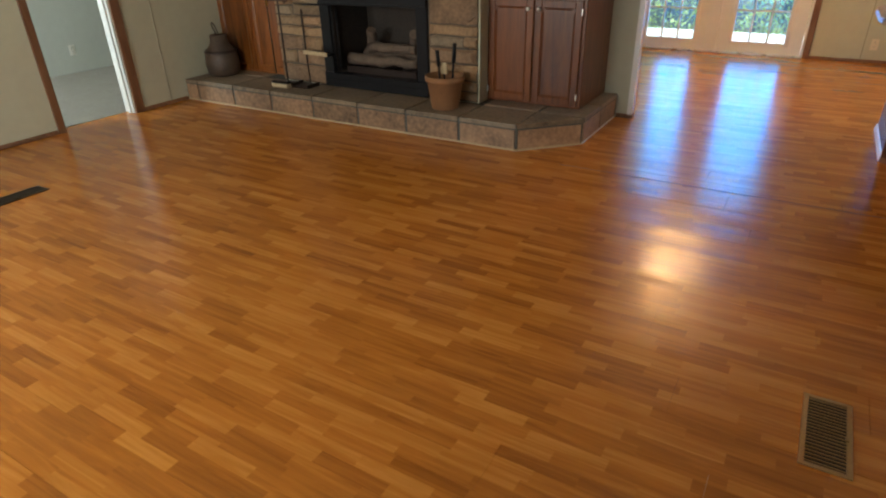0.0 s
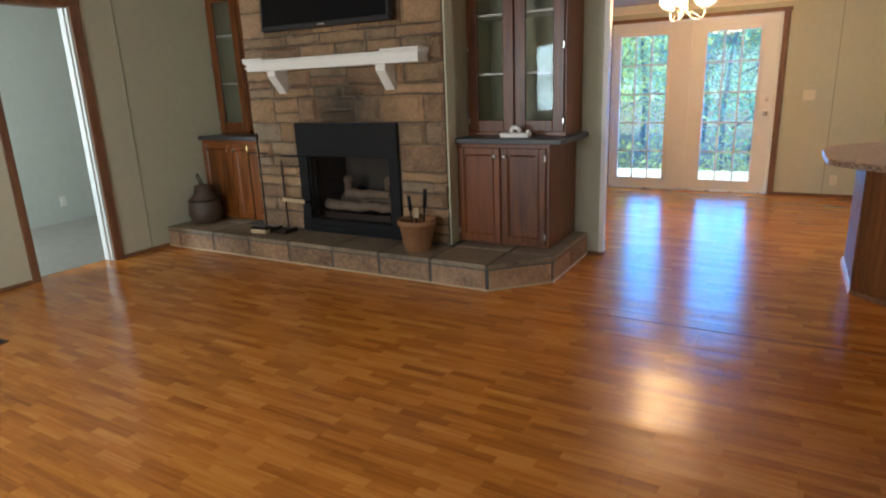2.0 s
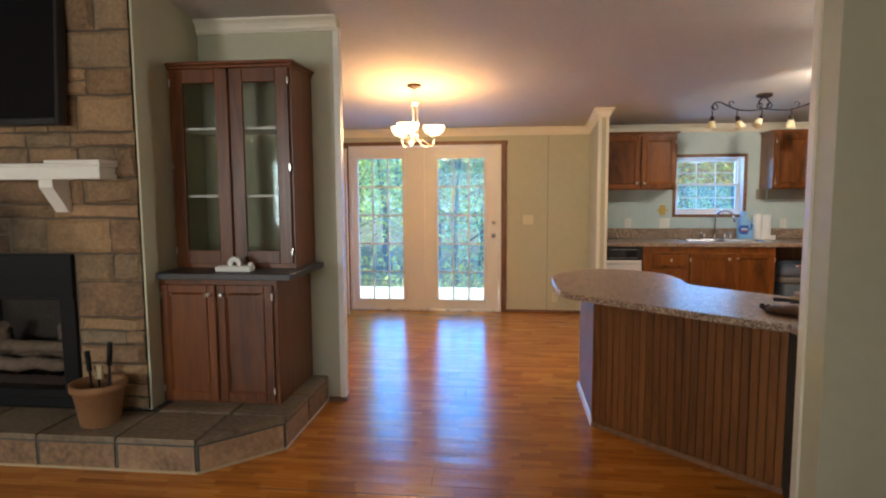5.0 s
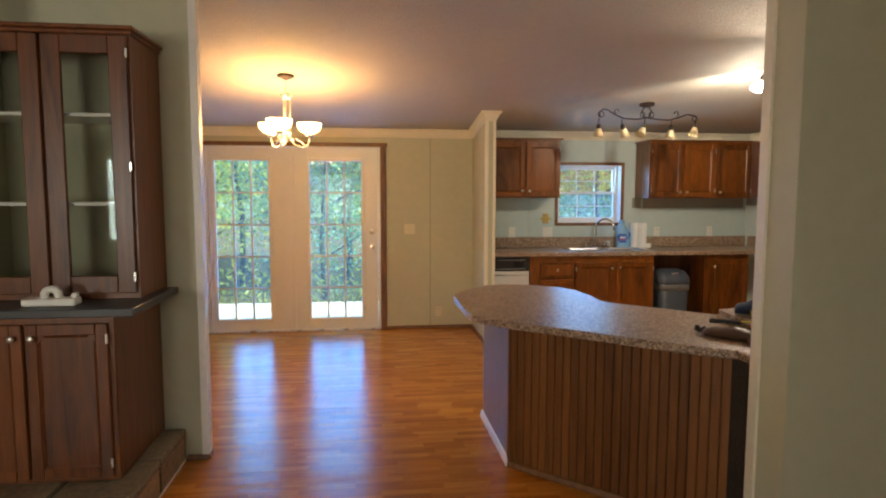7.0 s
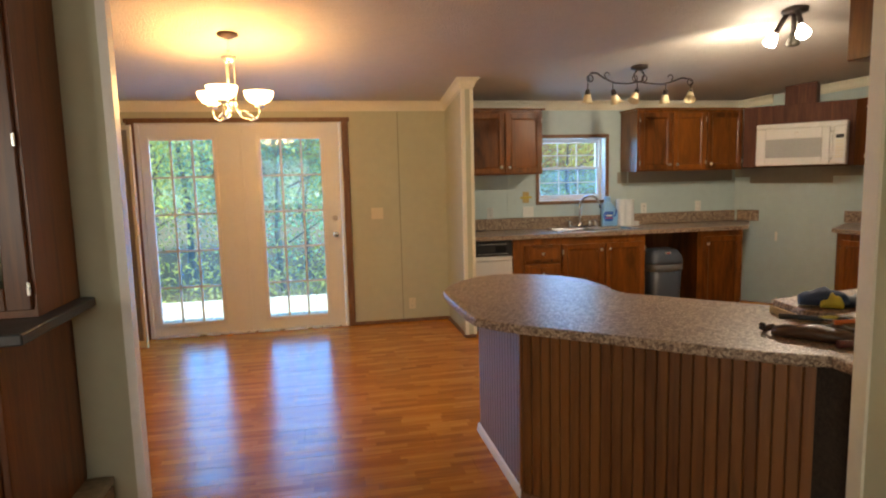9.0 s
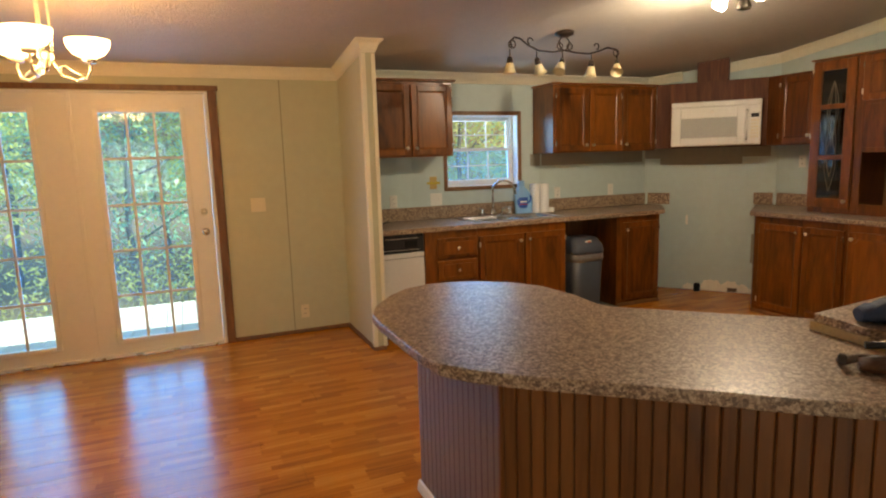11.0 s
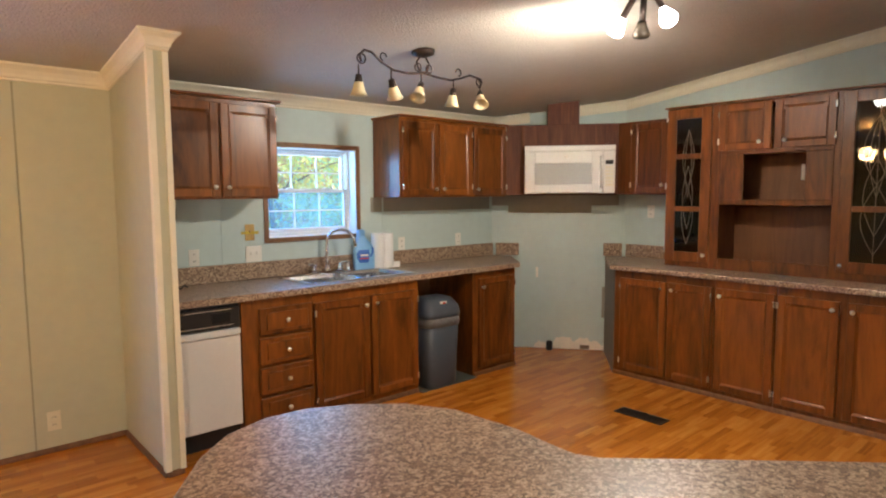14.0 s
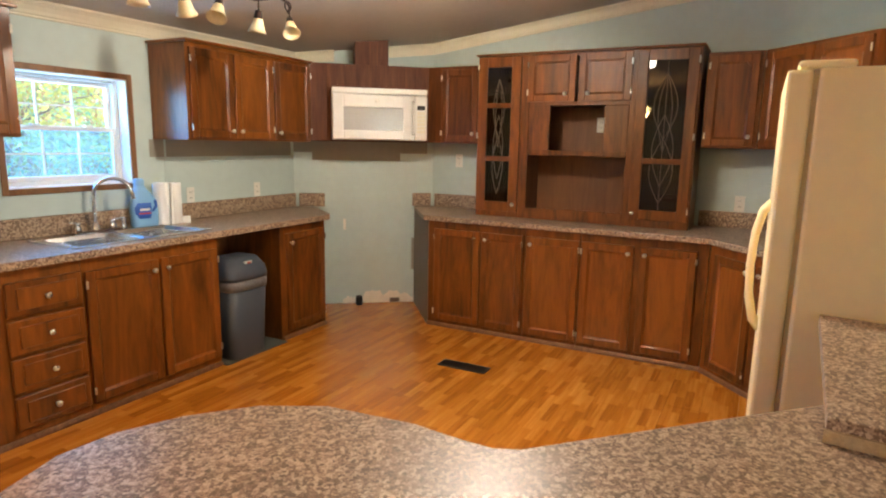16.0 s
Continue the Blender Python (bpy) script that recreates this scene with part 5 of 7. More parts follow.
lg = thing("gas_logs", "stack of burnt logs on an iron grate", "logs", pose(-3.09, 4.53, HZ + 0.10))
part("grate", boxes(*[(-0.34 + i * 0.11, -0.325 + i * 0.11, -0.14, 0.14, 0.04, 0.055) for i in range(7)], (-0.36, 0.36, -0.14, -0.125, 0.0, 0.055), (-0.36, 0.36, 0.125, 0.14, 0.0, 0.055)), M_IRON, lg, "iron grate")
for a, b, r in (((-0.36, -0.08, 0.11), (0.36, -0.09, 0.115), 0.05), ((-0.30, 0.08, 0.12), (0.32, 0.07, 0.12), 0.06), ((-0.2, 0.0, 0.20), (0.30, -0.03, 0.22), 0.045), ((-0.25, 0.10, 0.16), (-0.16, -0.02, 0.36), 0.05), ((0.20, 0.1, 0.18), (0.26, 0.0, 0.34), 0.05), ((-0.34, -0.1, 0.0), (0.33, -0.11, 0.0), 0.02)):
    n = 7
    pts = [Vector(a).lerp(Vector(b), k / (n - 1)) + Vector((0, rnd.uniform(-0.012, 0.012), rnd.uniform(-0.012, 0.012))) for k in range(n)]
    part("log", tube(pts, r, 10, taper=r * 0.8), M_LOG, lg)

# hearth slab, tiled on top and along its face
HP = [(-4.998, 3.875), (-1.585, 3.875), (-1.235, 4.225), (-1.235, 5.045), (-2.0, 5.045), (-4.998, 5.045)]
hearth = tagged(new("hearth", mesh_of(prism(HP, 0, HZ - 0.012), "hearth", M_GROUT)), "raised tiled hearth with clipped corner", "hearth", kind="structure")


def tile(outline, z0, z1, mat, th=0.0):
    bm = prism(outline, z0, z1)
    bmesh.ops.bevel(bm, geom=[e for e in bm.edges if min(v.co.z for v in e.verts) > z1 - 1e-5], offset=0.006, segments=2, affect='EDGES', profile=0.6)
    o = new("tile", mesh_of(bm, "tile", mat))
    o.parent = hearth


xs = [-4.995, -4.83, -4.36, -3.90, -3.43, -2.96, -2.50, -2.04, -1.585]
for xa, xb in zip(xs, xs[1:]):
    g = 0.008
    tile([(xa + g, 3.865), (xb - g, 3.865), (xb - g, 4.245), (xa + g, 4.245)], HZ - 0.03, HZ, M_TILE)
    if xb < -4.1 or xa > -2.15:
        tile([(xa + g, 4.265), (xb - g, 4.265), (xb - g, 4.60), (xa + g, 4.60)], HZ - 0.02, HZ, M_TILE)
tile([(-1.578, 3.866), (-1.228, 4.222), (-1.40, 4.245), (-1.578, 4.245)], HZ - 0.03, HZ, M_TILE)
tile([(-1.57, 4.265), (-1.226, 4.245), (-1.226, 4.62), (-1.57, 4.62)], HZ - 0.03, HZ, M_TILE)
tile([(-1.57, 4.635), (-1.226, 4.635), (-1.226, 5.04), (-1.57, 5.04)], HZ - 0.03, HZ, M_TILE)


def face_tile(p0, p1, z0, z1):
    a, b = Vector((*p0, 0)), Vector((*p1, 0))
    d = (b - a).normalized()
    n = Vector((d.y, -d.x, 0))
    q = [a + d * 0.012, b - d * 0.012]
    q = [q[0], q[1], q[1] + n * 0.009, q[0] + n * 0.009]
    bm = prism([(v.x, v.y) for v in q], z0, z1, 0.003)
    o = new("tile", mesh_of(bm, "tile", M_TILEF))
    o.parent = hearth


for xa, xb in zip(xs, xs[1:]):
    face_tile((xa, 3.875), (xb, 3.875), 0.014, HZ - 0.042)
face_tile((-1.585, 3.875), (-1.235, 4.225), 0.014, HZ - 0.042)
face_tile((-1.235, 4.225), (-1.235, 4.62), 0.014, HZ - 0.042)
face_tile((-1.235, 4.62), (-1.235, 5.04), 0.014, HZ - 0.042)
shoe("hearth_strip", [(-4.99, 3.866), (-1.58, 3.866), (-1.226, 4.222)], 1, M_RAW, 0.014, 0.012, "thin pale strip at the foot of the hearth")
shoe("hearth_strip", [(-1.226, 4.222), (-1.226, 5.04)], 1, M_WHITE, 0.014, 0.01, "thin white strip at the foot of the hearth")

mt = thing("mantel_shelf", "white painted mantel shelf on two brackets", "mantel", pose(-3.965, 0, 0))
part("beam", boxes((0.02, 1.745, 4.115, SY - 0.002, 1.575, 1.645), bevel=0.004), M_WHITE, mt)
part("top_board", boxes((0.0, 1.765, 4.095, SY - 0.002, 1.645, 1.665), bevel=0.005), M_WHITE, mt)
part("end_cap", boxes((0.0, 0.24, 4.09, SY - 0.004, 1.665, 1.682), bevel=0.004), M_WHITE, mt)
part("end_cap", boxes((1.43, 1.765, 4.09, SY - 0.004, 1.665, 1.682), bevel=0.004), M_WHITE, mt)
part("ledge", boxes((0.01, 1.755, 4.105, 4.115, 1.60, 1.61), (0.01, 1.755, 4.105, 4.115, 1.635, 1.645)), M_WHITE, mt)
for bx in (0.25, 1.365):
    bm = bmesh.new()
    prof = [(4.125, 1.575), (SY - 0.002, 1.575), (SY - 0.002, 1.385), (SY - 0.03, 1.385), (4.125, 1.53)]
    A = [bm.verts.new((bx, y, zz)) for y, zz in prof]
    B = [bm.verts.new((bx + 0.085, y, zz)) for y, zz in prof]
    bm.faces.new(A)
    bm.faces.new(B[::-1])
    for k in range(5):
        bm.faces.new((A[k], B[k], B[(k + 1) % 5], A[(k + 1) % 5]))
    bmesh.ops.recalc_face_normals(bm, faces=bm.faces)
    part("bracket", bm, M_WHITE, mt)

tv = thing("television", "black flat television mounted over the mantel", "television", pose(-3.11, 4.165, 1.885, -4) @ Matrix.Diagonal((1.024, 1, 1, 1)))
part("casing", boxes((-0.625, 0.625, -0.01, 0.05, 0, 0.735), bevel=0.008), M_PLASTICB, tv)
part("bezel", boxes((-0.625, -0.605, -0.022, -0.01, 0, 0.735), (0.605, 0.625, -0.022, -0.01, 0, 0.735), (-0.605, 0.605, -0.022, -0.01, 0, 0.035), (-0.605, 0.605, -0.022, -0.01, 0.715, 0.735), bevel=0.003), M_PLASTICB, tv)
part("screen", boxes((-0.606, 0.606, -0.016, -0.01, 0.034, 0.716)), M_SCREEN, tv)
part("badge", boxes((-0.035, 0.035, -0.0235, -0.0215, 0.012, 0.019)), M_NICKEL, tv)
part("wall_mount", boxes((-0.2, 0.2, 0.05, 0.085, 0.2, 0.5)), M_BLACK, tv)


# ---- cabinets beside the fireplace ----
def alcove_cabinet(x0, x1, yf, label, wd):
    c = cabinet("alcove_base_cabinet", label, pose(x0, yf, HZ))
    w = x1 - x0
    d = 5.045 - yf
    part("body", boxes((0, w, 0, d, 0.001, 0.775), bevel=0.003), wd, c)
    panel_door(c, 0.02, w / 2 - 0.006, 0.02, 0.745, wd, "l", 0.685)
    panel_door(c, w / 2 + 0.006, w - 0.025, 0.02, 0.745, wd, "r", 0.685)
    return c


def alcove_hutch(x0, x1, yf, z0, z1, label, wd):
    c = cabinet("glass_door_cabinet", label, pose(x0, yf, z0))
    w, d, h = x1 - x0, 5.045 - yf, z1 - z0
    for nm, row in (("side_panel", (0, 0.02, 0, d, 0.001, h)), ("side_panel", (w - 0.02, w, 0, d, 0.001, h)), ("bottom_board", (0.02, w - 0.02, 0, d, 0.001, 0.03)), ("top_board", (0.02, w - 0.02, 0, d, h - 0.025, h))):
        part(nm, boxes(row), wd, c)
    part("back_panel", boxes((0.02, w - 0.02, d - 0.012, d, 0.03, h - 0.025), (0.02, 0.024, 0.02, d - 0.012, 0.03, h - 0.025), (w - 0.024, w - 0.02, 0.02, d - 0.012, 0.03, h - 0.025)), M_WALL, c, "pale painted back panel")
    part("face_frame", boxes((0, 0.03, -0.008, 0, 0.001, h), (w - 0.03, w, -0.008, 0, 0.001, h), (w / 2 - 0.025, w / 2 + 0.025, -0.008, 0, 0.001, h), (0.03, w - 0.03, -0.008, 0, 0.001, 0.05), (0.03, w - 0.03, -0.008, 0, h - 0.045, h)), wd, c)
    for sz in (h * 0.355, h * 0.69):
        part("shelf", boxes((0.024, w - 0.024, 0.02, d - 0.012, sz, sz + 0.016)), M_WHITE, c, "thin white shelf")
    fwd(glass_door(c, 0.012, w / 2 - 0.006, 0.03, h - 0.025, wd, "l", M_CABGLASS, 0.085), -0.008)
    fwd(glass_door(c, w / 2 + 0.006, w - 0.012, 0.03, h - 0.025, wd, "r", M_CABGLASS, 0.085), -0.008)
    part("cornice", boxes((-0.02, w + 0.025, -0.045, d, h, h + 0.02), (-0.01, w + 0.012, -0.03, d, h - 0.02, h), bevel=0.005), wd, c)
    return c


alcove_cabinet(-2.098, -1.335, 4.43, "red-brown wood base cabinet with two doors on the hearth", M_HUTCH)
solid("slate_top", boxes((-2.098, -1.235, 4.385, 5.045, HZ + 0.777, HZ + 0.817), bevel=0.005), M_DARKTOP, "dark slate-coloured top on the base cabinet", "worktop")
alcove_hutch(-2.098, -1.295, 4.665, HZ + 0.818, 2.29, "red-brown wood cabinet with two tall glass doors", M_HUTCH)
alcove_cabinet(-4.995, -4.13, 4.40, "orange-brown wood base cabinet on the hearth beside the stone", M_CAB)
solid("slate_top", boxes((-4.997, -4.125, 4.36, 5.045, HZ + 0.777, HZ + 0.817), bevel=0.005), M_DARKTOP, "dark slate-coloured top on the base cabinet", "worktop")
alcove_hutch(-4.99, -4.13, 4.67, HZ + 0.818, 2.37, "orange-brown wood cabinet with tall glass doors beside the stone", M_CAB)
solid("corner_strip", boxes((-2.1, -2.085, 4.285, 4.42, HZ + 0.003, zc(4.3) - 0.02), bevel=0.003), M_WALL, "sage painted strip at the stone's edge", "trim", "structure")

# ---- things on the hearth ----
pot = thing("plant_pot", "terracotta pot with dark tools in it on the hearth", "pot", pose(-2.255, 4.05, HZ) @ Matrix.Scale(0.93, 4))
part("body", lathe([(0, 0.001), (0.105, 0.001), (0.11, 0.01), (0.145, 0.215), (0.158, 0.218), (0.16, 0.262), (0.145, 0.262), (0.132, 0.20), (0.10, 0.02), (0, 0.02)]), M_TERRA, pot)
for a, b in (((-0.03, 0.0, 0.02), (-0.085, 0.03, 0.43)), ((0.04, 0.02, 0.02), (0.105, -0.02, 0.50))):
    tl = thing("fireplace_tool", "dark fireplace tool that stands in the terracotta pot", "fire tool", pose(-2.255, 4.05, HZ + 0.01) @ Matrix.Scale(0.93, 4))
    part("shaft", tube([a, Vector(a).lerp(Vector(b), 0.7)], 0.008, 8), M_BLACK, tl)
    part("grip", tube([Vector(a).lerp(Vector(b), 0.7), b], 0.016, 8), M_BLACK, tl, "black grip")
bs = thing("hearth_brush", "pale hearth brush that stands in the terracotta pot", "brush", pose(-2.255, 4.05, HZ + 0.01) @ Matrix.Scale(0.93, 4))
part("head", boxes((-0.075, -0.02, 0.06, 0.085, 0.24, 0.33), bevel=0.006), M_RAW, bs)
part("handle", tube([(-0.048, 0.072, 0.03), (-0.048, 0.072, 0.24)], 0.007, 6), M_BLACK, bs)

jug = thing("old_jug", "dark brown old jug with a looped handle on the hearth", "jug", pose(-4.815, 4.19, HZ) @ Matrix.Diagonal((0.84, 0.84, 0.98, 1)))
part("body", lathe([(0, 0.001), (0.15, 0.001), (0.175, 0.02), (0.19, 0.10), (0.175, 0.22), (0.12, 0.27), (0.10, 0.30), (0.09, 0.37), (0.06, 0.375), (0, 0.37)]), M_WICKER, jug)
part("handle", tube([(-0.02, 0, 0.36), (-0.06, 0, 0.42), (-0.08, 0, 0.46), (-0.06, 0, 0.48), (-0.03, 0, 0.45), (0.01, 0, 0.38)], 0.007, 6), M_IRON, jug, "bent wire handle")
part("band", lathe([(0.176, 0.06), (0.183, 0.065), (0.183, 0.08), (0.178, 0.085)], None), M_IRON, jug)
part("band", lathe([(0.172, 0.21), (0.182, 0.215), (0.176, 0.23), (0.166, 0.235)], None), M_IRON, jug)

st = thing("fire_tool_stand", "black iron fireplace tool stand on the hearth", "tool stand", pose(-3.90, 4.10, HZ))
part("base", lathe([(0, 0.001), (0.11, 0.001), (0.115, 0.012), (0.05, 0.02), (0.012, 0.03), (0, 0.03)]), M_IRON, st)
part("pole", tube([(0, 0, 0.02), (0, 0, 0.83)], 0.008), M_IRON, st)
part("cross_bar", tube([(-0.11, 0, 0.70), (0.11, 0, 0.70)], 0.006), M_IRON, st)
part("finial", lathe([(0, 0.82), (0.014, 0.83), (0.018, 0.85), (0.01, 0.87), (0, 0.875)]), M_IRON, st)
for hx in (-0.10, 0.10):
    part("hook", tube([(hx, 0, 0.70), (hx, -0.03, 0.685), (hx, -0.045, 0.71)], 0.004), M_IRON, st)
po = thing("poker", "iron poker that hangs on the tool stand", "poker", pose(-4.0, 4.07, HZ))
part("shaft", tube([(0, 0, 0.10), (0, 0, 0.66)], 0.006), M_IRON, po)
part("handle", tube([(0, 0, 0.66), (0, 0, 0.80)], 0.011), M_BRASS, po)
sh = thing("hearth_shovel", "small iron shovel with ash-pale edge by the firebox", "shovel", pose(-3.72, 4.14, HZ))
part("blade", boxes((-0.10, 0.10, -0.10, 0.06, 0.001, 0.012), (-0.10, -0.09, -0.10, 0.06, 0.012, 0.035), (0.09, 0.10, -0.10, 0.06, 0.012, 0.035), bevel=0.003), M_IRON, sh)
part("handle", tube([(0, 0.05, 0.02), (-0.05, 0.09, 0.3), (-0.06, 0.1, 0.62)], 0.007), M_IRON, sh)
bb = thing("hearth_broom", "small broom with pale bristles on the hearth", "broom", pose(-3.88, 4.0, HZ))
part("bristles", boxes((-0.10, 0.09, -0.03, 0.03, 0.001, 0.04), bevel=0.012), M_RAW, bb)
part("back", boxes((-0.10, 0.09, -0.028, 0.028, 0.04, 0.056), bevel=0.006), M_BLACK, bb)
# left glass door of the firebox, swung open: only rail, post and ledge
arm = thing("swing_arm", "black frame of the firebox's open left glass door with a ledge", "swing arm", pose(-3.53, 4.205, 0.46, 0, 0, -6) @ Matrix.Diagonal((1.25, 1, 1.1, 1)))
part("plate", boxes((-0.16, 0.07, -0.06, 0.03, 0, 0.014), bevel=0.004), M_BLACK, arm)
part("rim", boxes((-0.16, 0.07, -0.066, -0.058, 0, 0.03)), M_RAW, arm)
part("rod", tube([(0.075, 0.03, -0.06), (0.075, 0.03, 0.36)], 0.006), M_BLACK, arm)
part("arm", tube([(0.075, 0.03, 0.36), (-0.16, -0.02, 0.36)], 0.007), M_BLACK, arm)

tp = thing("tape_dispenser", "white tape dispenser on the slate top", "tape dispenser", pose(-1.63, 4.50, HZ + 0.818))
part("base", boxes((-0.115, 0.115, -0.04, 0.04, 0, 0.035), bevel=0.008), M_PLATE, tp)
part("roll", lathe([(0.016, -0.012), (0.045, -0.012), (0.045, 0.012), (0.016, 0.012), (0.016, -0.012)], pose(0.0, 0, 0.045, 90)), M_PLATE, tp)
part("cutter", boxes((0.09, 0.115, -0.014, 0.014, 0.035, 0.055), bevel=0.003), M_PLATE, tp)


# ---- lamps ----
ch = thing("chandelier", "lit brass-coloured chandelier with three upturned glass bowls", "chandelier", pose(-0.825, 6.60, zc(6.6)) @ Matrix.Diagonal((1, 1, 0.90, 1)))
part("canopy", lathe([(0, 0.01), (0.07, 0.008), (0.068, -0.012), (0.03, -0.03), (0.01, -0.04), (0, -0.04)]), M_IRON, ch)
for i in range(5):
    part("chain_link", tube([(0.009 * math.cos(a * 0.7854) if i % 2 else 0, 0 if i % 2 else 0.009 * math.cos(a * 0.7854), -0.045 - i * 0.022 + 0.014 * math.sin(a * 0.7854)) for a in range(9)], 0.0025, 5), M_NICKEL, ch)
part("hub", lathe([(0, -0.155), (0.045, -0.16), (0.05, -0.175), (0.03, -0.19), (0.025, -0.21), (0, -0.21)]), M_NICKEL, ch)
for a in (20, 140, 260):
    ca, sa = math.cos(radians(a)), math.sin(radians(a))
    part("rod", tube([(0.028 * ca, 0.028 * sa, -0.2), (0.03 * ca, 0.03 * sa, -0.480)], 0.006, 8), M_NICKEL, ch)
    pts = [(r * ca, r * sa, zz) for r, zz in ((0.02, -0.520), (0.06, -0.605), (0.12, -0.625), (0.17, -0.605), (0.185, -0.560), (0.185, -0.520))]
    am = part("arm", tube(pts, 0.007, 8), M_NICKEL, ch)
    pts = [(r * ca, r * sa, zz) for r, zz in ((0.16, -0.610), (0.11, -0.580), (0.075, -0.550), (0.055, -0.560), (0.06, -0.580))]
    part("scroll", tube(pts, 0.005, 6), M_NICKEL, am)
    cpz = pose(0.185 * ca, 0.185 * sa, 0)
    part("cup", lathe([(0, -0.530), (0.03, -0.525), (0.035, -0.500), (0, -0.500)], cpz), M_NICKEL, am)
    part("shade", lathe([(0.03, -0.500), (0.07, -0.480), (0.095, -0.440), (0.10, -0.405), (0.096, -0.405), (0.09, -0.438), (0.066, -0.474), (0.03, -0.492)], cpz), M_SHADELIT, am, "lit frosted glass bowl")
    part("bulb", lathe([(0, -0.490), (0.018, -0.480), (0.028, -0.450), (0.024, -0.420), (0, -0.408)], cpz, 14), M_BULBW, am)
    lamp("chandelier_light", 'POINT', pose(-0.825 + 0.185 * ca, 6.6 + 0.185 * sa, zc(6.6) - 0.43), 13, (1.0, 0.57, 0.22), 0.095)
part("stem", lathe([(0, -0.480), (0.03, -0.490), (0.035, -0.510), (0.02, -0.540), (0.008, -0.580), (0, -0.590)]), M_NICKEL, ch)

tr = thing("scroll_track_light", "bronze scrolled iron track light with five cream glass shades", "ceiling lamp", pose(2.485, 7.17, zc(7.17), 0, 0, 0))
part("canopy", lathe([(0, 0.01), (0.075, 0.008), (0.07, -0.02), (0.03, -0.035), (0, -0.036)]), M_IRON, tr)
part("stem", tube([(-0.02, 0, -0.03), (-0.05, 0, -0.07), (-0.03, 0, -0.12), (0, 0, -0.13), (0.03, 0, -0.12), (0.05, 0, -0.07), (0.02, 0, -0.03)], 0.007, 6), M_IRON, tr)
wave = [(-0.47, -0.02, -0.13), (-0.48, -0.02, -0.09), (-0.45, -0.02, -0.06), (-0.40, -0.02, -0.065), (-0.32, 0, -0.105), (-0.22, 0.01, -0.14), (-0.1, 0.01, -0.145), (0.0, 0, -0.13), (0.1, -0.01, -0.145), (0.22, -0.01, -0.15), (0.32, 0, -0.125), (0.42, 0.02, -0.09), (0.50, 0.02, -0.10), (0.53, 0.02, -0.13), (0.51, 0.02, -0.16)]
part("scroll_bar", tube(wave, 0.0075, 8), M_IRON, tr)
for cx, cz, r, a0, a1 in ((-0.455, -0.105, 0.028, 200, -200), (0.49, -0.13, 0.026, -20, 330), (-0.30, -0.075, 0.022, 260, 0), (0.30, -0.09, 0.022, 280, 540), (-0.04, -0.1, 0.024, 0, 400), (0.05, -0.1, 0.024, 180, -220)):
    part("scroll", tube(arc((cx, 0, cz), r, a0, a1, 16), 0.005, 6), M_IRON, tr)
for i, (lx, tilt, yaw) in enumerate(((-0.475, 2, 0), (-0.245, 28, -60), (-0.015, 32, 120), (0.255, 8, 0), (0.50, 38, 140))):
    base = pose(lx, 0, -0.15 if i not in (0, 4) else -0.13)
    hd = part("socket_rod", tube([(lx, 0, -0.14), (lx, 0, -0.20)], 0.005, 6), M_IRON, tr)
    m = pose(lx, 0, -0.195, 0, 0, yaw) @ pose(0, 0, 0, tilt)
    part("socket", lathe([(0, 0.0), (0.018, -0.002), (0.022, -0.03), (0.026, -0.045), (0, -0.045)], m, 12), M_IRON, hd)
    part("shade", lathe([(0.024, -0.04), (0.032, -0.07), (0.038, -0.095), (0.052, -0.12), (0.049, -0.12), (0.034, -0.093), (0.02, -0.045)], m, 16), M_SHADE, hd, "cream scavo glass shade")

SPX, SPY = 2.94, 5.93
sl = thing("spot_fixture", "small ceiling fixture with two lit bulbs and one unlit", "ceiling lamp", pose(SPX, SPY, zc(SPY)))
part("plate", lathe([(0, 0.01), (0.085, 0.008), (0.082, -0.02), (0.06, -0.03), (0, -0.03)]), M_IRON, sl)
for cpos, lit in (((-0.085, 0.11, -0.185), True), ((-0.075, -0.165, -0.185), True), ((0.02, 0.03, -0.20), False)):
    cpos = Vector(cpos)
    s = Vector((cpos.x * 0.35, cpos.y * 0.35, -0.025))
    v = (cpos - s).normalized()
    arm_end = cpos - v * 0.05
    hd = part("arm", tube([s, arm_end], 0.017, 10), M_IRON, sl)
    q = v.to_track_quat('Z', 'Y').to_matrix().to_4x4()
    part("bulb", lathe([(0, 0.0), (0.022, 0.0), (0.026, 0.02), (0.042, 0.055), (0.045, 0.07), (0.036, 0.085), (0, 0.092)], Matrix.Translation(arm_end) @ q, 16), M_BULB if lit else M_VENT, hd, "lit reflector bulb" if lit else "unlit dark bulb")
    if lit:
        lamp("bulb_light", 'POINT', Matrix.Translation(Vector((SPX, SPY, zc(SPY))) + cpos + v * 0.07), 2.4 if cpos.y > 0 else 1.6, (1.0, 0.93, 0.82), 0.05)
        lamp("bulb_beam", 'SPOT', Matrix.Translation(Vector((SPX, SPY, zc(SPY))) + cpos + v * 0.07) @ Vector((-0.35, -0.85, 0.3) if cpos.y > 0 else (0.2, 0.85, 0.5)).to_track_quat('Z', 'Y').to_matrix().to_4x4(), 32 if cpos.y > 0 else 42, (1.0, 0.91, 0.78), 0.05, angle=radians(168))


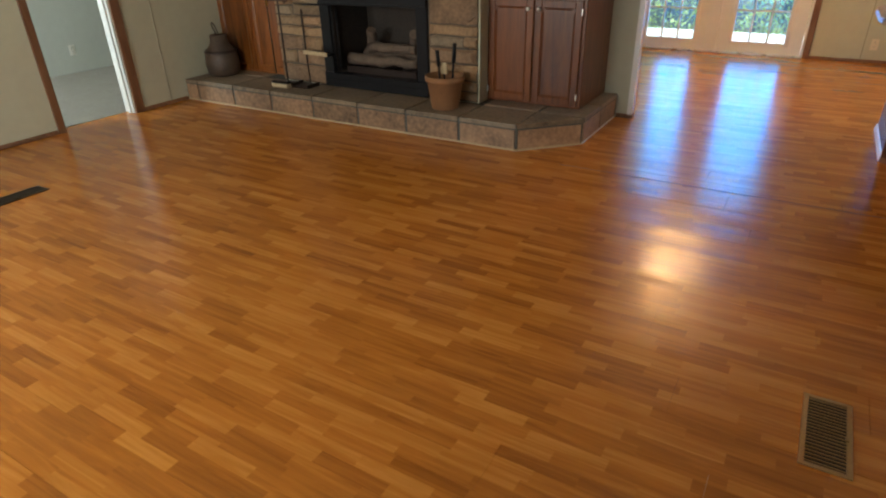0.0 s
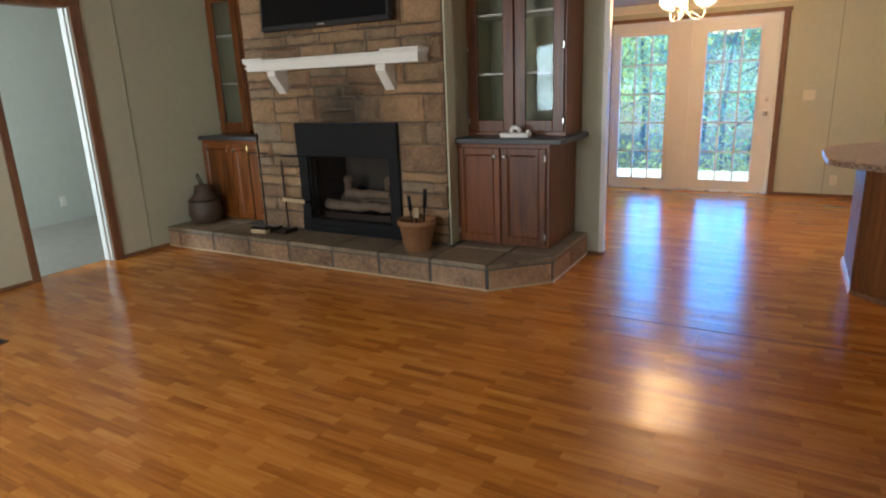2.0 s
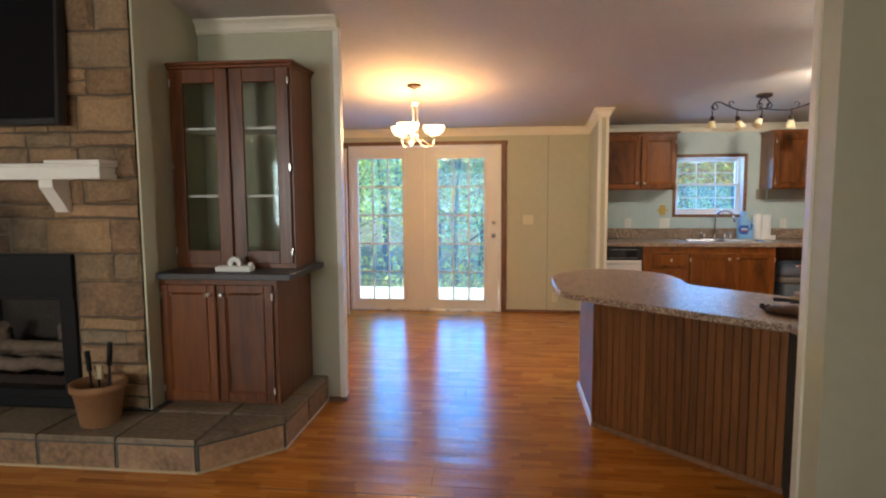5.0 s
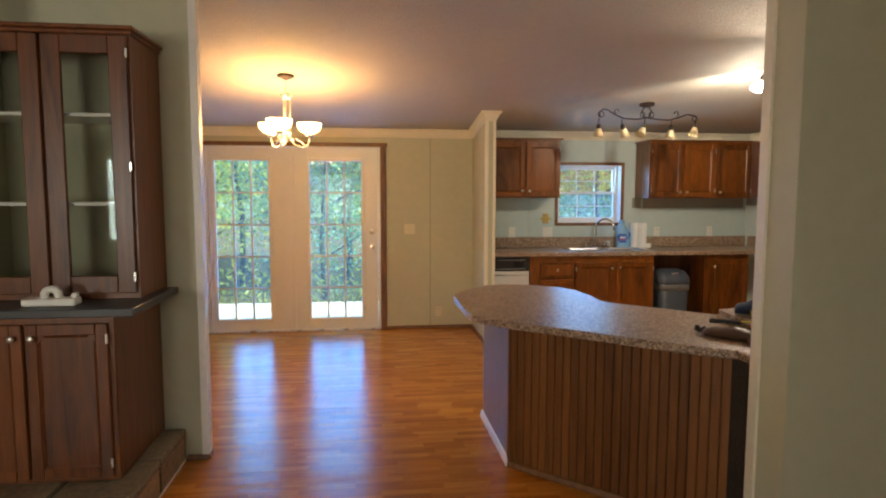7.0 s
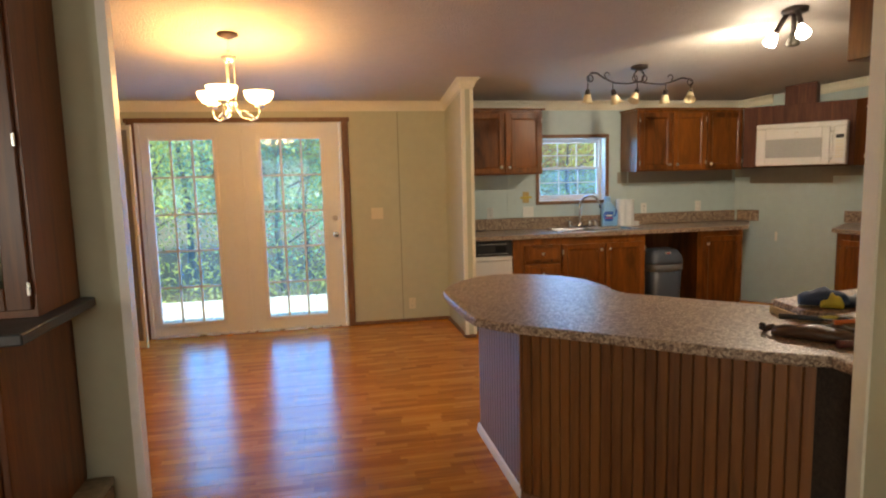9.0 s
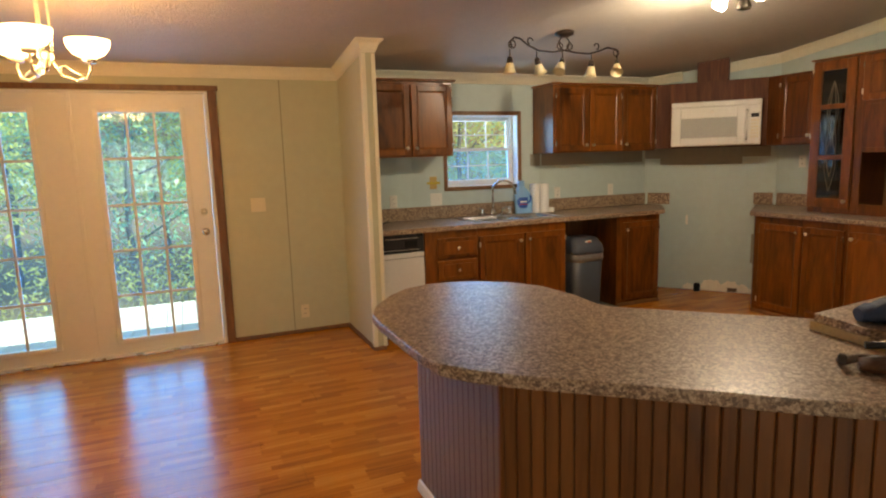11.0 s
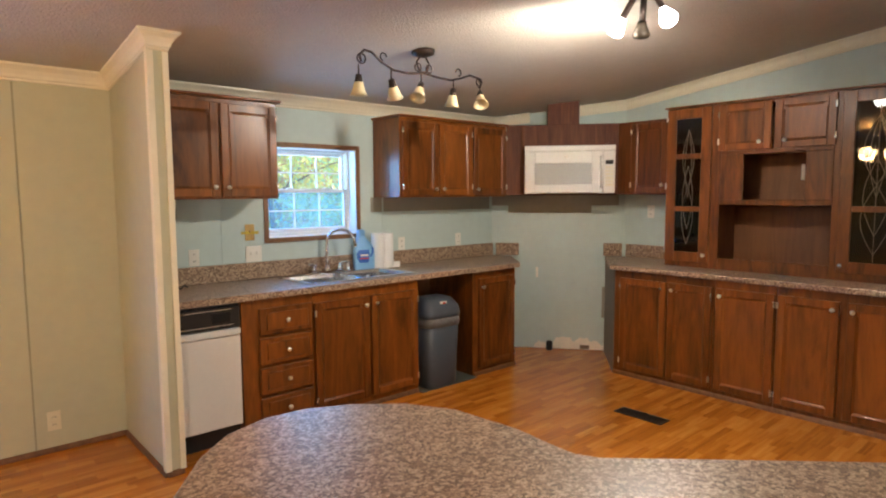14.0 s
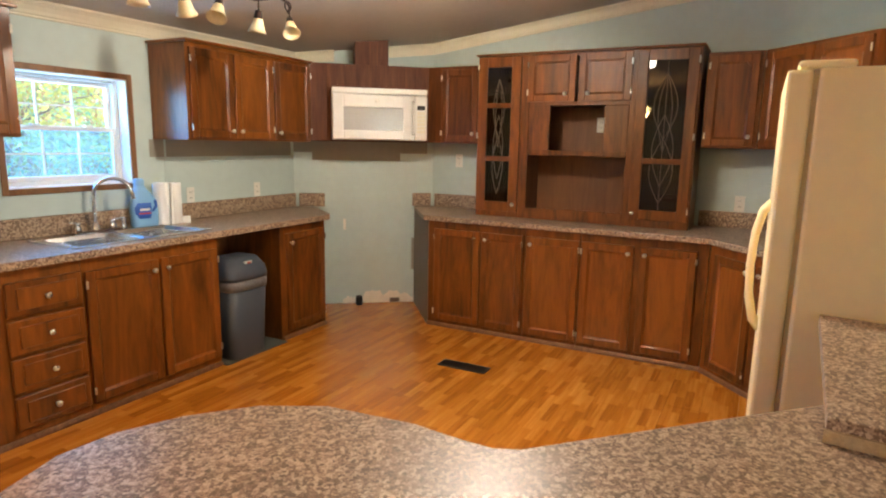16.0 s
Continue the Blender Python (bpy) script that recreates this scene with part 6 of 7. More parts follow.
# ---- sink and things on the kitchen counter ----
sk = thing("kitchen_sink", "stainless double-bowl kitchen sink set in the worktop", "sink", pose(2.46, 8.02, CZ) @ Matrix.Diagonal((1.13, 1.1, 1, 1)))
part("rim", boxes((-0.40, -0.355, -0.205, 0.205, -0.002, 0.006), (0.355, 0.40, -0.205, 0.205, -0.002, 0.006), (-0.355, 0.355, -0.205, -0.165, -0.002, 0.006), (-0.355, 0.355, 0.165, 0.205, -0.002, 0.006), (-0.02, 0.02, -0.165, 0.165, -0.002, 0.006), bevel=0.002), M_STEEL, sk)
for xa, xb in ((-0.355, -0.02), (0.02, 0.355)):
    bm = bmesh.new()
    rings = []
    for ins, zz in ((0, 0.004), (0.01, -0.02), (0.016, -0.12), (0.03, -0.15), (0.07, -0.16)):
        rings.append([bm.verts.new(p) for p in ((xa + ins, -0.165 + ins, zz), (xb - ins, -0.165 + ins, zz), (xb - ins, 0.165 - ins, zz), (xa + ins, 0.165 - ins, zz))])
    for a, b in zip(rings, rings[1:]):
        for k in range(4):
            bm.faces.new((a[k], b[k], b[(k + 1) % 4], a[(k + 1) % 4]))
    bm.faces.new(rings[-1])
    bmesh.ops.bevel(bm, geom=[e for e in bm.edges if abs(e.verts[0].co.z - e.verts[1].co.z) > 0.01], offset=0.02, segments=3, affect='EDGES', profile=0.5)
    bw = part("bowl", bm, M_STEEL, sk)
    part("drain", lathe([(0, -0.156), (0.03, -0.156), (0.042, -0.158)], pose((xa + xb) / 2, 0, 0)), M_CHROME, bw)
fa = thing("faucet", "chrome gooseneck faucet with two handles", "faucet", pose(2.43, 8.275, CZ) @ Matrix.Scale(1.13, 4))
part("deck_plate", boxes((-0.13, 0.13, -0.03, 0.03, 0.0, 0.016), bevel=0.006), M_CHROME, fa)
sw = part("spout", tube([(0, 0, 0.01), (0, 0, 0.2)] + arc((0, -0.095, 0.2), 0.095, 0, 165, 14, "yz") + [(0, -0.195, 0.18)], 0.0105, 12), M_CHROME, fa)
sw.rotation_euler = (0, 0, radians(50))
part("collar", lathe([(0.024, 0.014), (0.022, 0.03), (0.015, 0.05), (0.0105, 0.055)]), M_CHROME, fa)
for sx in (-0.1, 0.1):
    h = part("handle", lathe([(0, 0.016), (0.022, 0.016), (0.02, 0.03), (0.014, 0.05), (0.018, 0.06), (0, 0.066)], pose(sx, 0, 0)), M_CHROME, fa)
    part("lever", tube([(sx, 0, 0.06), (sx + (0.05 if sx > 0 else -0.05), -0.02, 0.068)], 0.007, 8), M_CHROME, h)
sp = thing("sink_sprayer", "chrome sink sprayer beside the faucet", "sprayer", pose(2.60, 8.25, CZ))
part("nozzle", lathe([(0, 0.0), (0.018, 0.0), (0.015, 0.02), (0.012, 0.05), (0.014, 0.075), (0, 0.08)]), M_CHROME, sp)

bo = thing("detergent_bottle", "light blue detergent bottle with a dark blue label", "bottle", pose(2.765, 8.27, CZ, 0, 0, -12) @ Matrix.Diagonal((1.3, 1.1, 1.15, 1)))


def loft(sections, seg=20, p=0.6):
    """Rounded flat body from (half width, half depth, height, x shift)."""
    bm = bmesh.new()
    rings = []
    for a, b, zz, dx in sections:
        ring = []
        for i in range(seg):
            t = 2 * math.pi * i / seg
            cx, sy = math.cos(t), math.sin(t)
            ring.append(bm.verts.new((dx + a * math.copysign(abs(cx) ** p, cx), b * math.copysign(abs(sy) ** p, sy), zz)))
        rings.append(ring)
    for r0, r1 in zip(rings, rings[1:]):
        for i in range(seg):
            f = bm.faces.new((r0[i], r0[(i + 1) % seg], r1[(i + 1) % seg], r1[i]))
            f.smooth = True
    bm.faces.new(rings[0][::-1])
    bm.faces.new(rings[-1])
    return bm


part("body", loft([(0.062, 0.036, 0.001, 0), (0.066, 0.04, 0.01, 0), (0.067, 0.04, 0.10, 0), (0.064, 0.038, 0.145, 0), (0.05, 0.034, 0.185, -0.008), (0.03, 0.028, 0.22, -0.016), (0.024, 0.024, 0.235, -0.018)]), M_BLUE, bo)
part("cap", lathe([(0.027, 0.232), (0.027, 0.268), (0.022, 0.278), (0, 0.278)], pose(-0.018, 0, 0)), M_BLUE, bo)
lb = part("label", loft([(0.045, 0.0415, 0.05, -0.008), (0.055, 0.0415, 0.075, -0.008), (0.056, 0.0415, 0.11, -0.008), (0.046, 0.0415, 0.14, -0.008)]), M_DEEPBLUE, bo, "dark blue label")
part("label_mark", boxes((-0.035, 0.015, -0.0432, -0.041, 0.096, 0.108), bevel=0.002), M_PLATE, lb)
part("label_mark", boxes((-0.04, 0.02, -0.0432, -0.041, 0.076, 0.084)), M_RED, lb)
part("grip", tube([(0.03, -0.036, 0.09), (0.048, -0.04, 0.12), (0.045, -0.036, 0.155)], 0.007, 8), M_DEEPBLUE, bo)
for i, (tx, ty, h) in enumerate(((2.895, 8.262, 0.285), (2.985, 8.252, 0.282))):
    rl = thing("paper_towel_roll", "white paper towel roll on the worktop", "paper towels", pose(tx, ty, CZ), "paper towel rolls")
    part("roll", lathe([(0.02, 0.001), (0.05, 0.001), (0.052, 0.006), (0.051, h - 0.004), (0.049, h), (0.02, h), (0.02, 0.001)]), M_PAPER, rl)
    part("loose_sheet", boxes((0.035, 0.052, -0.052, -0.049, 0.001, h - 0.005)) if i == 0 else prism([(0.03, -0.045), (0.085, -0.06), (0.083, -0.062), (0.03, -0.048)], 0.001, 0.05), M_PAPER, rl)
cb = thing("black_cord", "black coiled cord on the worktop", "cord", pose(1.23, 8.22, CZ))
part("cord", tube([(-0.08 + 0.02 * i, 0.03 * math.sin(i * 1.4), 0.006 + 0.012 * (i % 3 == 1)) for i in range(12)], 0.005, 6), M_PLASTICB, cb)
part("plug", boxes((-0.1, -0.07, -0.012, 0.012, 0.001, 0.022), bevel=0.004), M_PLASTICB, cb)

bn = thing("trash_can", "grey plastic trash can with lid in the counter gap", "trash can", pose(3.125, 7.85, 0.006) @ Matrix.Diagonal((1, 1, 1.09, 1)))
part("body", loft([(0.15, 0.14, 0.0, 0), (0.155, 0.145, 0.01, 0), (0.176, 0.166, 0.5, 0)], 28, 0.38), M_BIN, bn)
part("liner", loft([(0.177, 0.167, 0.44, 0), (0.182, 0.172, 0.47, 0), (0.18, 0.17, 0.505, 0)], 28, 0.38), M_BAG, bn, "clear plastic liner fold")
ld = part("lid", loft([(0.182, 0.172, 0.506, 0), (0.184, 0.175, 0.53, 0), (0.175, 0.16, 0.58, 0), (0.14, 0.10, 0.635, 0), (0.10, 0.06, 0.645, 0)], 28, 0.38), M_BIN, bn, "grey swing lid")
part("sticker", boxes((-0.03, 0.035, -0.135, -0.128, 0.598, 0.618)), M_PLATE, ld, "small white and red sticker")
part("sticker_mark", boxes((-0.005, 0.025, -0.1365, -0.134, 0.602, 0.614)), M_RED, ld)

# ---- switches, outlets ----
def wall_plate(name, label, m, kind, mat, w=0.07, h=0.115):
    p = thing(name, label, "outlet" if kind == "o" else "switch", m)
    part("plate", boxes((-w / 2, w / 2, -0.006, 0, -h / 2, h / 2), bevel=0.002), mat, p)
    if kind == "o":
        for dz in (-0.022, 0.022):
            s = part("socket", boxes((-0.016, 0.016, -0.009, -0.005, dz - 0.014, dz + 0.014), bevel=0.003), mat, p)
            part("slots", boxes((-0.008, -0.005, -0.0096, -0.0085, dz - 0.004, dz + 0.006), (0.005, 0.008, -0.0096, -0.0085, dz - 0.004, dz + 0.006)), M_PLASTICB, s)
    else:
        n = 2 if w > 0.1 else 1
        for i in range(n):
            cx = (i - (n - 1) / 2) * 0.046
            part("toggle", boxes((cx - 0.005, cx + 0.005, -0.018, -0.005, -0.004, 0.014), bevel=0.002), mat, p)
    return p


yw = YB - 0.0005
wall_plate("outlet", "white wall outlet over the backsplash", pose(1.46, yw, 1.095), "o", M_PLATE)
wall_plate("light_switch", "white double light switch over the backsplash", pose(1.88, yw, 1.095), "s", M_PLATE, 0.12)
wall_plate("light_switch", "brass-coloured switch plate with yellow tape", pose(1.855, yw, 1.25), "s", M_BRASS, 0.07)
solid("tape_strip", boxes((1.79, 1.92, yw - 0.0085, yw - 0.0065, 1.238, 1.258)), M_YELLOW, "strip of yellow tape over the brass plate", "tape")
wall_plate("outlet", "white wall outlet over the backsplash", pose(3.215, yw, 1.09), "o", M_PLATE)
wall_plate("outlet", "white wall outlet over the backsplash", pose(3.88, yw, 1.095), "o", M_PLATE)
wall_plate("light_switch", "almond double light switch beside the glazed doors", pose(0.28, yw, 1.136), "s", M_ALMOND, 0.12)
wall_plate("outlet", "almond wall outlet near the dining room floor", pose(0.61, yw, 0.19), "o", M_ALMOND)
wall_plate("outlet", "white wall outlet between microwave and hutch", pose(XR - 0.0005, 7.09, 1.345, 0, 0, -90), "o", M_PLATE)
wall_plate("outlet", "white wall outlet over the corner worktop", pose(XR - 0.0005, 4.78, 1.10, 0, 0, -90), "o", M_PLATE)
wall_plate("outlet", "white wall outlet inside the hutch", pose(4.715 + HD - 0.0125, 5.82, 1.665, 0, 0, -90), "o", M_PLATE)
wall_plate("outlet", "white wall outlet on the bedroom wall", pose(-7.2695, 4.15, 0.25, 0, 0, 90), "o", M_PLATE)

# ---- where the stove stood: torn plaster and the gas stub ----
dw = thing("torn_plaster", "torn pale wall patches near the floor", "wall damage", pose(DA[0], DA[1], 0, 0, 0, -52.77))
rp = random.Random(5)
M_PLASTER = plain("bare_plaster", (0.80, 0.76, 0.68), 0.9, var=0.15, scale=20, bump=0.4)
for x0, x1, h in ((0.60, 1.06, 0.125), (0.42, 0.58, 0.08), (1.06, 1.18, 0.06)):
    n = 14
    prof = [(x0 + (x1 - x0) * i / n, h * (0.55 + 0.45 * rp.random()) * (0.5 if i in (0, n) else 1)) for i in range(n + 1)]
    bm = bmesh.new()
    f = [bm.verts.new((x, -0.003, zz)) for x, zz in [(x0, 0.002)] + prof + [(x1, 0.002)]]
    b = [bm.verts.new((v.co.x, -0.0002, v.co.z)) for v in f]
    bm.faces.new(f)
    for k in range(len(f)):
        bm.faces.new((f[k], f[(k + 1) % len(f)], b[(k + 1) % len(f)], b[k]))
    bmesh.ops.recalc_face_normals(bm, faces=bm.faces)
    part("patch", bm, M_PLASTER, dw)
for x0, x1, z0, z1, mt_ in ((0.86, 0.95, 0.005, 0.045, M_LOG), (1.06, 1.09, 0.32, 0.62, M_TANWALL), (1.10, 1.125, 0.6, 0.85, M_PLASTER), (0.43, 0.455, 0.70, 0.80, M_PLASTER)):
    part("scar", boxes((x0, x1, -0.0042, -0.0002, z0, z1), bevel=0.0015), mt_, dw)
gs = thing("gas_stub", "capped black gas pipe stub at the wall", "pipe", pose(DA[0], DA[1], 0, 0, 0, -52.77))
part("pipe", tube([(0.56, -0.002, 0.045), (0.56, -0.05, 0.045), (0.565, -0.06, 0.05)], 0.012, 10), M_BLACK, gs)
part("cap", lathe([(0, 0.0), (0.03, 0.0), (0.032, 0.06), (0.026, 0.085), (0, 0.088)], pose(0.57, -0.065, 0.002)), M_BLACK, gs, "black cap")


# ---- floor vents and floor joint ----
def floor_vent(label, x0, x1, y0, y1, mat, n, along="y"):
    v = thing("floor_vent", label, "floor vent", pose(x0, y0, 0))
    w, l, f = x1 - x0, y1 - y0, 0.016
    part("backing", boxes((0.01, w - 0.01, 0.01, l - 0.01, 0.0005, 0.0015)), M_BLACK, v)
    part("frame", boxes((0, f, 0, l, 0.0005, 0.006), (w - f, w, 0, l, 0.0005, 0.006), (f, w - f, 0, f, 0.0005, 0.006), (f, w - f, l - f, l, 0.0005, 0.006), bevel=0.0015), mat, v)
    me = mesh_of(boxes((f, w - f, -0.002, 0.002, 0.0015, 0.005)), "slat", mat)
    for i in range(n):
        o = new("slat", me)
        o.parent = v
        o.location = (0, f + (l - 2 * f) * (i + 0.5) / n, 0)
    part("lever", boxes((w - f - 0.004, w - f + 0.006, l * 0.45, l * 0.45 + 0.02, 0.006, 0.012)), mat, v)
    return v


floor_vent("worn brass floor vent with a black grille", 0.288, 0.426, 1.706, 2.048, M_BRASS, 20)
floor_vent("dark bronze floor vent near the west wall", -3.985, -3.855, 1.53, 1.885, M_VENT, 18)
floor_vent("dark bronze floor vent in the kitchen floor", 3.635, 3.76, 6.155, 6.505, M_VENT, 18)
solid("floor_joint", boxes((-1.22, 1.36, 3.760, 3.765, -0.0002, 0.0008)), M_VENT, "thin dark joint across the boards under the ridge", "floor", "structure")
solid("tv_sticker", boxes((-3.732, -3.724, 4.146, 4.1485, 2.21, 2.245)), M_ORANGE, "small orange sticker on the television's edge", "sticker")

# ---- offcut and tools on the peninsula ----
_o = prism([(1.64, 4.47), (1.61, 4.27), (1.70, 4.02), (2.36, 4.02), (2.405, 4.44)], PZ + 0.012, PZ + 0.052, 0.003)
for v in _o.verts:
    v.co.z += 0.055 * (v.co.x - 1.56) / 0.84
solid("worktop_offcut", _o, M_COUNTER, "speckled worktop offcut that lies on the peninsula", "offcut")
solid("offcut_edge", prism([(1.628, 4.475), (1.598, 4.269), (1.608, 4.268), (1.638, 4.473)], PZ + 0.001, PZ + 0.03), M_RAW, "raw particle board edge under the offcut", "board")
solid("batten_piece", prism([(1.58, 4.26), (1.72, 4.03), (1.76, 4.06), (1.63, 4.29)], PZ + 0.0005, PZ + 0.012), M_RAW, "raw wood batten under the offcut", "board")
tb = thing("tool_belt", "brown leather tool belt with tools on the peninsula", "tool belt", pose(1.50, 4.06, PZ, 0, 0, -52) @ Matrix.Scale(0.68, 4))


def pouch(x0, x1, y0, y1, z1):
    n = 8
    sec = []
    for i in range(n + 1):
        t = i / n
        bulge = math.sin(math.pi * min(1, max(0.06, t * 0.94 + 0.03)))
        sec.append((x0 + (x1 - x0) * t, (y1 - y0) / 2 * (0.55 + 0.45 * bulge), z1 * (0.45 + 0.55 * bulge) + 0.006 * math.sin(i * 2.1)))
    bm = bmesh.new()
    rings = []
    for x, hw, h in sec:
        rings.append([bm.verts.new((x, (y0 + y1) / 2 + hw * math.cos(a * math.pi / 6) * (1 if a < 7 else 0.9), 0.001 + (h / 2) * (1 + math.sin(a * math.pi / 6)))) for a in range(12)])
    for a, b in zip(rings, rings[1:]):
        for k in range(12):
            f = bm.faces.new((a[k], a[(k + 1) % 12], b[(k + 1) % 12], b[k]))
            f.smooth = True
    bm.faces.new(rings[0][::-1])
    bm.faces.new(rings[-1])
    return bm


part("pouch", pouch(-0.22, 0.20, -0.13, 0.03, 0.085), M_LEATHER, tb)
part("pouch", pouch(-0.10, 0.24, 0.0, 0.14, 0.07), M_LEATHER, tb)
part("strap", tube([(-0.22, -0.05, 0.05), (-0.27, -0.03, 0.02), (-0.28, 0.03, 0.012), (-0.2, 0.1, 0.012), (-0.1, 0.12, 0.012)], 0.014, 6), M_LEATHER, tb)
part("buckle", boxes((-0.29, -0.26, -0.06, -0.03, 0.02, 0.06), bevel=0.006), M_IRON, tb, "dark metal buckle")
for nm, a, b, r, mt_, lbl in (("screwdriver", (-0.2, -0.02, 0.10), (0.0, 0.0, 0.105), 0.016, M_PLASTICB, "black screwdriver handle that sticks out of the tool belt"), ("pliers", (-0.12, 0.06, 0.085), (0.10, 0.10, 0.10), 0.014, M_PLASTICB, "black-gripped pliers on the tool belt"), ("pliers", (0.06, -0.02, 0.10), (0.22, 0.06, 0.115), 0.014, M_ORANGE, "orange-gripped pliers on the tool belt"), ("flashlight", (0.10, -0.17, 0.024), (0.19, -0.11, 0.024), 0.022, M_RUST, "small red and black flashlight by the tool belt"), ("tape_roll", (-0.02, 0.03, 0.10), (0.06, 0.05, 0.115), 0.013, M_YELLOW, "yellow-handled tool on the tool belt")):
    o = thing(nm, lbl, "tool", pose(1.50, 4.06, PZ, 0, 0, -52) @ Matrix.Scale(0.68, 4))
    part("handle", tube([Vector(a), Vector(a).lerp(Vector(b), 0.5) + Vector((0, 0, 0.004)), Vector(b)], r, 10, taper=r * 0.7), mt_, o)
    d = (Vector(b) - Vector(a)).normalized()
    part("shaft", tube([Vector(b), Vector(b) + d * 0.07], r * 0.35, 8), M_STEEL if mt_ is not M_RUST else M_PLATE, o)
gl = thing("work_glove", "dark blue and yellow work glove on the offcut", "glove", pose(1.72, 4.27, PZ + 0.062, 0, 0, -35))
part("palm", pouch(-0.10, 0.08, -0.06, 0.06, 0.075), plain("navy_cloth", (0.02, 0.035, 0.08), 0.7, var=0.3, scale=20, bump=0.4), gl)
part("patch", pouch(-0.03, 0.05, -0.066, -0.02, 0.06), M_YELLOW, gl)
part("cuff", pouch(0.06, 0.17, -0.055, 0.055, 0.06), M_BIN, gl)

# a loose screen door that leans in the corner beside the glazed doors
sd = thing("screen_door", "loose grey screen door with cream frame beside the glazed doors", "screen door", pose(-1.875, 8.03, 0.002, 0, 0, 151))
part("stile", boxes((0, 0.04, -0.012, 0.012, 0, 2.0), bevel=0.002), M_TRIMW, sd)
part("stile", boxes((0.57, 0.61, -0.012, 0.012, 0, 2.0), bevel=0.002), M_TRIMW, sd)
part("top_rail", boxes((0.04, 0.57, -0.012, 0.012, 1.96, 2.0), bevel=0.002), M_TRIMW, sd)
part("bottom_rail", boxes((0.04, 0.57, -0.012, 0.012, 0, 0.06), bevel=0.002), M_TRIMW, sd)
part("screen", boxes((0.04, 0.57, -0.003, 0.003, 0.06, 1.96)), M_MESH, sd, "grey screen")


# ---- floor boards ----
PW, PL = 0.1935, 1.28
floor = new("floor")
tagged(floor, "glossy orange-brown laminate floor boards in short strips", "floor", kind="structure")
rnd = random.Random(3)
plank_mesh = {}
rest = []


def plank(x0, x1, y0, y1, single):
    g = 0.0004
    if single:
        key = (round(x1 - x0, 3), round(y1 - y0, 3))
        if key not in plank_mesh:
            plank_mesh[key] = mesh_of(boxes((g, x1 - x0 - g, g, y1 - y0 - g, -0.012, 0.0)), "plank", M_FLOOR)
        o = new("plank", plank_mesh[key])
        o.parent = floor
        o.location = (x0, y0, rnd.uniform(-0.0004, 0.0))
    else:
        rest.append((x0 + g, x1 - g, y0 + g, y1 - g, -0.012, 0.0))


for r in range(-6, 45):
    y0, y1 = max(-1.05, r * PW), min(8.36, (r + 1) * PW)
    if y1 <= y0:
        continue
    x = -5.12 + ((r * 0.437) % 1.0) * PL - PL
    while x < 5.1:
        xa, xb = max(-5.12, x), min(5.1, x + PL)
        if xb - xa > 0.01:
            plank(xa, xb, y0, y1, -3.9 < (xa + xb) / 2 < 3.9 and 0.9 < y0 < 8.4)
        x += PL
fr_ = part("outer_planks", boxes(*rest), M_FLOOR, floor)
fr_["kind"] = "stuff"

# ---- outdoors ----
solid("ground", boxes((-150, 150, -150, 200, -0.9, -0.62)), M_GROUND, "brown leaf-covered ground", "ground", "structure")
deck = tagged(new("deck", mesh_of(boxes((-4.5, 1.6, 8.52, 10.45, -0.16, -0.075), (-4.4, -4.25, 8.6, 8.75, -0.62, -0.16), (1.35, 1.5, 10.2, 10.35, -0.62, -0.16), (-4.4, -4.25, 10.2, 10.35, -0.62, -0.16)), "deck", M_DECK)), "sunlit pale wooden deck outside the glazed doors", "deck", kind="structure")
dm = mesh_of(boxes((-0.067, 0.067, 0, 1.93, 0, 0.03), bevel=0.003), "board", M_DECK)
for i in range(43):
    o = new("board", dm)
    o.parent = deck
    o.location = (-4.43 + i * 0.1415, 8.52, -0.074)


def leaf_cloud(rng, n, centre, spread, size):
    """Many small folded leaves, thickest near branch ends."""
    vs, fs = [], []
    for _ in range(n):
        p = Vector((rng.gauss(0, 1) * spread[0], rng.gauss(0, 1) * spread[1], rng.gauss(0, 1) * spread[2])) + Vector(centre)
        s = size * rng.uniform(0.6, 1.4)
        a, b = Vector((rng.uniform(-1, 1), rng.uniform(-1, 1), rng.uniform(-1, 1))).normalized(), Vector((rng.uniform(-1, 1), rng.uniform(-1, 1), rng.uniform(-0.4, 1))).normalized()
        k = len(vs)
        vs += [p - a * s, p + b * s * 0.5, p + a * s, p - b * s * 0.4]
        fs += [(k, k + 1, k + 2), (k, k + 2, k + 3)]
    return vs, fs


def tree(x, y, h, rng, mat, label):
    t = thing("tree", label, "tree", pose(x, y, -0.62), "trees behind the house")
    r = h * 0.006 + 0.016
    pts = [(rng.uniform(-0.1, 0.1) * i, rng.uniform(-0.1, 0.1) * i, h * i / 6) for i in range(7)]
    pts[0] = (0, 0, 0)
    part("trunk", tube(pts, r, 8, taper=r * 0.25), M_BARK, t)
    V, F = [], []
    for k in range(9):
        f = rng.uniform(0.12, 0.97)
        p = Vector(pts[0]).lerp(Vector(pts[6]), f)
        a = rng.uniform(0, 6.283)
        L = h * 0.26 * (1.15 - f) + 0.5
        q = p + Vector((math.cos(a) * L, math.sin(a) * L, L * 0.35))
        part("limb", tube([p, p.lerp(q, 0.5) + Vector((0, 0, 0.1)), q], r * 0.35, 5, taper=0.008), M_BARK, t)
        for c in (0.55, 1.0):
            v, fc = leaf_cloud(rng, 700, p.lerp(q, c), (0.66, 0.66, 0.55), 0.045)
            k0 = len(V)
            V += v
            F += [tuple(i + k0 for i in f3) for f3 in fc]
    me = bpy.data.meshes.new("crown")
    me.from_pydata(V, [], F)
    me.materials.append(mat)
    o = new("crown", me)
    o.parent = t
    return t


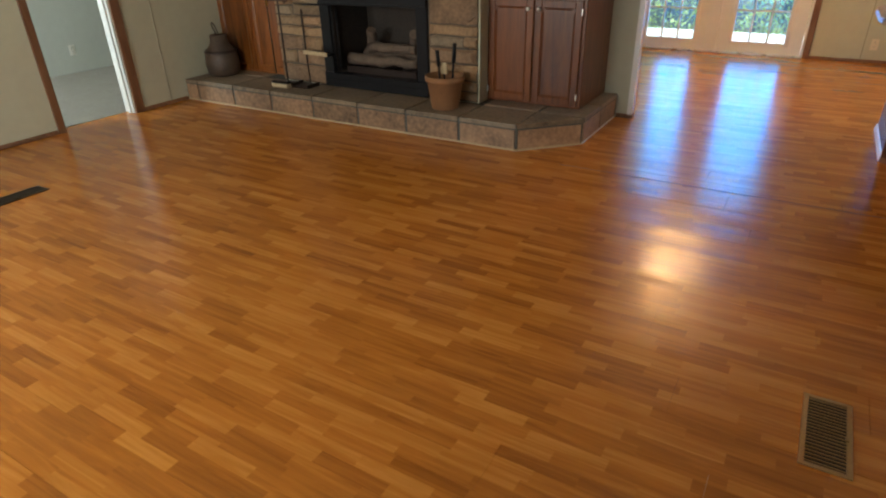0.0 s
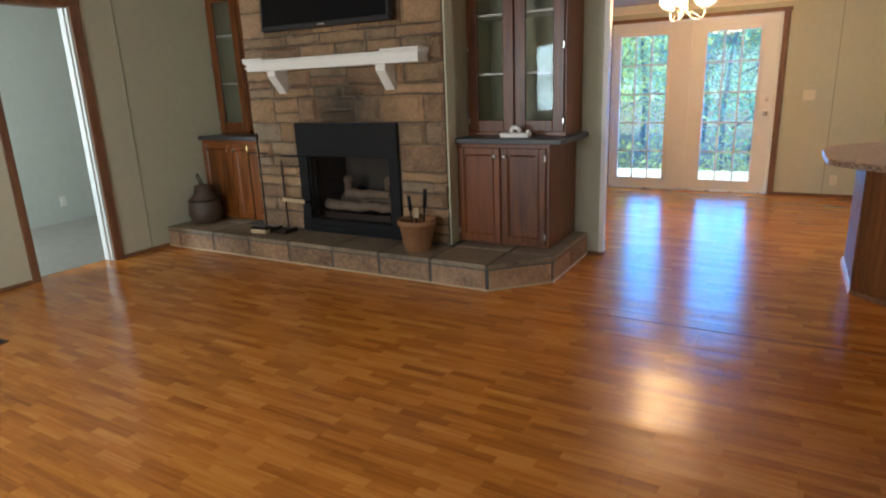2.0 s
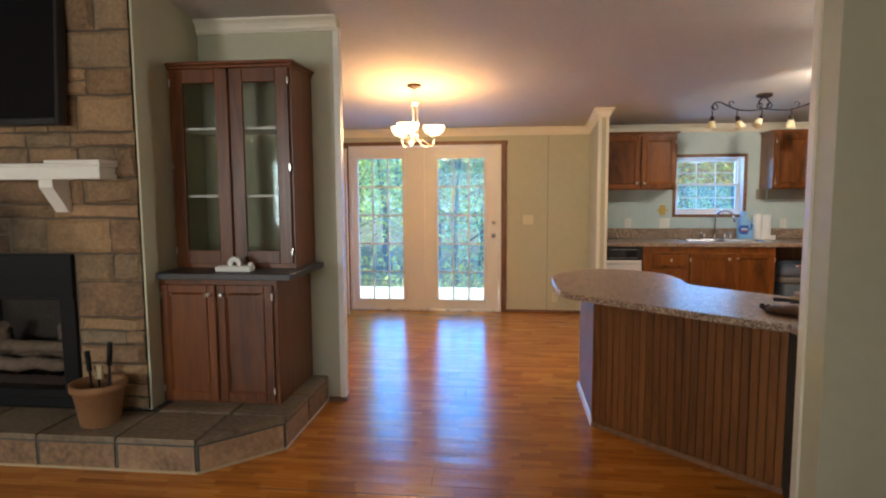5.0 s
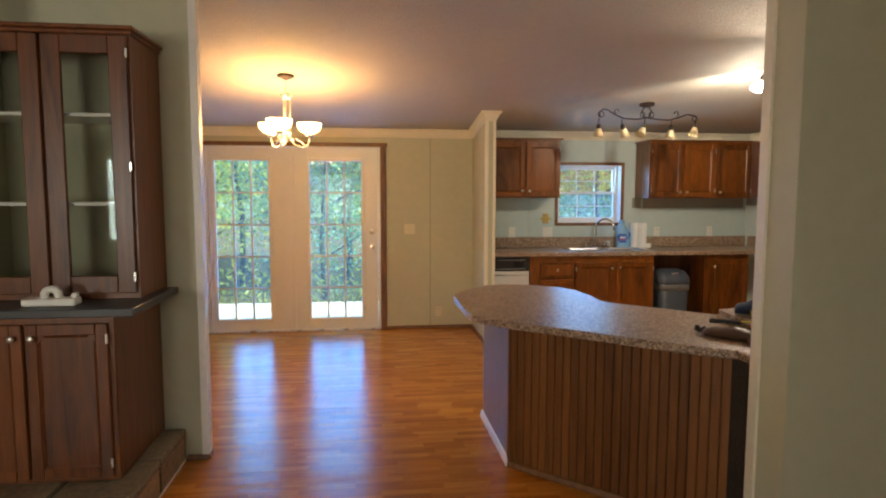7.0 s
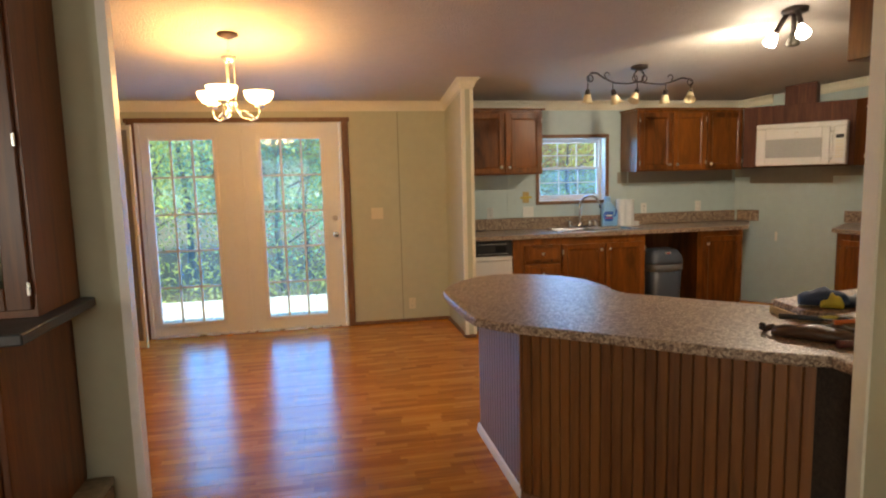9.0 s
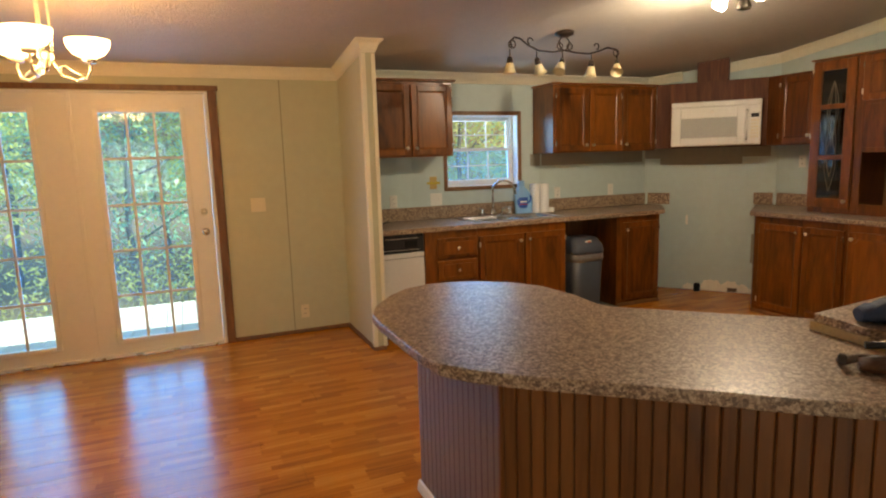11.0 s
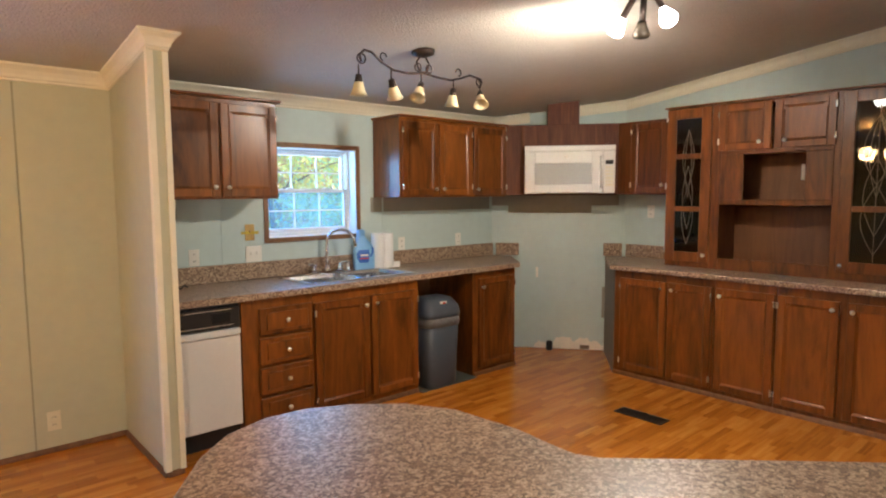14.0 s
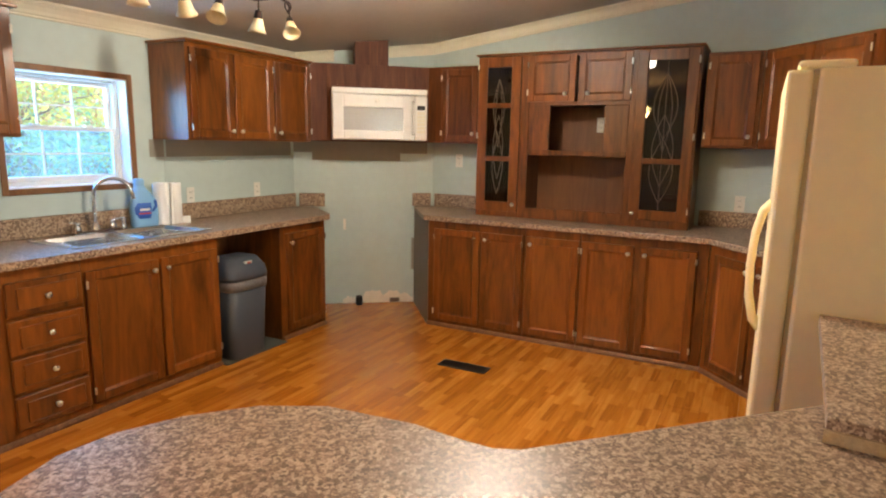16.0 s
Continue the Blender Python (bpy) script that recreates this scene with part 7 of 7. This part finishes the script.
rt = random.Random(11)
protos = [tree(-2.0, 15.5, 7.0, rt, M_LEAF, "leafy green tree with slender trunk"), tree(0.6, 16.5, 6.0, rt, M_LEAFY, "yellow-green leafy tree at the wood's edge"), tree(3.9, 15.0, 5.0, rt, M_LEAFB, "small tree with brown and russet leaves"), tree(-0.7, 19.0, 9.0, rt, M_LEAF, "tall leafy green tree behind the others")]
for row, yy in enumerate((13.6, 16.5, 20.0)):
    for i in range(10):
        x = -9.5 + i * (2.0 + row * 0.5) + rt.uniform(-0.6, 0.6) + row * 0.9
        copy_thing(protos[(i * 3 + row) % 4], pose(x, yy + rt.uniform(-0.7, 0.7), -0.62, 0, 0, rt.uniform(0, 360)))
# low brush and tall grass at the wood's edge
V, F = [], []
for i in range(26):
    v, fc = leaf_cloud(rt, 320, (-7 + i * 0.52 + rt.uniform(-0.2, 0.2), 12.6 + rt.uniform(-0.5, 0.6), -0.25), (0.4, 0.35, 0.35), 0.042)
    k0 = len(V)
    V += v
    F += [tuple(a + k0 for a in f) for f in fc]
me = bpy.data.meshes.new("brush")
me.from_pydata(V, [], F)
me.materials.append(M_LEAFY)
tagged(new("brush", me), "low yellow-green brush at the edge of the wood", "bushes", kind="stuff")
V, F = [], []
for i in range(2600):
    x, y, h = rt.uniform(-8, 7), rt.uniform(10.8, 12.8), rt.uniform(0.25, 0.6)
    a, l = rt.uniform(0, 3.14), rt.uniform(-0.12, 0.12)
    k0 = len(V)
    V += [(x, y, -0.62), (x + 0.015 * math.cos(a), y + 0.015 * math.sin(a), -0.62), (x + l, y + l * 0.5, -0.62 + h)]
    F.append((k0, k0 + 1, k0 + 2))
me = bpy.data.meshes.new("grass")
me.from_pydata(V, [], F)
me.materials.append(plain("dry_grass", (0.30, 0.27, 0.11), 0.8, var=0.4, scale=2, bump=0))
tagged(new("grass", me), "tall dry grass beyond the deck", "grass", kind="stuff")
# a glowing painted sheet of wood far behind, seen only between the leaves
solid("backdrop", boxes((-70, 70, 60, 60.3, -0.62, 26)), M_FAR, "glowing backdrop painted as pale green distant wood", "backdrop", "structure")
